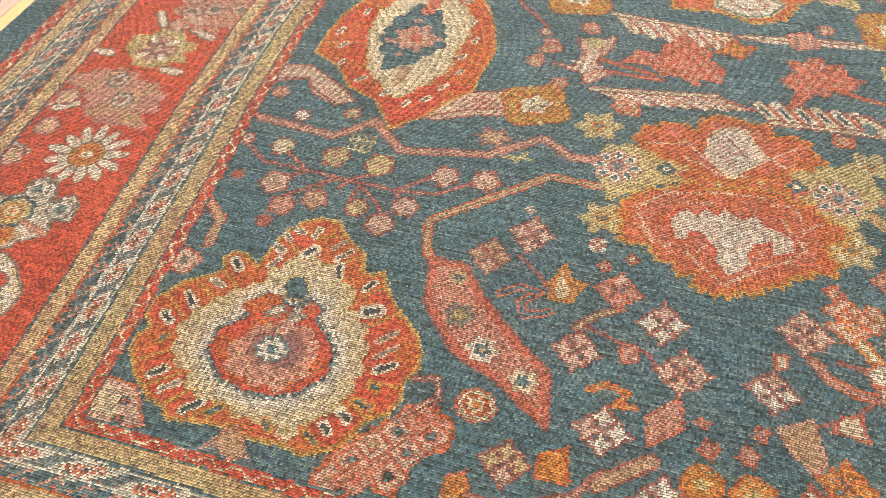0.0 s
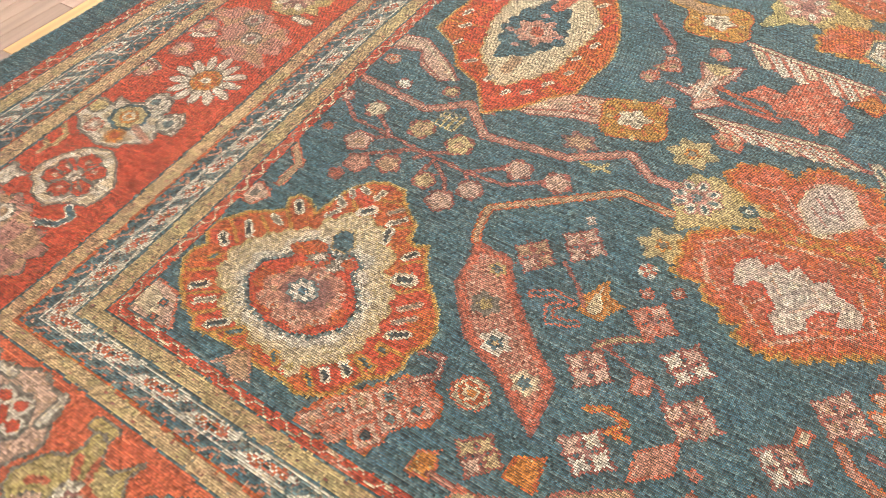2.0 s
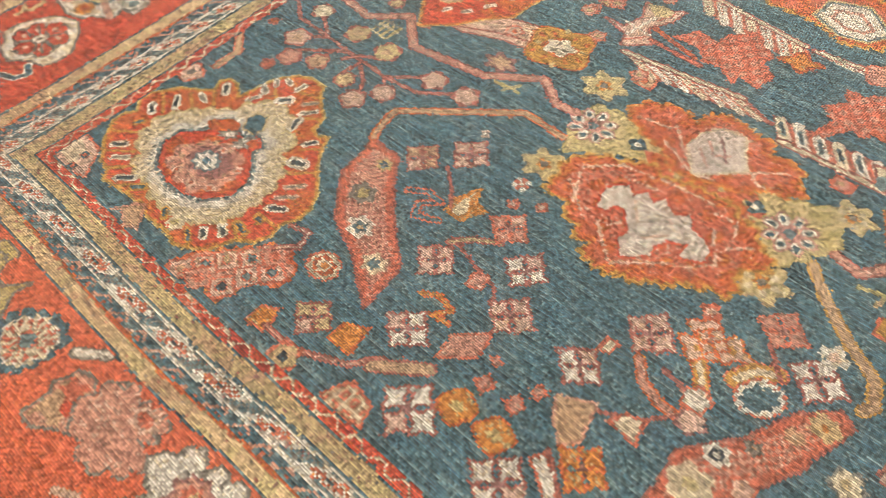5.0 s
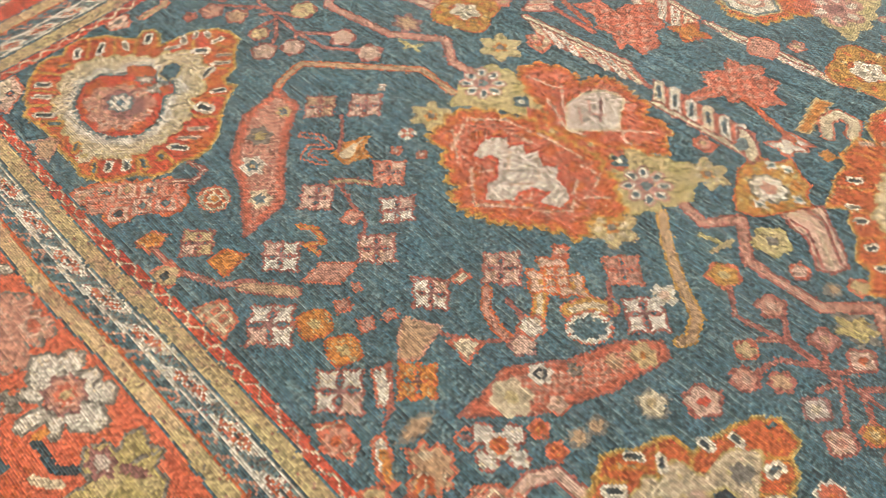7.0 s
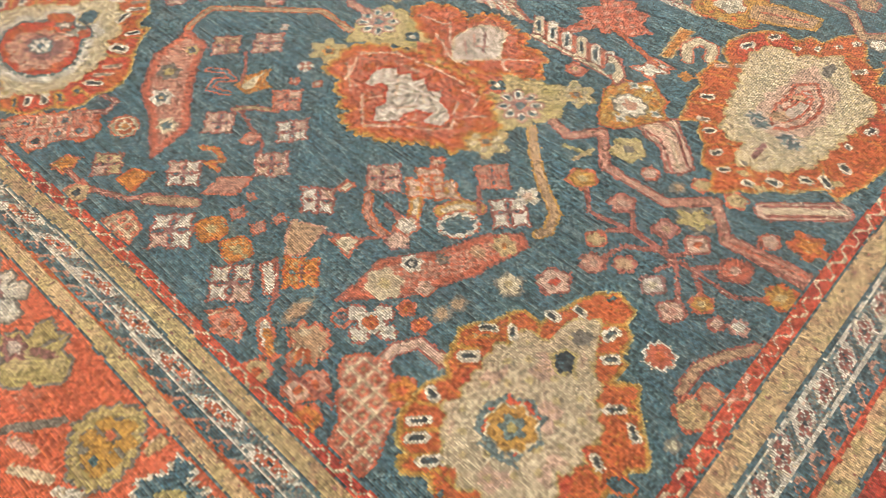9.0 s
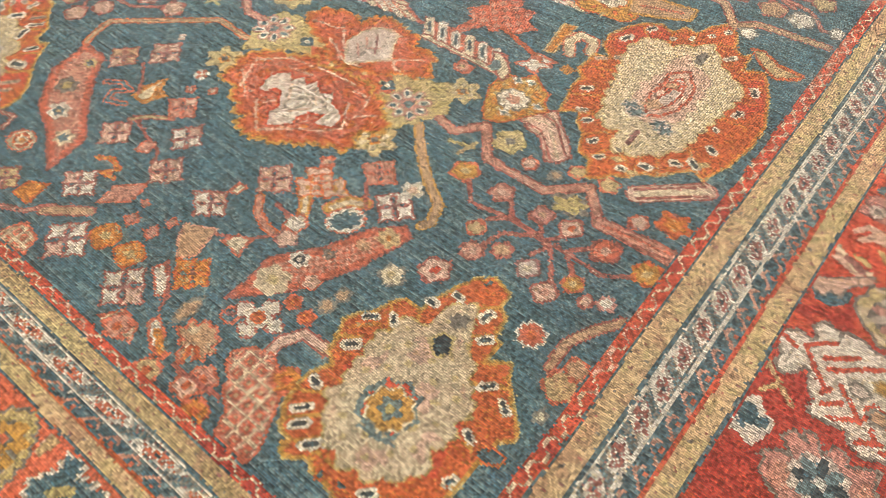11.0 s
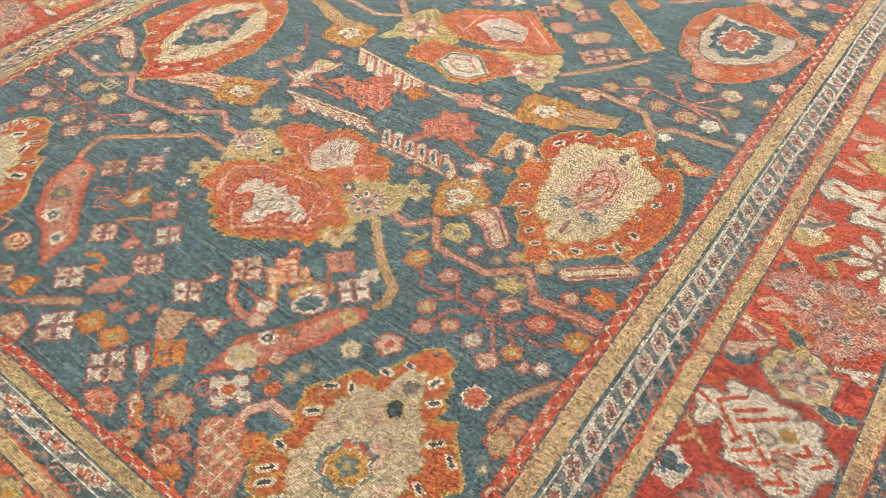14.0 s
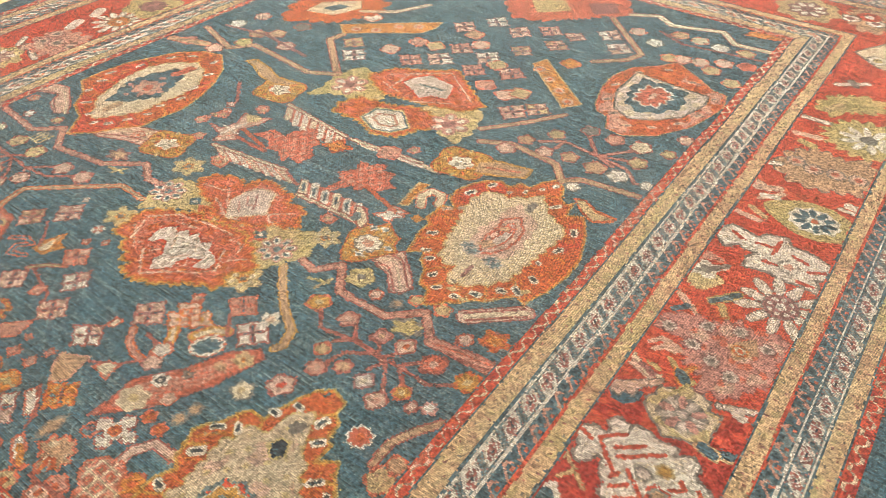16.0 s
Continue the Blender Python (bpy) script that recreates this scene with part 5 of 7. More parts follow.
patch([(0.249, 1.406), (0.239, 1.490), (0.323, 1.523), (0.370, 1.445), (0.324, 1.386)], SALMON, 0.0, 8, 0.010)
patch([(0.272, 1.424), (0.265, 1.473), (0.319, 1.495), (0.344, 1.449), (0.313, 1.413)], PINK, 0.0)
blob((0.303, 1.453), 0.020, 0.030, CORAL, 30)
line([(0.294, 1.607), (0.307, 1.682)], 0.045, CORAL)
line([(0.317, 1.233), (0.318, 1.290)], 0.040, TAN)
for q in [(0.221, 1.427), (0.275, 1.361), (0.282, 1.547), (0.374, 1.460)]:
    blob(q, 0.014, 0.012, DUSTY)
for ends in ([(0.112, 1.272), (0.123, 1.293)], [(0.192, 1.206), (0.211, 1.226)], [(0.290, 1.159), (0.294, 1.183)], [(0.054, 1.425), (0.061, 1.456)], [(0.083, 1.359), (0.099, 1.383)], [(0.100, 1.550), (0.103, 1.579)], [(0.139, 1.687), (0.151, 1.710)], [(0.200, 1.761), (0.220, 1.776)], [(0.337, 1.770), (0.338, 1.797)], [(0.404, 1.678), (0.417, 1.700)], [(0.456, 1.557), (0.457, 1.582)], [(0.484, 1.461), (0.489, 1.488)], [(0.465, 1.379), (0.473, 1.397)], [(0.479, 1.302), (0.487, 1.319)], [(0.447, 1.224), (0.459, 1.244)], [(0.413, 1.157), (0.424, 1.175)], [(0.364, 1.129), (0.371, 1.146)]):
    eye(ends, 0.019, WHITE, GREY)

# ---- the lattice bars and the maple leaves in the middle ----
feather((0.872, 1.324), (1.218, 1.372), (0.987, 1.278))
feather((1.365, 1.287), (1.669, 1.299), (1.307, 1.369), True)
leaf_patch([(1.574, 1.363), (1.598, 1.375), (1.642, 1.353), (1.674, 1.316), (1.676, 1.273), (1.647, 1.281), (1.603, 1.315)], CREAM, ROSE, "bar_tip", "cream rounded tip of a lattice bar")
blob((1.615, 1.317), 0.016, 0.024, SLATE, 20)
feather((0.882, 1.725), (1.244, 1.680), (0.953, 1.630))
feather((1.274, 1.678), (1.601, 1.712), (1.387, 1.666))
for pts in ([(0.943, 1.477), (0.982, 1.544), (1.052, 1.538), (1.053, 1.581), (1.111, 1.657), (1.154, 1.605), (1.197, 1.585), (1.193, 1.532), (1.240, 1.508), (1.230, 1.433), (1.166, 1.442), (1.168, 1.405), (1.107, 1.447), (1.061, 1.432), (1.036, 1.474)],
            [(1.411, 1.352), (1.430, 1.445), (1.389, 1.478), (1.428, 1.535), (1.407, 1.585), (1.458, 1.586), (1.497, 1.625), (1.519, 1.585), (1.573, 1.598), (1.569, 1.550), (1.620, 1.527), (1.575, 1.466), (1.529, 1.476), (1.518, 1.433), (1.475, 1.444), (1.450, 1.381)]):
    leaf_patch(pts, SALMON, CORAL, "maple_leaf", "coral-pink lobed leaf in plain wool")
    patch(pts, CORAL, -0.004, 16, 0.010)
    mottled(pts, 0.008, SALMON, 130, 0.25)
vine([(0.868, 1.473), (1.037, 1.433)], 0.018, CORAL, RUST, "stem")
vine([(1.534, 1.471), (1.704, 1.423)], 0.018, CORAL, RUST, "stem")
begin("crossed_leaves", "pale crossed leaves")
bow = [(0.746, 1.420), (0.808, 1.416), (0.827, 1.492), (0.796, 1.559), (0.852, 1.553), (0.906, 1.595), (0.898, 1.530), (0.877, 1.488), (0.862, 1.456), (0.909, 1.401), (0.848, 1.345), (0.833, 1.394)]
patch(bow, ROSE, 0.008)
patch(bow, PINK, 0.0)
for pts in ([(0.832, 1.392), (0.854, 1.512)], [(0.797, 1.443), (0.884, 1.432)], [(0.824, 1.543), (0.893, 1.552)]):
    line(pts, 0.010, WHITE)
for pts in ([(0.840, 1.369), (0.881, 1.420)], [(0.865, 1.500), (0.890, 1.572)]):
    line(pts, 0.006, CORAL)
patch([(0.794, 1.558), (0.837, 1.579), (0.884, 1.578), (0.881, 1.533), (0.848, 1.518)], STRAW, -0.002)
leaf_patch([(0.675, 1.468), (0.714, 1.525), (0.767, 1.489), (0.715, 1.460)], GOLD, ROSE, "small_leaf")
leaf_patch([(0.660, 1.573), (0.689, 1.607), (0.717, 1.571), (0.692, 1.547)], PINK, ROSE, "small_leaf")
bud((0.819, 1.632), 0.030, SALMON, ROSE)
vine([(0.572, 1.726), (0.689, 1.607)], 0.016, ROSE, ROSE, "stem")
vine([(0.898, 1.418), (1.066, 1.413)], 0.020, CORAL, ROSE, "stem")
begin("knot_blossom")
blob((1.705, 1.391), 0.045, 0.03, CORAL, 30, 4, 0.3)
blob((1.705, 1.391), 0.035, 0.02, WHITE, 30, 4, 0.3)
begin("orange_star")
blob((1.266, 1.608), 0.050, 0.038, RUST, 20, 4, 0.3)
blob((1.266, 1.608), 0.036, 0.028, ORANGE, 20, 4, 0.3)
for q in [(0.687, 1.415), (0.729, 1.498), (0.776, 1.332), (0.959, 1.268), (1.543, 1.251), (1.527, 1.764), (0.832, 1.622)]:
    bud(q, 0.026, SALMON, CORAL, GOLD)
gold_flower((0.760, 1.790), 0.105, 10)
for shape in ([(0.437, 1.879), (0.465, 1.930), (0.581, 1.905), (0.676, 1.868), (0.789, 1.888), (0.772, 1.836), (0.694, 1.803), (0.592, 1.818), (0.508, 1.863)],):
    leaf_patch(shape, TAN, AMBER, "gold_leaf", "curved golden leaf with a tan heart", 0.012)
gold_flower((1.722, 1.804), 0.105, 10)
leaf_patch([(1.761, 1.852), (1.827, 1.902), (1.891, 1.912), (1.968, 1.933), (1.971, 1.862), (1.879, 1.806), (1.787, 1.769)], TAN, AMBER, "gold_leaf", "curved golden leaf with a tan heart", 0.012)
line([(1.814, 1.835), (1.930, 1.881)], 0.012, CORAL)

# ---- far medallion ----
begin("medallion_arm", "olive-yellow arm of a medallion")
arm = [(0.885, 1.846), (0.891, 1.940), (0.867, 2.054), (0.929, 2.177), (1.041, 2.093), (1.183, 1.999), (1.119, 1.926), (0.996, 1.919)]
patch(arm, OLIVE, 0.004, 10, 0.008)
mottled(arm, 0.01, STRAW, 50, 0.2)
begin("medallion_arm", "pale yellow arm of a medallion")
arm = [(1.332, 2.028), (1.460, 2.102), (1.577, 2.167), (1.604, 2.085), (1.627, 1.994), (1.619, 1.904), (1.559, 1.910), (1.486, 1.941)]
patch(arm, STRAW, 0.004, 10, 0.008)
mottled(arm, 0.01, OLIVE, 50, 0.4)
begin("medallion_lobe", "red medallion lobe with a pale heart")
lobe = [(0.980, 2.126), (1.039, 2.247), (1.176, 2.323), (1.279, 2.409), (1.395, 2.323), (1.560, 2.201), (1.509, 2.115), (1.365, 2.071), (1.259, 2.051), (1.148, 2.034), (1.065, 2.072)]
patch(lobe, AMBER, 0.004, 30, 0.006)
patch(lobe, RUST, -0.006, 30, 0.006)
patch(lobe, CORAL, -0.020, 20, 0.006)
mottled(lobe, 0.015, RUST, 75, 0.2)
for pts in ([(1.056, 2.185), (1.273, 2.363), (1.408, 2.269), (1.502, 2.193)], [(1.083, 2.112), (1.196, 2.083)], [(1.287, 2.054), (1.433, 2.140)], [(1.136, 2.087), (1.124, 2.263)]):
    beads(pts, PINK)
heart = [(1.151, 2.164), (1.165, 2.227), (1.213, 2.290), (1.270, 2.281), (1.349, 2.275), (1.395, 2.160), (1.327, 2.145), (1.290, 2.098), (1.227, 2.131)]
patch(heart, RED, 0.010)
patch(heart, BLUSH, 0.0)
line([(1.224, 2.193), (1.333, 2.212)], 0.012, SLATE)
begin("medallion_lobe", "rust medallion lobe with a pale heart")
lobe = [(1.067, 1.792), (1.042, 1.868), (1.086, 1.956), (1.226, 1.977), (1.336, 2.031), (1.440, 2.017), (1.511, 1.960), (1.449, 1.891), (1.408, 1.797), (1.317, 1.759), (1.224, 1.797), (1.154, 1.806)]
patch(lobe, AMBER, 0.004, 26, 0.008)
patch(lobe, RUST, -0.008, 26, 0.008)
mottled(lobe, 0.015, CORAL, 60, 0.1)
heart = [(1.198, 1.834), (1.205, 1.920), (1.306, 1.961), (1.402, 1.877), (1.362, 1.810), (1.289, 1.792)]
patch(heart, STRAW, 0.012)
patch(heart, SLATE, 0.004)
patch(heart, WHITE, -0.004)
patch(heart, SALMON, -0.030)
patch(heart, WHITE, -0.042)
for q in ((1.522, 2.001), (0.978, 2.006)):
    begin("star_blossom")
    for k in range(6):
        c0 = (q[0] + 0.052 * math.cos(k * 1.047), q[1] + 0.052 * math.sin(k * 1.047))
        blob(c0, 0.034, 0.026, DUSTY, k * 60)
        blob(c0, 0.020, 0.012, WHITE, k * 60)
    blob(q, 0.022, 0.022, MAUVE)

# ---- far vines, bars and palmette ----
vine([(1.641, 2.047), (1.776, 2.221), (1.858, 2.350)], 0.030, TAN, ROSE, "golden_vine")
vine([(1.693, 1.970), (1.802, 2.027), (2.013, 2.013), (2.085, 1.928), (2.140, 1.979), (2.352, 2.007)], 0.034, TAN, ROSE, "golden_vine")
vine([(0.608, 2.362), (0.594, 2.287), (0.861, 2.051)], 0.040, TAN, ROSE, "golden_vine")
vine([(0.009, 2.020), (0.277, 1.929), (0.351, 2.023), (0.748, 1.979), (0.874, 2.047)], 0.034, TAN, ROSE, "golden_vine")
vine([(1.634, 3.461), (1.761, 3.532), (1.868, 3.464), (2.104, 3.544), (2.197, 3.445), (2.389, 3.461)], 0.040, CREAM, ROSE, "golden_vine")
vine([(1.586, 3.362), (1.877, 3.071), (1.848, 2.976), (1.729, 2.864)], 0.036, TAN, ROSE, "golden_vine")
leaf_patch([(1.509, 2.668), (1.541, 2.757), (1.878, 2.471), (1.821, 2.386)], ORANGE, GOLD, "orange_bar", "plain orange bar set with small flowers")
eyelets([(1.569, 2.643), (1.655, 2.586), (1.737, 2.518), (1.815, 2.453)], 0.032, PINK, ORANGE, RUST)
leaf_patch([(0.513, 2.446), (0.921, 2.784), (0.935, 2.693), (0.910, 2.608), (0.600, 2.371)], ORANGE, GOLD, "orange_bar", "plain orange bar set with small flowers")
eyelets([(0.620, 2.453), (0.707, 2.503), (0.772, 2.602), (0.851, 2.662)], 0.032, PINK, ORANGE, RUST)
for q, s, a in (((0.803, 2.232), 0.13, WHITE), ((1.141, 2.446), 0.13, WHITE), ((1.316, 2.593), 0.12, WHITE), ((1.670, 2.237), 0.12, PINK),
                ((1.037, 2.804), 0.12, PINK), ((1.139, 2.950), 0.12, WHITE), ((1.290, 2.923), 0.12, PINK), ((1.160, 2.594), 0.12, SALMON),
                ((1.039, 2.353), 0.11, SALMON), ((1.404, 2.749), 0.11, TAN), ((1.333, 2.450), 0.12, SALMON), ((1.489, 2.527), 0.12, SALMON),
                ((1.509, 2.906), 0.11, TAN), ((1.666, 3.168), 0.12, WHITE), ((1.764, 3.061), 0.12, WHITE), ((0.711, 2.329), 0.11, GOLD),
                ((1.740, 2.319), 0.11, GOLD), ((1.407, 3.029), 0.11, SALMON), ((1.540, 3.048), 0.10, PINK)):
    cross_flower(q, s, a, MAUVE if a == WHITE else ROSE)
for q, a in (((0.898, 2.380), PINK), ((0.957, 2.524), SALMON), ((1.048, 2.539), GOLD), ((1.455, 2.369), SALMON), ((1.574, 2.344), PINK),
             ((1.615, 2.394), GOLD), ((1.656, 2.779), ORANGE), ((0.600, 2.608), WHITE), ((1.129, 2.759), TAN), ((1.459, 1.693), SALMON),
             ((1.215, 2.682), PINK), ((1.392, 2.558), GOLD)):
    bud(q, 0.048, a, CORAL, None, 4)
begin("oval_palmette", "red palmette with a greyish ring and blue heart")
petalled_rim([(1.919, 2.509), (1.875, 2.675), (1.868, 2.803), (1.903, 2.919), (1.982, 2.993), (2.052, 3.090), (2.169, 3.018), (2.280, 2.932), (2.348, 2.920), (2.369, 2.815), (2.350, 2.707), (2.317, 2.570), (2.233, 2.425), (2.120, 2.350), (2.040, 2.360), (2.007, 2.447), (1.951, 2.462)], ([(1.889, 2.660), (1.958, 2.687)], [(1.910, 2.903), (1.961, 2.819)], [(2.173, 3.007), (2.169, 2.873)], [(2.350, 2.707), (2.273, 2.741)], [(2.272, 2.503), (2.218, 2.607)], [(2.132, 2.376), (2.090, 2.498)]), CORAL, RUST, SALMON)
ringed = [(2.000, 2.534), (1.946, 2.678), (1.947, 2.884), (2.063, 2.870), (2.189, 2.862), (2.285, 2.860), (2.296, 2.783), (2.256, 2.635), (2.180, 2.544), (2.088, 2.491)]
patch(ringed, GREY, 0.008)
patch(ringed, BLUSH, 0.0)
mottled(ringed, 0.004, ECRU, 60, 0.2)
patch([(2.023, 2.600), (1.979, 2.728), (1.993, 2.844), (2.112, 2.856), (2.200, 2.839), (2.228, 2.702), (2.159, 2.591), (2.081, 2.561)], BLUE, 0.0, 10, 0.010)
core = [(2.031, 2.667), (2.029, 2.741), (2.042, 2.796), (2.081, 2.806), (2.117, 2.808), (2.155, 2.767), (2.153, 2.699), (2.134, 2.648), (2.099, 2.634), (2.068, 2.634)]
patch(core, WHITE, 0.008, 10, 0.012)
patch(core, CORAL, -0.004, 10, 0.012)
patch(core, PINK, -0.050)
patch(core, NAVY, -0.062)
for ends in ([(1.907, 2.712), (1.922, 2.737)], [(1.934, 2.569), (1.950, 2.593)], [(2.005, 2.480), (2.024, 2.495)], [(1.941, 2.885), (1.957, 2.898)], [(2.039, 2.988), (2.056, 3.001)], [(2.173, 2.941), (2.189, 2.953)], [(2.310, 2.854), (2.321, 2.863)], [(2.305, 2.673), (2.317, 2.693)], [(2.262, 2.561), (2.273, 2.581)], [(2.187, 2.472), (2.202, 2.483)], [(2.098, 2.426), (2.113, 2.438)]):
    eye(ends, 0.022, PINK, GREY)
for pts in ([(1.881, 2.111), (1.962, 2.172), (2.114, 2.156), (2.239, 2.305)], [(2.114, 2.156), (2.260, 2.208)], [(2.114, 2.156), (2.245, 2.140), (2.310, 2.075), (2.351, 2.084)], [(2.004, 2.283), (2.114, 2.156)], [(2.114, 2.156), (2.194, 2.125)], [(1.962, 2.172), (1.959, 2.109)]):
    vine(pts, 0.018, SALMON, ROSE, "twig")
for q, a, r in (((1.830, 2.088), TAN, 0.036), ((1.936, 2.061), PINK, 0.036), ((2.007, 2.301), GREY, 0.04), ((2.225, 2.309), CREAM, 0.045), ((2.263, 2.201), GOLD, 0.04),
                ((2.146, 2.080), TAN, 0.045), ((2.239, 2.080), WHITE, 0.042), ((2.354, 2.086), WHITE, 0.03), ((2.116, 2.299), SALMON, 0.04), ((2.034, 2.086), TAN, 0.038),
                ((2.335, 2.327), GOLD, 0.032), ((2.349, 2.464), PINK, 0.036), ((2.135, 1.922), WHITE, 0.03), ((1.910, 2.196), GOLD, 0.038), ((1.800, 1.989), PINK, 0.04)):
    bud(q, r, a, ROSE if a != WHITE else GREY)
begin("gold_leaf", "curved golden leaf")
patch([(2.168, 1.861), (2.204, 1.879), (2.267, 1.844), (2.356, 1.839), (2.342, 1.802), (2.285, 1.767), (2.219, 1.808)], RUST)
patch([(2.183, 1.855), (2.210, 1.867), (2.268, 1.829), (2.342, 1.825), (2.284, 1.781), (2.227, 1.814)], GOLD)
for q, a in (((1.880, 3.227), WHITE), ((1.758, 3.296), PINK), ((2.050, 3.380), CREAM), ((2.157, 3.361), WHITE), ((2.001, 3.114), GOLD), ((2.061, 3.138), PINK), ((2.136, 3.159), PINK),
             ((2.230, 3.215), PINK), ((2.210, 3.109), GOLD), ((2.326, 3.246), CORAL), ((2.326, 3.042), GOLD), ((2.277, 3.375), GOLD), ((1.947, 3.382), TAN)):
    bud(q, 0.045, a, GREY if a == WHITE else CORAL)
vine([(1.849, 3.366), (1.998, 3.294), (2.211, 3.326), (2.366, 3.348)], 0.018, MAUVE, ROSE, "twig")
begin("medallion_lobe", "coral medallion lobe at the far end")
patch([(0.984, 3.245), (1.524, 3.660), (1.634, 3.461), (1.474, 3.294), (1.308, 3.114), (1.178, 3.050)], CORAL, 0.004, 24, 0.012)
patch([(1.126, 3.306), (1.272, 3.418), (1.362, 3.317), (1.235, 3.183)], STRAW)
patch([(1.388, 3.458), (1.509, 3.551), (1.577, 3.445), (1.481, 3.344)], MAUVE)
leaf_patch([(2.195, 3.572), (2.214, 3.644), (2.388, 3.670), (2.391, 3.616)], ORANGE, RUST, "orange_bar")
begin("far_palmette", "rust palmette at the far end of the field")
ring = [(0.236, 2.304), (0.140, 2.502), (0.350, 2.808), (0.545, 2.813), (0.591, 2.663), (0.476, 2.444)]
patch(ring, RUST, 0.0, 18, 0.016)
patch([(0.265, 2.459), (0.259, 2.593), (0.411, 2.738), (0.474, 2.665), (0.415, 2.511)], CREAM)
patch([(0.310, 2.539), (0.346, 2.631), (0.413, 2.645), (0.381, 2.548)], BLUE)
vine([(0.498, 2.637), (0.648, 2.734), (0.735, 2.911)], 0.034, CREAM, SALMON, "arched_leaf")
for q, a in (((0.102, 2.141), WHITE), ((0.268, 2.119), TAN), ((0.285, 2.012), OLIVE), ((0.224, 1.889), PINK), ((0.142, 2.276), PINK), ((0.346, 2.177), TAN), ((0.390, 2.310), GREY), ((0.065, 1.868), SALMON), ((0.477, 2.105), PINK)):
    bud(q, 0.045, a, ROSE if a != WHITE else GREY)
vine([(-0.020, 1.835), (0.159, 1.893)], 0.050, TAN, CORAL, "small_leaf")
vine([(0.072, 2.093), (0.311, 2.135), (0.628, 2.084)], 0.020, MAUVE, MAUVE, "twig")

LIMIT[:] = 0.285, 0.646

# ---- the flowers of the main border: left side ----
petal_flower((-0.428, 0.736), 0.115, 13, WHITE, GREY, ORANGE, RUST)
begin("cluster_flower", "grey-white clustered border flower with ringed eyes")
shape = [(-0.657, 0.432), (-0.665, 0.470), (-0.634, 0.516), (-0.578, 0.506), (-0.593, 0.546), (-0.546, 0.537), (-0.511, 0.563), (-0.514, 0.605), (-0.480, 0.631), (-0.438, 0.603), (-0.422, 0.573), (-0.434, 0.535), (-0.371, 0.589), (-0.339, 0.551), (-0.331, 0.503), (-0.386, 0.495), (-0.363, 0.465), (-0.366, 0.446), (-0.422, 0.414), (-0.429, 0.392), (-0.486, 0.372), (-0.536, 0.382), (-0.584, 0.387), (-0.613, 0.414)]
patch(shape, GREY, 0.006)
patch(shape, WHITE, -0.002)
mottled(shape, 0.01, ECRU, 70, 0.3)
eyelets([(-0.622, 0.484)], 0.034, STRAW, GREY, OLIVE)
eyelets([(-0.561, 0.421)], 0.028, PINK, CORAL, WHITE)
eyelets([(-0.472, 0.420)], 0.034, ORANGE, TAN, RUST)
eyelets([(-0.482, 0.585), (-0.378, 0.532)], 0.036, WHITE, GREY, SLATE)
c0 = (-0.500, 0.496)
for r, col in ((0.062, BLUE), (0.050, STRAW), (0.032, ORANGE), (0.022, CREAM), (0.010, ORANGE)):
    blob(c0, r, r * 0.9, col, 0, 8, 0.05)
begin("ring_flower", "cream ringed border flower with a red wheel")
shape = [(-0.545, 0.197), (-0.548, 0.246), (-0.531, 0.292), (-0.495, 0.346), (-0.427, 0.370), (-0.377, 0.344), (-0.312, 0.282), (-0.307, 0.229), (-0.317, 0.198), (-0.366, 0.184), (-0.415, 0.143), (-0.477, 0.155), (-0.505, 0.183)]
patch(shape, GREY, 0.006)
patch(shape, CREAM, -0.001)
mottled(shape, 0.004, WHITE, 90, 0.0)
disc = [(-0.478, 0.198), (-0.512, 0.241), (-0.494, 0.287), (-0.433, 0.333), (-0.390, 0.318), (-0.362, 0.274), (-0.361, 0.229), (-0.397, 0.186), (-0.445, 0.180)]
patch(disc, GREY, 0.003)
for q in [(-0.483, 0.229), (-0.479, 0.273), (-0.442, 0.310), (-0.397, 0.291), (-0.387, 0.231), (-0.432, 0.205)]:
    blob(q, 0.040, 0.032, GREY)
    blob(q, 0.034, 0.026, RED, 0, 6, 0.1)
    blob(q, 0.010, 0.008, PINK)
line([(-0.466, 0.201), (-0.405, 0.316)], 0.0075, GREY)
line([(-0.497, 0.285), (-0.369, 0.226)], 0.0075, GREY)
blob((-0.436, 0.255), 0.020, 0.018, WHITE, 0, 8, 0.1)
blob((-0.436, 0.255), 0.008, 0.008, GREY)
begin("border_palmette", "salmon border palmette with small ringed flowers")
pal = [(-0.517, -0.117), (-0.648, 0.026), (-0.590, 0.098), (-0.473, 0.124), (-0.389, 0.086), (-0.293, 0.048), (-0.287, -0.025), (-0.308, -0.078), (-0.395, -0.155)]
patch(pal, GREY, 0.006, 14, 0.014)
patch(pal, DUSTY, 0.0, 14, 0.014)
mottled(pal, 0.0, TAN, 50, 0.0)
eyelets([(-0.484, 0.067), (-0.444, -0.024), (-0.532, -0.033)], 0.036, WHITE, GREY, TAN)
begin("tendril")
line([(-0.376, 0.095), (-0.328, 0.116), (-0.316, 0.153), (-0.351, 0.169)], 0.024, WHITE)
line([(-0.376, 0.095), (-0.328, 0.116), (-0.316, 0.153), (-0.351, 0.169)], 0.014, BLUE)
begin("tendril")
line([(-0.667, 0.281), (-0.651, 0.310), (-0.601, 0.295), (-0.598, 0.264)], 0.016, GOLD)
line([(-0.587, 0.305), (-0.594, 0.351), (-0.661, 0.388)], 0.018, STRAW)
begin("sprig")
blob((-0.612, 0.159), 0.060, 0.040, GREY, 30, 5, 0.2)
blob((-0.608, 0.156), 0.048, 0.028, WHITE, 30, 5, 0.25)
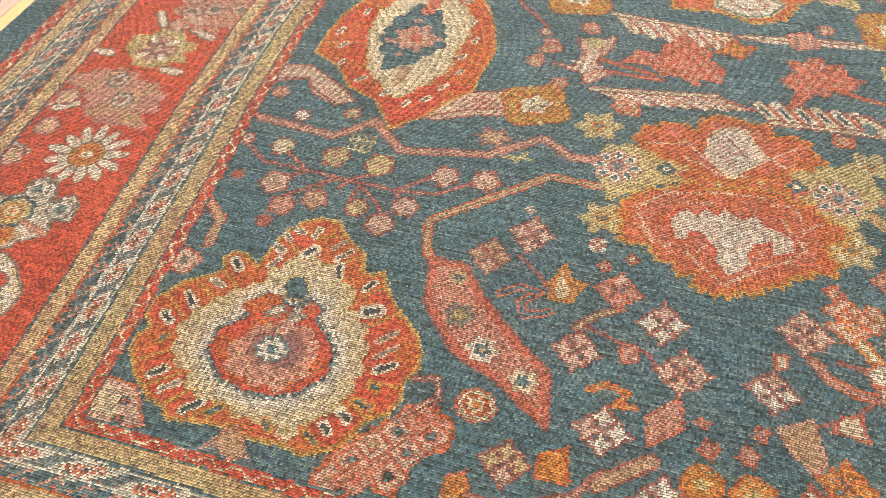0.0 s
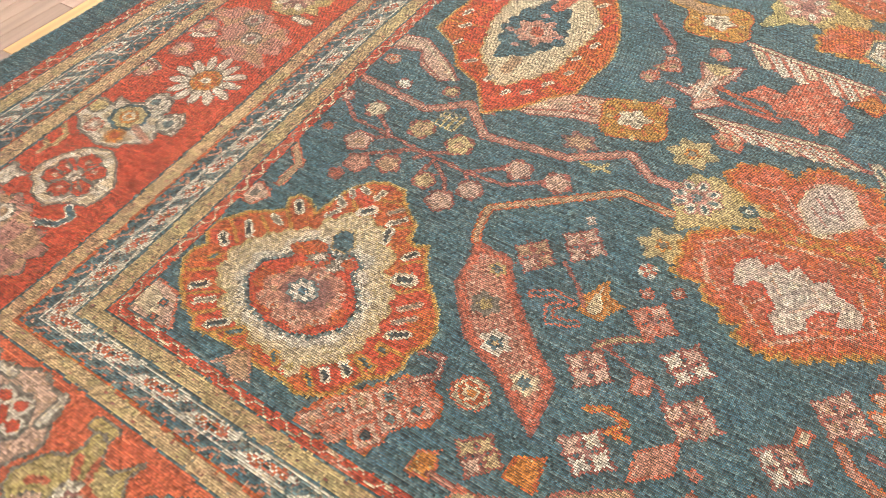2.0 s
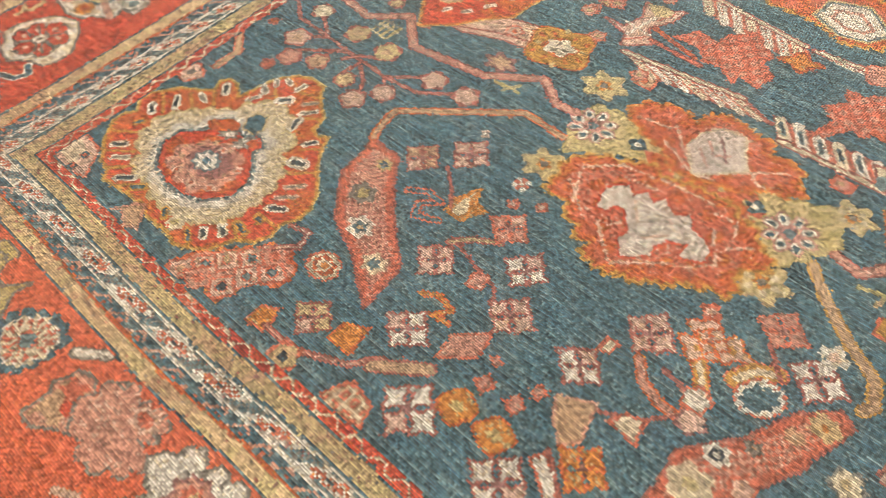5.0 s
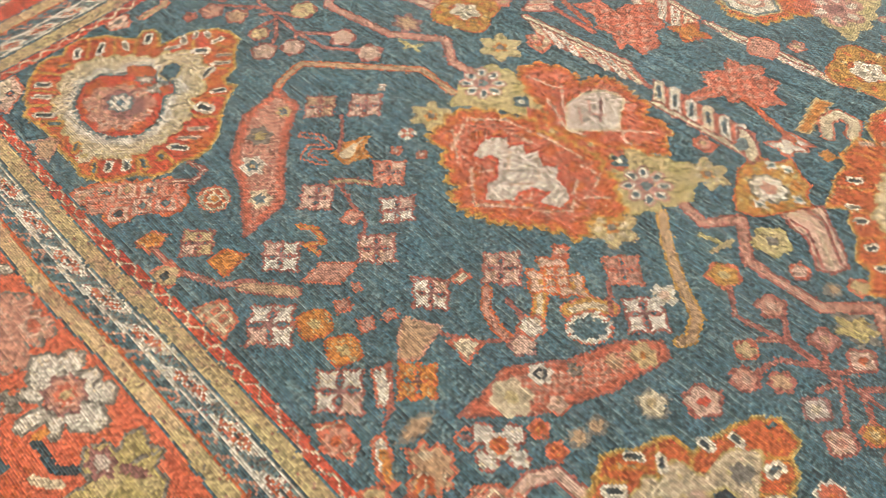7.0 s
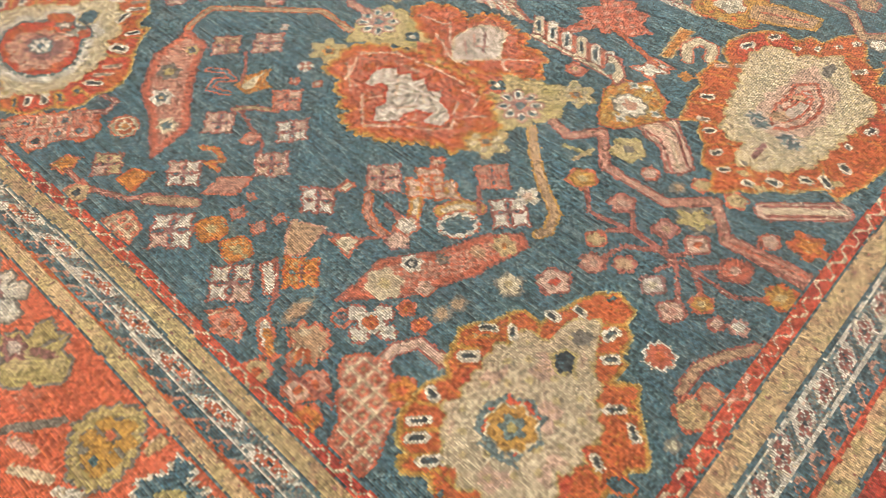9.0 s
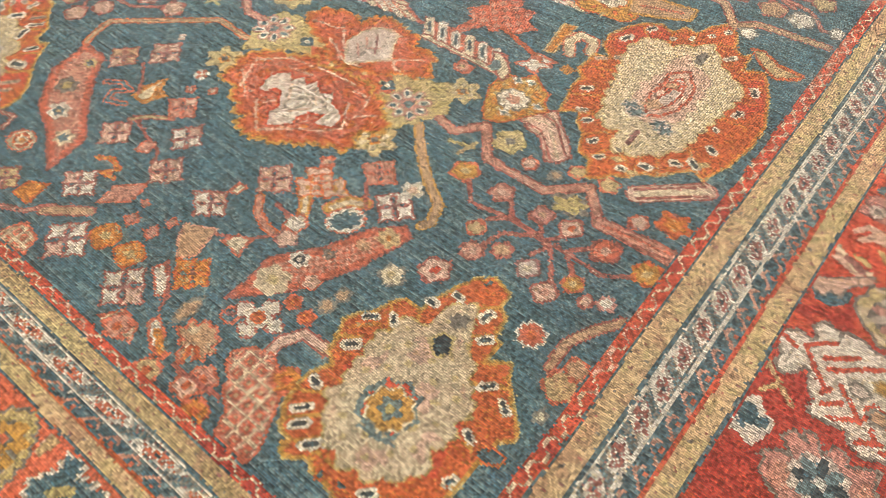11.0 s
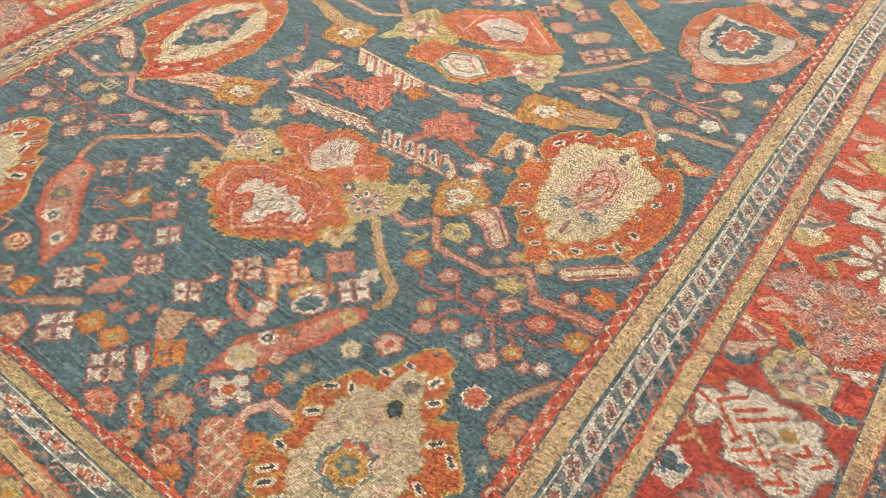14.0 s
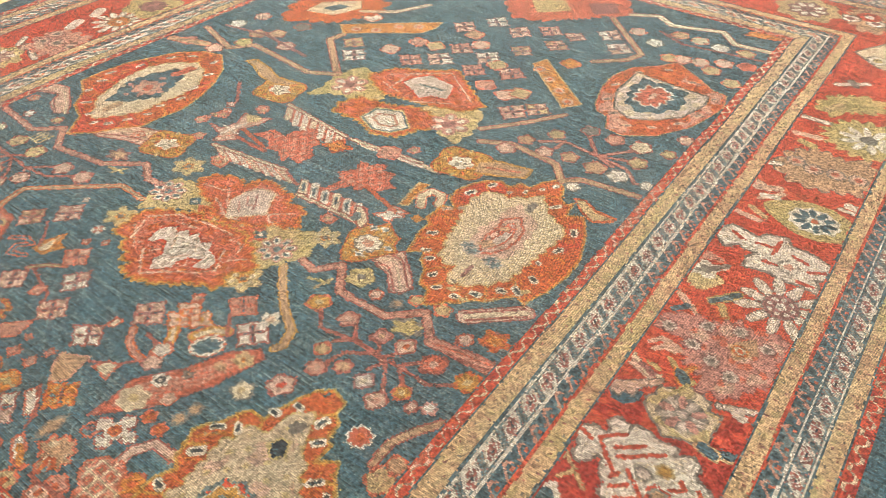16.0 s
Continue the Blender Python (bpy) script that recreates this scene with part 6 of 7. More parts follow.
begin("yellow_border_flower", "olive-yellow border flower with a red wheel")
shape = [(-0.597, 1.200), (-0.601, 1.275), (-0.545, 1.287), (-0.526, 1.327), (-0.453, 1.330), (-0.413, 1.275), (-0.367, 1.269), (-0.360, 1.233), (-0.390, 1.215), (-0.357, 1.171), (-0.401, 1.161), (-0.420, 1.139), (-0.466, 1.117), (-0.523, 1.125), (-0.554, 1.166)]
patch(shape, OLIVE, 0.0)
mottled(shape, 0.006, STRAW, 40, 0.0)
wheel = [(-0.545, 1.196), (-0.538, 1.247), (-0.500, 1.281), (-0.454, 1.275), (-0.425, 1.231), (-0.426, 1.186), (-0.479, 1.156), (-0.526, 1.166)]
patch(wheel, MAUVE, 0.0)
c0 = (-0.485, 1.218)
for k in range(8):
    blob((c0[0] + 0.050 * math.cos(k * 0.785), c0[1] + 0.058 * math.sin(k * 0.785)), 0.024, 0.012, WHITE if k % 2 else PINK, k * 45)
blob(c0, 0.018, 0.018, PINK)
begin("border_palmette", "tan and pink border palmette with ringed flowers")
pal = [(-0.704, 1.012), (-0.652, 1.061), (-0.553, 1.095), (-0.498, 1.090), (-0.451, 1.058), (-0.399, 1.055), (-0.344, 1.013), (-0.336, 0.946), (-0.372, 0.924), (-0.329, 0.871), (-0.402, 0.869), (-0.466, 0.864), (-0.548, 0.897), (-0.558, 0.948), (-0.613, 0.990)]
patch(pal, DUSTY, 0.004, 14, 0.008)
mottled(pal, 0.004, TAN, 38, -0.1)
mottled(pal, 0.010, SALMON, 60, 0.5)
eyelets([(-0.523, 1.047), (-0.460, 0.967)], 0.034, BLUSH, GREY, MAUVE)
for pts in ([(-0.638, 0.892), (-0.589, 0.921)], [(-0.727, 1.174), (-0.627, 1.165)], [(-0.411, 1.124), (-0.360, 1.121)], [(-0.418, 1.337), (-0.340, 1.306)], [(-0.692, 0.727), (-0.608, 0.703)], [(-0.580, 1.402), (-0.536, 1.344)]):
    begin("sprig")
    line(pts, 0.036, GREY)
    line(pts, 0.024, WHITE)
for q in [(-0.613, 0.815), (-0.635, 0.946), (-0.638, 0.680), (-0.480, 1.357)]:
    bud(q, 0.040, PINK, MAUVE, STRAW)
begin("border_palmette", "mauve-pink border palmette with small eyes")
pal = [(-0.474, 1.358), (-0.545, 1.459), (-0.494, 1.578), (-0.312, 1.597), (-0.237, 1.500), (-0.269, 1.403), (-0.352, 1.340)]
patch(pal, SALMON, 0.0, 12, 0.02)
eyelets([(-0.477, 1.432), (-0.407, 1.462), (-0.316, 1.478), (-0.497, 1.519)], 0.040, PINK, MAUVE, GREY)
petal_flower((-0.376, 1.793), 0.130, 12, WHITE, GREY, ORANGE, RUST)
begin("yellow_border_flower", "olive-yellow border flower with a red wheel")
blob((-0.404, 2.020), 0.150, 0.140, OLIVE, 0, 6, 0.1)
blob((-0.404, 2.020), 0.070, 0.070, MAUVE, 0, 8, 0.1)
for pts in ([(-0.512, 1.605), (-0.537, 1.669)], [(-0.219, 1.231), (-0.229, 1.292)], [(-0.542, 1.770), (-0.573, 1.818)]):
    begin("sprig")
    line(pts, 0.06, WHITE)

# ---- near side ----
begin("cream_border_flower", "cream ringed border flower with red cells")
c0 = (0.006, -0.295)
blob(c0, 0.135, 0.120, GREY, 0, 8, 0.05)
blob(c0, 0.125, 0.110, PINK, 0, 8, 0.05)
blob(c0, 0.080, 0.070, GREY, 0, 6, 0.05)
for k in range(6):
    q = (c0[0] + 0.050 * math.cos(k * 1.047), c0[1] + 0.044 * math.sin(k * 1.047))
    blob(q, 0.026, 0.022, WHITE)
    blob(q, 0.016, 0.013, RED)
blob(c0, 0.024, 0.022, RED, 0, 4, 0.2)
begin("olive_leaf_flower", "olive-yellow leafy border flower with pink eyes")
leafy = [(0.150, -0.382), (0.139, -0.352), (0.154, -0.326), (0.170, -0.294), (0.208, -0.276), (0.215, -0.250), (0.211, -0.213), (0.214, -0.192), (0.250, -0.217), (0.270, -0.251), (0.308, -0.257), (0.348, -0.210), (0.339, -0.249), (0.355, -0.271), (0.381, -0.304), (0.374, -0.332), (0.374, -0.366), (0.359, -0.382), (0.317, -0.377), (0.281, -0.400), (0.275, -0.421), (0.244, -0.429)]
patch(leafy, GREY, 0.005)
patch(leafy, OLIVE, -0.002)
mottled(leafy, 0.008, STRAW, 55, 0.1)
for pts in ([(0.226, -0.265), (0.254, -0.299)], [(0.266, -0.254), (0.283, -0.298)], [(0.182, -0.350), (0.212, -0.333)], [(0.314, -0.367), (0.341, -0.384)], [(0.332, -0.323), (0.338, -0.308)]):
    line(pts, 0.016, CORAL)
for q, r in (((0.280, -0.334), 0.036), ((0.224, -0.386), 0.030)):
    blob(q, r * 1.15, r, GREY)
    blob(q, r, r * 0.86, WHITE if r > 0.033 else PINK, 0, 8, 0.18)
    blob(q, r * 0.5, r * 0.45, MAUVE, 0, 5, 0.2)
    blob(q, r * 0.2, r * 0.2, CREAM)
begin("oval_border_flower", "oval red and cream striped flower in a blue rim")
shape = [(0.417, -0.349), (0.393, -0.315), (0.387, -0.289), (0.403, -0.256), (0.458, -0.220), (0.500, -0.214), (0.539, -0.232), (0.545, -0.275), (0.535, -0.321), (0.520, -0.349), (0.479, -0.373), (0.453, -0.354)]
patch(shape, BLUE, 0.004, 14, 0.005)
shape = [(0.430, -0.335), (0.406, -0.305), (0.412, -0.271), (0.451, -0.234), (0.498, -0.229), (0.531, -0.245), (0.536, -0.281), (0.521, -0.324), (0.485, -0.354), (0.455, -0.346)]
patch(shape, WHITE, 0.0)
patch(shape, CORAL, -0.007)
oc = (0.475, -0.289)
for k in range(14):
    t = k * 0.4488
    for q, size in ((0.036, 0.013), (0.058, 0.011)):
        blob((oc[0] + q * math.cos(t), oc[1] + 0.92 * q * math.sin(t)), size, 0.0058, CREAM, math.degrees(t) + 18)
mottled(shape, 0.012, TAN, 240, 0.75)
blob(oc, 0.019, 0.017, SLATE, 0, 4, 0.1)
begin("tendril")
line([(0.374, -0.399), (0.401, -0.423), (0.424, -0.451), (0.430, -0.479)], 0.028, AMBER)
begin("tendril")
line([(0.364, -0.480), (0.401, -0.473)], 0.030, SALMON)
begin("border_palmette", "two-lobed tan and salmon border palmette")
pal = [(0.615, -0.379), (0.620, -0.337), (0.621, -0.319), (0.604, -0.301), (0.622, -0.272), (0.618, -0.256), (0.642, -0.247), (0.665, -0.243), (0.688, -0.261), (0.699, -0.281), (0.707, -0.252), (0.694, -0.228), (0.711, -0.206), (0.742, -0.195), (0.770, -0.210), (0.770, -0.238), (0.781, -0.267), (0.715, -0.342), (0.650, -0.384)]
patch(pal, GREY, 0.006)
patch(pal, SALMON, -0.001)
mottled(pal, 0.006, TAN, 60, -0.2)
blob((0.656, -0.285), 0.034, 0.024, CORAL, 0, 5, 0.25)
blob((0.733, -0.231), 0.032, 0.022, GOLD, 0, 5, 0.2)
blob((0.678, -0.315), 0.016, 0.014, RED)
for pts in ([(0.578, -0.235), (0.636, -0.191)], [(0.500, -0.446), (0.530, -0.409)], [(0.099, -0.262), (0.093, -0.199)], [(-0.131, -0.220), (-0.052, -0.214)], [(-0.207, -0.204), (-0.127, -0.199)]):
    begin("sprig")
    line(pts, 0.030, GREY)
    line(pts, 0.018, WHITE)
begin("border_palmette", "salmon border palmette with a red eye")
pal = [(0.687, -0.314), (0.691, -0.239), (0.736, -0.195), (0.786, -0.207), (0.836, -0.187), (0.866, -0.216), (0.838, -0.253), (0.895, -0.263), (0.880, -0.306), (0.802, -0.355)]
patch(pal, GREY, 0.006, 12, 0.010)
patch(pal, SALMON, 0.0, 12, 0.010)
blob((0.812, -0.221), 0.034, 0.024, PINK, 0, 6, 0.2)
blob((0.812, -0.221), 0.020, 0.014, CORAL)
begin("white_border_flower", "white flower of eight broad petals with a pink heart")
wc = (1.011, -0.252)
for grow, col in ((0.010, GREY), (0.003, WHITE)):
    for shape in ([(0.926, -0.291), (0.890, -0.261), (0.902, -0.234), (0.936, -0.223), (0.961, -0.232), (0.975, -0.275), (0.955, -0.294)], [(0.929, -0.215), (0.927, -0.198), (0.953, -0.181), (0.977, -0.197), (0.980, -0.217), (0.954, -0.223)], [(0.993, -0.204), (1.006, -0.180), (1.024, -0.180), (1.029, -0.211)], [(1.027, -0.213), (1.057, -0.173), (1.075, -0.176), (1.092, -0.191), (1.055, -0.223)], [(1.059, -0.281), (1.050, -0.246), (1.077, -0.216), (1.125, -0.223), (1.122, -0.249), (1.088, -0.279)], [(1.038, -0.298), (1.054, -0.285), (1.084, -0.309), (1.072, -0.314)], [(1.006, -0.356), (0.999, -0.336), (1.009, -0.300), (1.030, -0.299), (1.025, -0.354)], [(0.941, -0.319), (0.951, -0.295), (0.979, -0.284), (0.986, -0.298), (0.955, -0.319)]):
        patch(shape, col, grow)
blob(wc, 0.050, 0.042, MAUVE, 0, 8, 0.12)
blob(wc, 0.041, 0.034, SALMON, 0, 8, 0.16)
blob(wc, 0.025, 0.021, CORAL, 0, 8, 0.2)
blob(wc, 0.012, 0.011, GOLD)
begin("olive_leaf_flower", "olive-yellow leafy border flower with a mauve eye")
leafy = [(1.178, -0.308), (1.146, -0.283), (1.162, -0.248), (1.197, -0.239), (1.177, -0.211), (1.188, -0.180), (1.227, -0.194), (1.256, -0.178), (1.271, -0.213), (1.309, -0.207), (1.342, -0.248), (1.276, -0.326), (1.205, -0.356), (1.209, -0.323), (1.211, -0.303)]
patch(leafy, GREY, 0.006)
patch(leafy, OLIVE, -0.001)
mottled(leafy, 0.008, STRAW, 55, 0.1)
line([(1.234, -0.259), (1.235, -0.217), (1.251, -0.190)], 0.008, GREY)
blob((1.192, -0.275), 0.034, 0.026, MAUVE, 0, 6, 0.2)
blob((1.192, -0.275), 0.020, 0.014, BLUSH, 0, 6, 0.2)
blob((1.321, -0.316), 0.034, 0.026, CORAL, 0, 5, 0.2)
begin("tendril")
line([(1.059, -0.343), (1.095, -0.343), (1.138, -0.347), (1.174, -0.315)], 0.018, NAVY)
line([(1.052, -0.337), (1.056, -0.320)], 0.018, ORANGE)
begin("golden_border_flower", "golden disc flower in an olive scalloped rim")
shape = [(1.488, -0.327), (1.443, -0.288), (1.445, -0.242), (1.477, -0.196), (1.524, -0.171), (1.567, -0.208), (1.592, -0.251), (1.602, -0.303), (1.578, -0.338), (1.532, -0.349)]
patch(shape, GREY, 0.006, 18, 0.004)
patch(shape, OLIVE, -0.001, 18, 0.005)
patch(shape, STRAW, -0.010)
patch(shape, OLIVE, -0.015)
disc = [(1.497, -0.310), (1.469, -0.281), (1.473, -0.239), (1.496, -0.209), (1.532, -0.203), (1.560, -0.229), (1.580, -0.268), (1.573, -0.304), (1.540, -0.324)]
patch(disc, GREY, 0.0)
for q in [(1.490, -0.278), (1.490, -0.237), (1.523, -0.218), (1.553, -0.235), (1.524, -0.271), (1.526, -0.300), (1.560, -0.276), (1.554, -0.303)]:
    blob(q, 0.022, 0.016, AMBER, 40, 4, 0.15)
blob((1.515, -0.247), 0.013, 0.010, CORAL)
blob((1.535, -0.301), 0.011, 0.008, BLUE)
begin("sprig")
line([(1.598, -0.215), (1.591, -0.189), (1.597, -0.175)], 0.020, PINK)
line([(1.598, -0.202), (1.602, -0.183)], 0.009, AMBER)
begin("blue_leaf", "teal leaf with a white serrated rim")
leafy = [(1.659, -0.285), (1.640, -0.259), (1.671, -0.216), (1.655, -0.186), (1.693, -0.173), (1.708, -0.204), (1.774, -0.187), (1.761, -0.255), (1.715, -0.297)]
patch(leafy, WHITE, 0.010, 20, 0.006)
patch(leafy, BLUE, 0.0, 20, 0.006)
line([(1.690, -0.249), (1.718, -0.224)], 0.022, OLIVE)
for pts, col in (([(0.921, -0.345), (0.971, -0.339)], GREY), ([(1.600, -0.213), (1.601, -0.181)], GOLD), ([(1.378, -0.385), (1.432, -0.367)], PINK), ([(1.431, -0.414), (1.507, -0.374)], CREAM), ([(1.535, -0.378), (1.576, -0.354)], WHITE), ([(1.348, -0.381), (1.416, -0.295)], GREY)):
    begin("tendril")
    line(pts, 0.022, col)

# ---- right side ----
begin("bird_palmette", "large cream stepped palmette with red lines")
shape = [(2.652, 0.970), (2.656, 0.997), (2.683, 1.023), (2.718, 1.017), (2.727, 1.037), (2.710, 1.056), (2.719, 1.080), (2.755, 1.075), (2.765, 1.042), (2.772, 1.085), (2.806, 1.087), (2.839, 1.074), (2.882, 1.086), (2.880, 1.048), (2.926, 1.084), (2.951, 1.059), (2.941, 1.036), (2.970, 1.022), (2.997, 1.011), (3.009, 0.992), (3.005, 0.953), (2.978, 0.929), (2.977, 0.889), (2.960, 0.868), (2.994, 0.864), (3.018, 0.851), (2.999, 0.843), (2.959, 0.850), (2.931, 0.845), (2.903, 0.831), (2.873, 0.841), (2.860, 0.865), (2.832, 0.861), (2.800, 0.853), (2.780, 0.852), (2.774, 0.886), (2.757, 0.902), (2.742, 0.947), (2.728, 0.954), (2.718, 0.929), (2.693, 0.906), (2.673, 0.919), (2.681, 0.949)]
patch(shape, GREY, 0.008)
patch(shape, WHITE, 0.0005)
for pts in ([(2.665, 0.992), (2.693, 0.982)], [(2.709, 0.998), (2.760, 1.047)], [(2.711, 0.996), (2.747, 0.958), (2.786, 0.921)], [(2.757, 0.995), (2.813, 1.041)], [(2.772, 0.972), (2.866, 1.048)], [(2.778, 0.908), (2.793, 0.931)], [(2.806, 0.953), (2.848, 0.919), (2.870, 0.897)], [(2.816, 0.866), (2.869, 0.900)], [(2.791, 0.887), (2.825, 0.915)], [(2.880, 0.905), (2.873, 0.939), (2.890, 0.952), (2.918, 0.946), (2.920, 0.919)], [(2.898, 0.895), (2.913, 0.873)],
            [(2.882, 0.850), (2.926, 0.877)], [(2.931, 0.857), (2.951, 0.877), (2.935, 0.900)], [(2.920, 0.965), (2.944, 0.984), (2.928, 1.000)], [(2.959, 0.953), (2.991, 0.985), (2.973, 0.999)]):
    line(pts, 0.0115, RED)
for q, a, b in (((2.885, 1.003), GOLD, AMBER), ((2.844, 0.967), GREY, BLUSH), ((2.900, 0.928), GREY, TAN)):
    blob(q, 0.026, 0.020, a, 0, 6, 0.1)
    blob(q, 0.018, 0.013, b, 0, 6, 0.1)
begin("yellow_octagon_flower", "yellow stepped octagon flower with a pinkish wheel")
shape = [(2.759, 1.162), (2.752, 1.189), (2.769, 1.213), (2.766, 1.239), (2.803, 1.261), (2.816, 1.250), (2.823, 1.286), (2.863, 1.297), (2.880, 1.278), (2.900, 1.273), (2.904, 1.244), (2.937, 1.247), (2.941, 1.210), (2.936, 1.185), (2.942, 1.150), (2.909, 1.124), (2.877, 1.119), (2.835, 1.098), (2.812, 1.120), (2.793, 1.133)]
patch(shape, GREY, 0.004)
patch(shape, STRAW, -0.003)
mottled(shape, 0.004, CREAM, 65, 0.1)
wheel = [(2.791, 1.162), (2.790, 1.199), (2.817, 1.241), (2.857, 1.252), (2.893, 1.236), (2.913, 1.208), (2.904, 1.160), (2.874, 1.143), (2.835, 1.136), (2.814, 1.151)]
patch(wheel, GREY, 0.003)
c0 = (2.852, 1.191)
for k in range(10):
    t = k * 0.628
    blob((c0[0] + 0.044 * math.cos(t), c0[1] + 0.038 * math.sin(t)), 0.022, 0.0115, DUSTY if k % 2 else BLUSH, math.degrees(t))
blob(c0, 0.014, 0.012, BLUSH)
begin("border_palmette", "broad salmon-pink palmette with many small flowers")
pal = [(2.651, 1.457), (2.684, 1.525), (2.750, 1.560), (2.783, 1.541), (2.860, 1.613), (2.902, 1.587), (2.989, 1.624), (3.018, 1.579), (2.996, 1.498), (3.033, 1.451), (2.971, 1.381), (2.932, 1.317), (2.854, 1.295), (2.838, 1.356), (2.791, 1.371), (2.752, 1.448)]
patch(pal, MAUVE, 0.005, 22, 0.010)
patch(pal, DUSTY, 0.0, 22, 0.010)
mottled(pal, 0.01, PINK, 48, 0.35)
mottled(pal, 0.01, CORAL, 71, 0.72)
patch([(2.865, 1.505), (2.923, 1.575), (2.951, 1.516), (2.900, 1.452)], TAN)
eyelets([(2.698, 1.472), (2.790, 1.538), (2.877, 1.574), (2.780, 1.442), (2.849, 1.414), (2.913, 1.392), (2.963, 1.551)], 0.026, BLUSH, MAUVE, GREY)
for q in [(2.818, 1.366), (2.837, 1.512), (2.932, 1.451), (2.929, 1.607)]:
    blob(q, 0.022, 0.012, CORAL, 30)
blob((2.902, 1.501), 0.026, 0.022, ORANGE)
eyelets([(2.902, 1.501)], 0.020, CREAM, RUST)
begin("tendril")
patch([(2.654, 1.166), (2.681, 1.132), (2.711, 1.132), (2.741, 1.165), (2.737, 1.196), (2.702, 1.160)], BLUE, 0.003)
patch([(2.641, 1.187), (2.679, 1.199), (2.763, 1.272), (2.771, 1.254), (2.723, 1.203), (2.723, 1.166), (2.696, 1.173), (2.689, 1.148), (2.663, 1.160)], GREY, 0.004)
patch([(2.641, 1.187), (2.679, 1.199), (2.763, 1.272), (2.771, 1.254), (2.723, 1.203), (2.723, 1.166), (2.696, 1.173), (2.689, 1.148), (2.663, 1.160)], PINK, -0.001)
begin("border_palmette", "pink border palmette with a blue wheel flower")
pal = [(2.748, 0.677), (2.750, 0.704), (2.737, 0.713), (2.768, 0.735), (2.795, 0.739), (2.757, 0.769), (2.771, 0.792), (2.808, 0.783), (2.789, 0.806), (2.808, 0.811), (2.838, 0.774), (2.853, 0.812), (2.882, 0.808), (2.885, 0.786), (2.944, 0.818), (2.945, 0.777), (2.967, 0.760), (2.936, 0.708), (2.832, 0.630), (2.786, 0.655)]
patch(pal, GREY, 0.006)
patch(pal, DUSTY, -0.001)
mottled(pal, 0.006, SALMON, 58, 0.1)
c0 = (2.857, 0.724)
blob(c0, 0.066, 0.056, BLUSH, 0, 8, 0.10)
for k in range(8):
    t = k * 0.785 + 0.2
    blob((c0[0] + 0.036 * math.cos(t), c0[1] + 0.031 * math.sin(t)), 0.021, 0.012, SLATE if k % 2 else NAVY, math.degrees(t))
blob(c0, 0.010, 0.010, WHITE)
begin("grey_leaf", "white stepped leaf with a teal heart")
patch([(2.646, 0.714), (2.645, 0.759), (2.654, 0.795), (2.678, 0.823), (2.708, 0.791), (2.733, 0.785), (2.729, 0.745), (2.714, 0.706), (2.681, 0.717)], WHITE, 0.0)
patch([(2.657, 0.758), (2.662, 0.794), (2.687, 0.793), (2.696, 0.775), (2.725, 0.778), (2.719, 0.758), (2.688, 0.747), (2.680, 0.730)], BLUE, 0.0)
begin("tendril")
line([(2.658, 0.908), (2.711, 0.866), (2.742, 0.842)], 0.014, GOLD)
line([(2.674, 0.836), (2.702, 0.877)], 0.012, STRAW)
begin("white_palmette", "white stepped palmette with red dashes")
shape = [(2.645, 1.995), (2.687, 2.054), (2.749, 2.043), (2.782, 2.031), (2.798, 2.069), (2.854, 2.085), (2.883, 2.048), (2.953, 2.047), (3.025, 2.016), (3.030, 1.954), (2.984, 1.933), (3.021, 1.871), (2.963, 1.885), (2.903, 1.873), (2.855, 1.889), (2.785, 1.870), (2.780, 1.918), (2.808, 1.957), (2.760, 1.956), (2.735, 1.973), (2.699, 1.932)]
patch(shape, GREY, 0.010)
patch(shape, WHITE, 0.0)
for pts in ([(2.699, 2.021), (2.741, 2.000)], [(2.780, 2.007), (2.838, 2.015)], [(2.847, 2.058), (2.841, 1.981)], [(2.825, 1.928), (2.867, 1.932)], [(2.900, 2.004), (2.950, 1.993)], [(2.960, 1.955), (3.006, 1.982)], [(2.942, 1.895), (2.994, 1.895)]):
    line(pts, 0.014, RED)
eyelets([(2.903, 1.945)], 0.034, WHITE, GREY, SALMON)
petal_flower((2.938, 1.750), 0.128, 11, WHITE, GREY, MAUVE, WHITE, 0.21)
begin("yellow_oval_flower", "olive-gold oval flower with a blue wheel")
c0 = (2.904, 2.241)
blob(c0, 0.165, 0.105, OLIVE, 0, 4, 0.06)
blob(c0, 0.086, 0.074, WHITE, 0, 10, 0.05)
for k in range(10):
    blob((c0[0] + 0.052 * math.cos(k * 0.628), c0[1] + 0.045 * math.sin(k * 0.628)), 0.024, 0.012, BLUE, k * 36)
blob(c0, 0.014, 0.014, RUST)
begin("small_grey_flower")
blob((2.692, 1.732), 0.066, 0.050, STRAW, 20, 4, 0.1)
blob((2.691, 1.782), 0.060, 0.036, WHITE, 40, 4, 0.3)
blob((2.691, 1.782), 0.030, 0.018, GREY, 40, 4, 0.3)
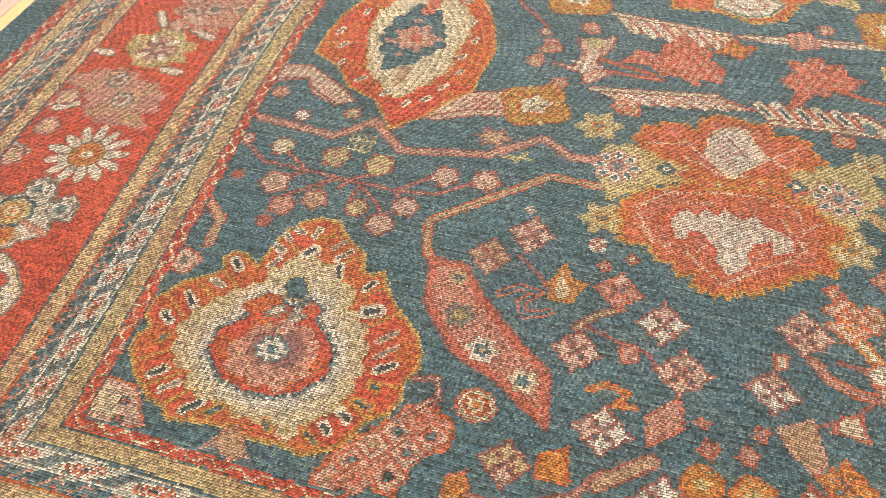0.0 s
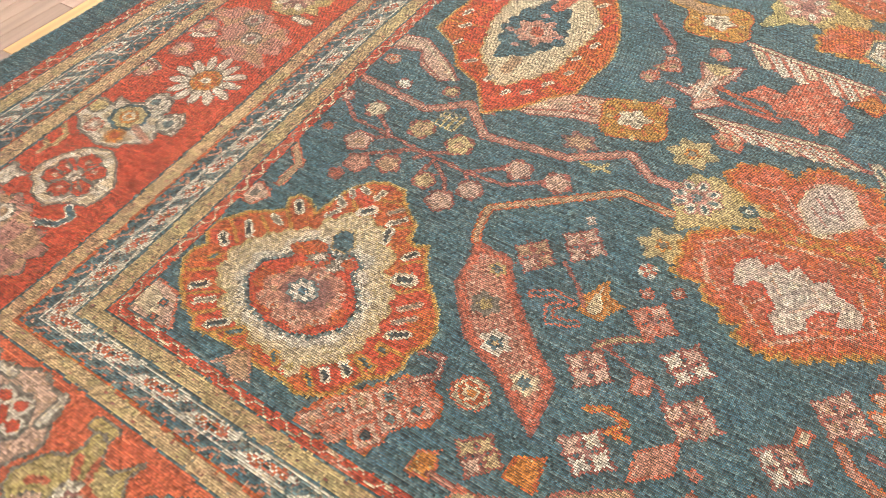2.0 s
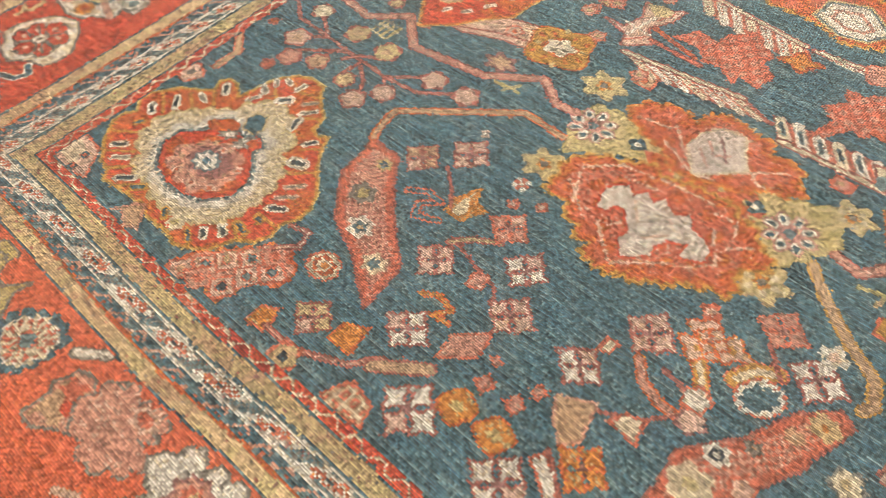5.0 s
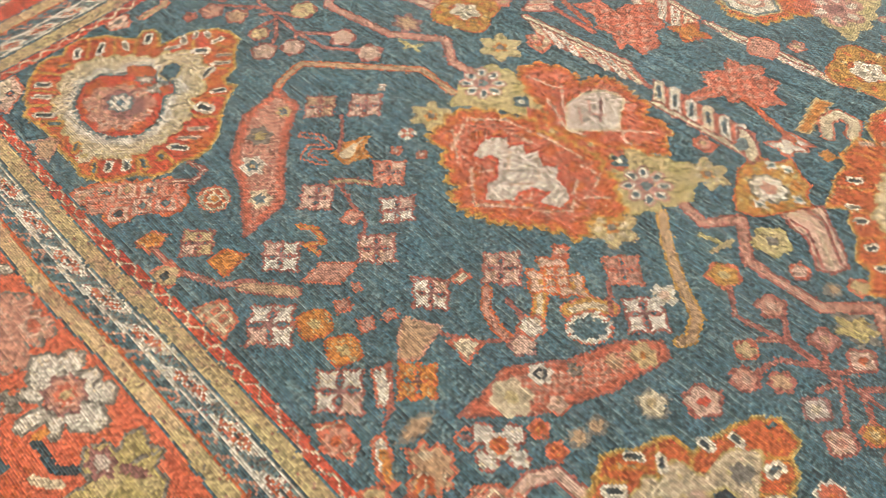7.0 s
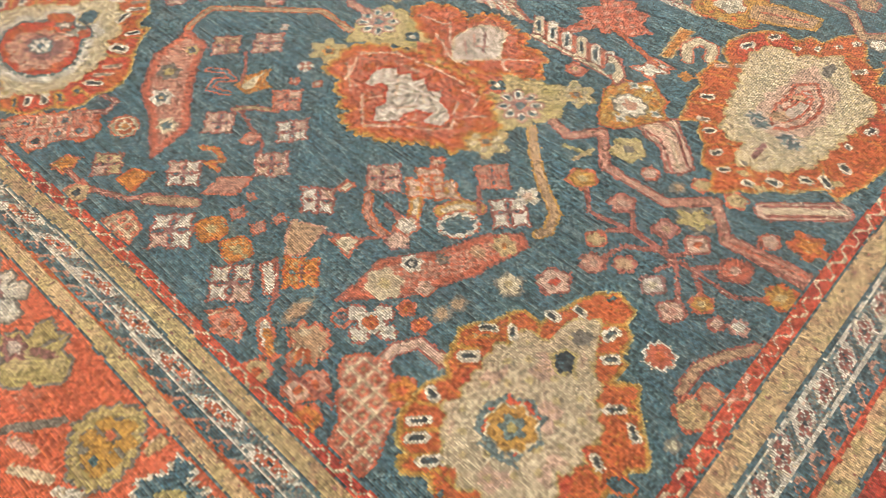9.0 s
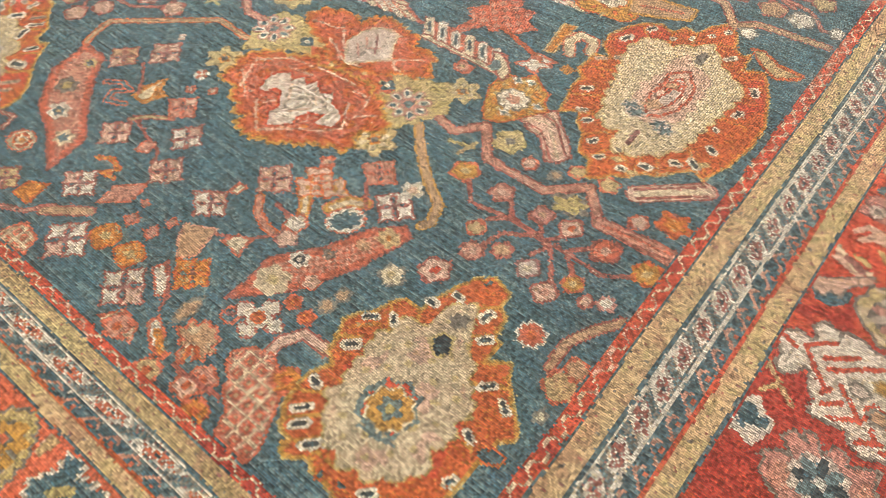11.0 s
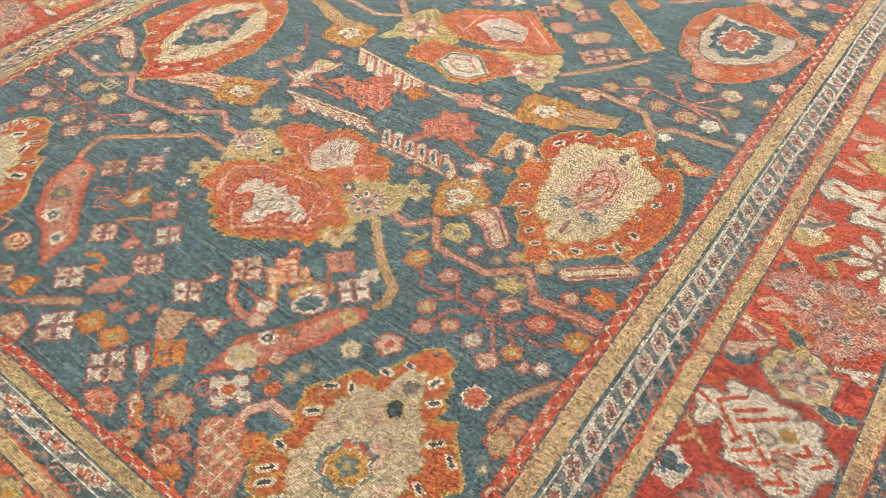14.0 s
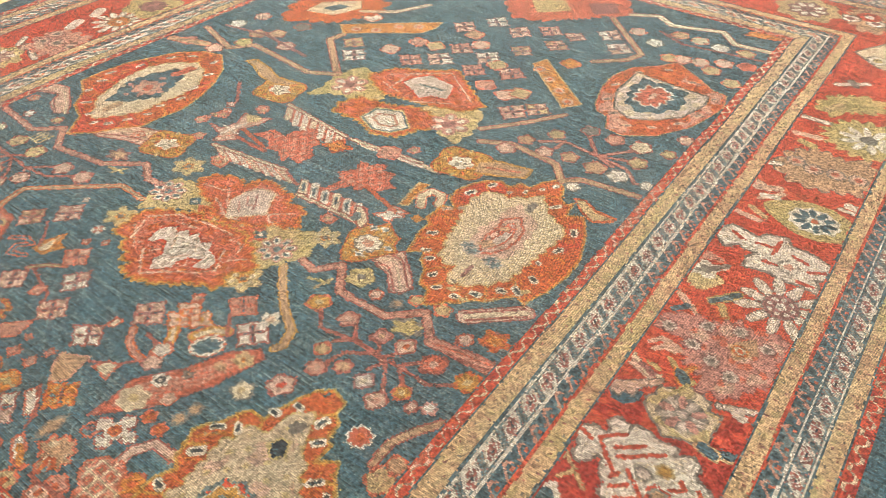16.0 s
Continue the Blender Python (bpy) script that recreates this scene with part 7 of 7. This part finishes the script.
for pts, col in (([(2.660, 1.628), (2.723, 1.584)], PINK), ([(2.776, 1.653), (2.809, 1.709)], NAVY), ([(2.792, 1.635), (2.818, 1.610)], OLIVE), ([(2.640, 1.865), (2.713, 1.849)], SALMON), ([(2.706, 2.264), (2.767, 2.331)], PINK),
                 ([(2.962, 2.372), (3.038, 2.369)], WHITE), ([(2.656, 2.143), (2.749, 2.133)], PINK), ([(2.699, 2.196), (2.760, 2.161)], GOLD), ([(2.716, 1.408), (2.755, 1.397)], PINK), ([(2.593, 1.225), (2.631, 1.202)], GOLD),
                 ([(2.921, 1.276), (3.008, 1.312)], WHITE), ([(2.663, 1.282), (2.727, 1.260)], PINK), ([(2.943, 1.128), (2.997, 1.130)], GOLD), ([(2.981, 1.137), (3.018, 1.147)], BLUE)):
    begin("tendril")
    line(pts, 0.026, GREY if col == WHITE else col)
    line(pts, 0.017, col)
begin("border_palmette", "tan and pink border palmette with worn flowers")
pal = [(2.679, 2.513), (2.706, 2.641), (2.791, 2.720), (2.883, 2.691), (2.976, 2.736), (3.040, 2.623), (2.990, 2.498), (2.864, 2.447), (2.765, 2.439)]
patch(pal, GREY, 0.006, 16, 0.014)
patch(pal, TAN, 0.0, 16, 0.014)
eyelets([(2.743, 2.586), (2.812, 2.566), (2.891, 2.579), (2.968, 2.591)], 0.036, PINK, GREY, CORAL)
begin("olive_disc_flower", "olive fringed disc flower with a white star")
c0 = (2.933, 2.903)
blob(c0, 0.170, 0.150, OLIVE, 0, 18, 0.10)
for k in range(10):
    blob((c0[0] + 0.075 * math.cos(k * 0.628), c0[1] + 0.065 * math.sin(k * 0.628)), 0.040, 0.016, WHITE, k * 36)
blob(c0, 0.034, 0.030, GREY)
begin("border_palmette", "olive and gold leafy border motif")
pal = [(2.674, 3.072), (2.713, 3.194), (2.835, 3.273), (2.924, 3.262), (2.945, 3.160), (2.809, 3.086), (2.758, 3.018)]
patch(pal, OLIVE, 0.0, 12, 0.014)
patch([(2.710, 3.069), (2.769, 3.156), (2.800, 3.126), (2.749, 3.052)], GOLD)
for pts, col in (([(2.662, 2.946), (2.764, 2.949)], WHITE), ([(2.683, 2.795), (2.768, 2.806)], PINK), ([(2.706, 3.316), (2.818, 3.401)], WHITE), ([(2.750, 3.383), (2.783, 3.342)], GREY), ([(2.494, 3.359), (2.544, 3.362)], MAUVE), ([(2.720, 2.743), (2.768, 2.728)], OLIVE),
                 ([(2.630, 2.500), (2.697, 2.527)], WHITE), ([(2.676, 2.327), (2.748, 2.360)], PINK)):
    begin("tendril")
    line(pts, 0.036, GREY if col == WHITE else col)
    line(pts, 0.024, col)
begin("white_leaf_flower", "cream leafy flower by the far corner")
shape = [(2.696, 3.717), (2.752, 3.813), (2.796, 3.886), (2.855, 3.598), (2.794, 3.622)]
patch(shape, GREY, 0.010)
patch(shape, CREAM, 0.0)
eyelets([(2.799, 3.677)], 0.050, WHITE, GREY, OLIVE)
begin("border_palmette", "tan far border palmette with white-eyed flowers")
pal = [(2.536, 4.106), (2.571, 4.318), (2.680, 4.449), (2.768, 4.025), (2.677, 3.973)]
patch(pal, TAN, 0.0, 14, 0.02)
eyelets([(2.575, 4.118), (2.698, 4.124)], 0.05, WHITE, GREY, MAUVE)
eyelets([(2.650, 4.193)], 0.06, RED, RED, WHITE)
begin("far_border_flower", "golden far border flower with red and white wheel")
c0 = (2.364, 4.102)
blob(c0, 0.16, 0.16, GOLD, 0, 8, 0.1)
blob(c0, 0.10, 0.10, MAUVE, 0, 8, 0.1)
for k in range(8):
    blob((c0[0] + 0.065 * math.cos(k * 0.785), c0[1] + 0.065 * math.sin(k * 0.785)), 0.03, 0.016, WHITE, k * 45)

# small sprigs between the flowers of the right border
for pts, width, col, rim in (([(2.664, 1.624), (2.704, 1.600), (2.742, 1.565)], 0.012, PINK, None), ([(2.680, 1.547), (2.710, 1.584)], 0.022, BLUE, None), ([(2.760, 1.650), (2.788, 1.686), (2.818, 1.724)], 0.022, BLUE, OLIVE),
                             ([(2.792, 1.645), (2.810, 1.615)], 0.026, OLIVE, RUST), ([(2.676, 1.378), (2.704, 1.413)], 0.016, PINK, None), ([(2.698, 1.363), (2.734, 1.400)], 0.018, PINK, None), ([(2.732, 1.381), (2.753, 1.379)], 0.014, PINK, None),
                             ([(2.653, 1.309), (2.684, 1.294), (2.714, 1.267), (2.756, 1.275)], 0.013, CREAM, None), ([(2.694, 1.289), (2.734, 1.270)], 0.020, MAUVE, None), ([(2.751, 1.352), (2.796, 1.317)], 0.018, OLIVE, None),
                             ([(2.796, 1.317), (2.816, 1.303)], 0.034, BLUE, ORANGE), ([(2.811, 1.340), (2.819, 1.363)], 0.016, ORANGE, None), ([(2.811, 1.257), (2.836, 1.311)], 0.016, OLIVE, None)):
    begin("sprig")
    if rim is not None:
        line(pts, width + 0.012, rim)
    line(pts, width, col)
for pts, width, col, rim in (([(2.969, 1.281), (2.986, 1.273)], 0.030, WHITE, None), ([(2.930, 1.127), (2.959, 1.121)], 0.030, BLUE, GOLD), ([(2.709, 1.305), (2.743, 1.297)], 0.016, OLIVE, None),
                             ([(2.664, 2.363), (2.715, 2.335)], 0.03, PINK, None), ([(2.709, 2.287), (2.756, 2.301)], 0.03, WHITE, None), ([(2.982, 2.408), (3.012, 2.402)], 0.04, WHITE, None),
                             ([(2.713, 1.798), (2.745, 1.839)], 0.02, GREY, None), ([(2.956, 2.173), (3.010, 2.177)], 0.03, OLIVE, None), ([(2.651, 1.837), (2.689, 1.848)], 0.03, SALMON, None),
                             ([(1.128, -0.384), (1.176, -0.352)], 0.018, CREAM, None), ([(0.291, -0.307), (0.382, -0.332)], 0.022, CORAL, None), ([(0.196, -0.200), (0.243, -0.199)], 0.022, OLIVE, GREY), ([(1.232, -0.250), (1.267, -0.232)], 0.020, MAUVE, None),
                             ([(-0.764, 0.958), (-0.662, 0.899)], 0.022, PINK, None), ([(-0.477, 1.408), (-0.423, 1.386)], 0.034, PINK, None), ([(-0.451, 0.475), (-0.371, 0.446)], 0.022, SALMON, None), ([(-0.798, 0.389), (-0.696, 0.356)], 0.014, GREY, None)):
    begin("sprig")
    if rim is not None:
        line(pts, width + 0.012, rim)
    line(pts, width, col)
begin("border_leaf", "salmon leaf with a grey rim on the red border")
leafy = [(0.852, -0.447), (0.878, -0.382), (0.955, -0.362), (0.983, -0.407), (0.950, -0.455), (0.898, -0.475)]
patch(leafy, GREY, 0.005, 9, 0.006)
patch(leafy, SALMON, 0.0, 9, 0.006)
blob((0.919, -0.413), 0.022, 0.016, CREAM, 20, 5, 0.2)
for pts, col in (([(0.966, -0.486), (1.017, -0.466)], CREAM), ([(1.010, -0.427), (1.070, -0.413)], BLUE), ([(0.803, -0.417), (0.844, -0.395)], PINK)):
    begin("tendril")
    line(pts, 0.018, col)

LIMIT[:] = -9.0, 9.0

# ---- age: ragged outlines, mixed knots and worn spots ----
rr, cc = np.indices((ROWS, COLS))
mixed = rng.random((ROWS, COLS)) < 0.06
jr = np.clip(rr + rng.integers(-1, 2, (ROWS, COLS)), 0, ROWS - 1)
jc = np.clip(cc + rng.integers(-1, 2, (ROWS, COLS)), 0, COLS - 1)
DYE = np.where(mixed, DYE[jr, jc], DYE)
FADED = {BLUE: SLATE, RED: RUST, SCARLET: RUST, CRIMSON: RED, RUST: ORANGE, CORAL: SALMON, SALMON: PINK, CREAM: ECRU, WHITE: CREAM, GOLD: TAN, STRAW: GOLD, OLIVE: GOLD, PINK: TAN, NAVY: BLUE, ORANGE: GOLD}
patchy = 0.5 * soft_noise(ROWS, COLS, 40) + 0.5 * soft_noise(ROWS, COLS, 9)
run = np.cumsum(rng.standard_normal((ROWS, COLS + 25)), 1)
streaky = (run[:, 25:] - run[:, :-25]) / 5.0    # dashes of tone along each row of knots
chance = np.clip(0.09 + 0.18 * patchy + 0.08 * streaky, 0, 0.5)
fade = rng.random((ROWS, COLS)) < chance
aged = DYE.copy()
for fresh, pale in FADED.items():
    aged[fade & (DYE == fresh)] = pale
aged[(DYE == ECRU) & (patchy + 0.35 * rng.standard_normal((ROWS, COLS)) > 0.12)] = CREAM
aged[(DYE == BLUE) & (streaky < -0.95) & (rng.random((ROWS, COLS)) < 0.8)] = INDIGO
aged[(DYE == BLUE) & (streaky > 1.0) & (rng.random((ROWS, COLS)) < 0.75)] = SLATE
DYE = aged

# ---- the rug: its knots become meshes, one for each part ----
def lie(x, y):
    """Height of the pile: the rug is a little rumpled."""
    z = 0.0030 * np.sin(2.1 * x + 1.3 * y) * np.sin(1.7 * y - 0.6)
    z = z + 0.0110 * np.exp(-((x * 0.8 + y * 0.6 - 1.30) / 0.045) ** 2 - ((y - 0.45) / 0.30) ** 2)
    z = z + 0.0080 * np.exp(-((x * 0.9 + y * 0.4 - 0.72) / 0.05) ** 2 - ((y - 0.3) / 0.35) ** 2)
    return z


rug = tagged(new("rug"), "large antique teal and red hand-knotted wool rug lying flat", "rug")


pile = np.random.default_rng(11)


def knots_mesh(name, row, c0, c1, col):
    n = len(row)
    v = np.empty((n, 4, 3), np.float32)
    v[:, 0, 0] = v[:, 3, 0] = GX0 + c0 * KNOT
    v[:, 1, 0] = v[:, 2, 0] = GX0 + c1 * KNOT
    v[:, 0, 1] = v[:, 1, 1] = GY0 + row * KNOT
    v[:, 2, 1] = v[:, 3, 1] = GY0 + (row + 1) * KNOT
    v[:, :, 2] = lie(v[:, :, 0], v[:, :, 1])
    # every knot is a tuft of its own: it leans towards the next row, stands a little apart and no two are equally high
    full = np.clip(1.18 - 0.10 * v[:, 0, 1], 0.85, 1.2)      # the pile is worn lower towards the far end
    tall = pile.random(n)
    v[:, :, 2] += (0.0008 * full * tall * tall)[:, None]
    v[:, 2:, 2] -= (full * (0.0004 + 0.0006 * pile.random(n)))[:, None]
    lean = full * np.clip(pile.normal(0, 0.0003, n), -0.0006, 0.0006)
    v[:, (0, 3), 2] += lean[:, None]
    v[:, (1, 2), 2] -= lean[:, None]
    v[:, (0, 3), 0] += (0.00030 * full)[:, None]
    v[:, (1, 2), 0] -= (0.00030 * full)[:, None]
    v[:, 2:, 1] -= (full * (0.0006 + 0.0007 * pile.random(n)))[:, None]     # the ground, coloured dark as shade, shows between the rows
    me = bpy.data.meshes.new(name)
    me.vertices.add(4 * n)
    me.vertices.foreach_set("co", v.ravel())
    me.loops.add(4 * n)
    me.loops.foreach_set("vertex_index", np.arange(4 * n, dtype=np.int32))
    me.polygons.add(n)
    me.polygons.foreach_set("loop_start", np.arange(0, 4 * n, 4, dtype=np.int32))
    used, slot = np.unique(col, return_inverse=True)
    for k in used:
        me.materials.append(DYES[k])
    me.polygons.foreach_set("material_index", slot.astype(np.int32).ravel())
    me.update(calc_edges=True)
    return me


def split_pieces():
    """Gives cut-off stretches of a motif a part of their own, and stray knots to the part around them."""
    held = {i for i, (name, label) in enumerate(PIECES) if i == 0 or name in STRIPE_LABEL}
    order = np.argsort(PIECE.ravel(), kind="stable")
    ids = PIECE.ravel()[order]
    bounds = np.searchsorted(ids, np.arange(len(PIECES) + 1))
    for i in range(len(PIECES)):
        if i in held or bounds[i + 1] == bounds[i]:
            continue
        left = set(order[bounds[i]:bounds[i + 1]].tolist())
        found = []
        while left:
            heap = [left.pop()]
            for k in heap:
                for dr in (-2, -1, 0, 1, 2):
                    for dc in (-2, -1, 0, 1, 2):
                        o = k + dr * COLS + dc
                        if o in left:
                            left.remove(o)
                            heap.append(o)
            found.append(heap)
        found.sort(key=len, reverse=True)
        for heap in found[1:]:
            if len(heap) >= 12:
                PIECES.append(PIECES[i])
                PIECE.ravel()[heap] = len(PIECES) - 1
            else:
                beside = [PIECE.ravel()[min(k + COLS * 3, PIECE.size - 1)] for k in heap]
                PIECE.ravel()[heap] = max(set(beside), key=beside.count)


split_pieces()


def weave():
    key = PIECE.astype(np.int64) * 64 + DYE
    starts = np.ones((ROWS, COLS), bool)
    starts[:, 1:] = key[:, 1:] != key[:, :-1]
    # single tufts where the rug is seen from near, short runs of them further off
    yy = GY0 + (np.arange(ROWS) + 0.5) * KNOT
    near = (yy > -0.70) & (yy < 3.60)
    starts[near] = True
    starts[(yy >= 3.60) & (yy < 4.45), ::2] = True
    starts[:, ::7] = True
    r, c = np.nonzero(starts)
    end = np.r_[c[1:], COLS]
    end = np.where(np.r_[r[1:] != r[:-1], True], COLS, end)
    k = key[r, c]
    order = np.argsort(k, kind="stable")
    r, c, end, k = r[order], c[order], end[order], k[order]
    ids = k // 64
    bounds = np.searchsorted(ids, np.arange(len(PIECES) + 1))
    for i, (name, label) in enumerate(PIECES):
        a, b = bounds[i], bounds[i + 1]
        if b - a < 2:
            continue
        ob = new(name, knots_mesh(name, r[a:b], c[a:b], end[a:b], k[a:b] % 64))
        ob.parent = rug
        if label:
            tagged(ob, label)


weave()


def box_mesh(bm, x0, x1, y0, y1, z0, z1):
    vs = [bm.verts.new((x, y, z)) for z in (z0, z1) for x, y in ((x0, y0), (x1, y0), (x1, y1), (x0, y1))]
    for f in ((3, 2, 1, 0), (4, 5, 6, 7), (0, 1, 5, 4), (1, 2, 6, 5), (2, 3, 7, 6), (3, 0, 4, 7)):
        bm.faces.new([vs[i] for i in f])


def part(name, bm, material, parent=None, label=""):
    me = bpy.data.meshes.new(name)
    bm.to_mesh(me)
    bm.free()
    me.materials.append(material)
    ob = new(name, me)
    ob.parent = parent
    if label:
        tagged(ob, label)
    return ob


# the woven ground under the pile; its dark colour stands for shade in the gaps
bx = np.linspace(GX0 + 0.002, GX0 + COLS * KNOT - 0.002, 230)
by = np.linspace(GY0 + 0.002, GY0 + ROWS * KNOT - 0.002, 300)
bx, by = np.meshgrid(bx, by)
top = np.stack([bx, by, lie(bx, by) - 0.0020], -1).reshape(-1, 3)
low = top.copy()
low[:, 2] = -0.0115
nr, nc = bx.shape
idx = np.arange(nr * nc).reshape(nr, nc)
quads = np.stack([idx[:-1, :-1], idx[:-1, 1:], idx[1:, 1:], idx[1:, :-1]], -1).reshape(-1, 4)
rim = np.r_[idx[0, :-1], idx[:-1, -1], idx[-1, :0:-1], idx[:0:-1, 0]]
nxt = np.roll(rim, -1)
skirt = np.stack([rim + nr * nc, nxt + nr * nc, nxt, rim], -1)
me = bpy.data.meshes.new("backing")
me.from_pydata(np.r_[top, low].tolist(), [], np.r_[quads, skirt, quads[:, ::-1] + nr * nc].tolist())
me.materials.append(wool("wool_ground_shaded", (0.060, 0.052, 0.044)))
ob = new("backing", me)
ob.parent = rug
tagged(ob, "woven ground under the pile, coloured dark as the shade between rows")

# ---- floor ----
FLOOR_Z = -0.012
oak = board_wood("brown_floor_wood", (0.31, 0.215, 0.175))
honey = board_wood("honey_floor_wood", (0.50, 0.31, 0.14))
gap = plaster("dark_joint", (0.05, 0.035, 0.03))
ROOM = (-4.2, 6.2, -3.6, 8.0)
bm = bmesh.new()
box_mesh(bm, ROOM[0], ROOM[1], ROOM[2], ROOM[3], FLOOR_Z - 0.08, FLOOR_Z - 0.004)
floor = tagged(part("floor", bm, gap), "brown wooden plank floor with a satin finish", "floor", kind="structure")
BOARD = 0.070
mesh_kind = {}


def board_mesh(length):
    if length not in mesh_kind:
        b = bmesh.new()
        box_mesh(b, 0.001, BOARD - 0.001, 0.001, length - 0.001, -0.018, 0.0)
        bmesh.ops.bevel(b, geom=[e for e in b.edges if all(v.co.z > -0.001 for v in e.verts)], offset=0.0012, segments=1, affect="EDGES")
        me = bpy.data.meshes.new("floor_board")
        b.to_mesh(me)
        b.free()
        me.materials.append(oak)
        me.materials.append(honey)
        mesh_kind[length] = me
    return mesh_kind[length]


def lay_board(x, y, length, golden):
    me = board_mesh(length)
    if golden:
        if (length, 1) not in mesh_kind:
            g = me.copy()
            g.materials.clear()
            g.materials.append(honey)
            mesh_kind[length, 1] = g
        me = mesh_kind[length, 1]
    ob = new("floor_board", me)
    ob.location = (x, y, FLOOR_Z)
    ob.parent = floor


boards = random.Random(3)
for col in range(28):
    x = -2.887 + col * BOARD
    y = ROOM[2] - boards.choice((0.0, 0.05, 0.1))
    if col == 25:                               # beside the rug, with one honey-coloured board
        y = -3.08
    while y < 6.0:
        length = 1.2 if col == 25 else boards.choice((0.9, 1.2, 1.5))
        lay_board(x, y, length, boards.random() < 0.03 or (col == 25 and 0.4 < y < 0.6))
        y += length
# the rest of the floor, out of sight, in wide planks
bm = bmesh.new()
x = -0.927
while x < ROOM[1] - 0.2:
    box_mesh(bm, x, x + 0.248, ROOM[2], ROOM[3], FLOOR_Z - 0.018, FLOOR_Z)
    x += 0.25
x = -3.137
while x > ROOM[0]:
    box_mesh(bm, x, x + 0.248, ROOM[2], ROOM[3], FLOOR_Z - 0.018, FLOOR_Z)
    x -= 0.25
tagged(part("floor_planks", bm, oak, floor), kind="stuff")

# ---- the unseen room round it: walls, ceiling, and light panels added to light the rug ----
wall_paint = plaster("wall_paint", (0.72, 0.69, 0.64))
ceiling_paint = plaster("ceiling_paint", (0.80, 0.79, 0.76))
H = 3.1
for name, x0, x1, y0, y1 in (("wall_west", ROOM[0] - 0.15, ROOM[0], ROOM[2], ROOM[3]), ("wall_east", ROOM[1], ROOM[1] + 0.15, ROOM[2], ROOM[3]),
                             ("wall_south", ROOM[0] - 0.15, ROOM[1] + 0.15, ROOM[2] - 0.15, ROOM[2]), ("wall_north", ROOM[0] - 0.15, ROOM[1] + 0.15, ROOM[3], ROOM[3] + 0.15)):
    bm = bmesh.new()
    box_mesh(bm, x0, x1, y0, y1, FLOOR_Z - 0.08, H)
    tagged(part(name, bm, wall_paint), "plain off-white painted wall", "wall", kind="structure")
bm = bmesh.new()
box_mesh(bm, ROOM[0] - 0.15, ROOM[1] + 0.15, ROOM[2] - 0.15, ROOM[3] + 0.15, H, H + 0.15)
tagged(part("ceiling", bm, ceiling_paint), "plain white ceiling", "ceiling", kind="structure")

metal, mn, ml, mb = nodes_of("white_metal", 0.4)
mb.inputs["Base Color"].default_value = (0.75, 0.75, 0.74, 1)
glow, gn, gl, gb = nodes_of("lit_diffuser", 0.6)
gb.inputs["Emission Color"].default_value = (*LAMP_COLOUR, 1)
gb.inputs["Emission Strength"].default_value = LAMP_POWER / 8.0
bm = bmesh.new()
for x0, x1, y0, y1 in ((-0.62, 0.62, 0.28, 0.32), (-0.62, 0.62, -0.32, -0.28), (-0.62, -0.58, -0.28, 0.28), (0.58, 0.62, -0.28, 0.28)):
    box_mesh(bm, x0, x1, y0, y1, -0.05, 0.0)
light = tagged(new("ceiling_light"), "white rectangular ceiling light panel, added out of view to light the rug", "ceiling light", group="ceiling lights")
part("frame", bm, metal, light)
bm = bmesh.new()
box_mesh(bm, -0.58, 0.58, -0.28, 0.28, -0.035, -0.012)
part("diffuser", bm, glow, light, "glowing white diffuser")
light.location = (-3.0, 2.2, H)
# panels placed to balance brightness; the last is added to lift the near-left
for x, y in ((0.7, 2.2), (5.5, 2.2), (-3.0, 4.4), (0.7, 4.4), (5.5, 4.4), (-3.0, 6.6), (0.7, 6.6), (5.5, 6.6), (1.1, -2.1)):
    copy_thing(light, pose(x, y, H))
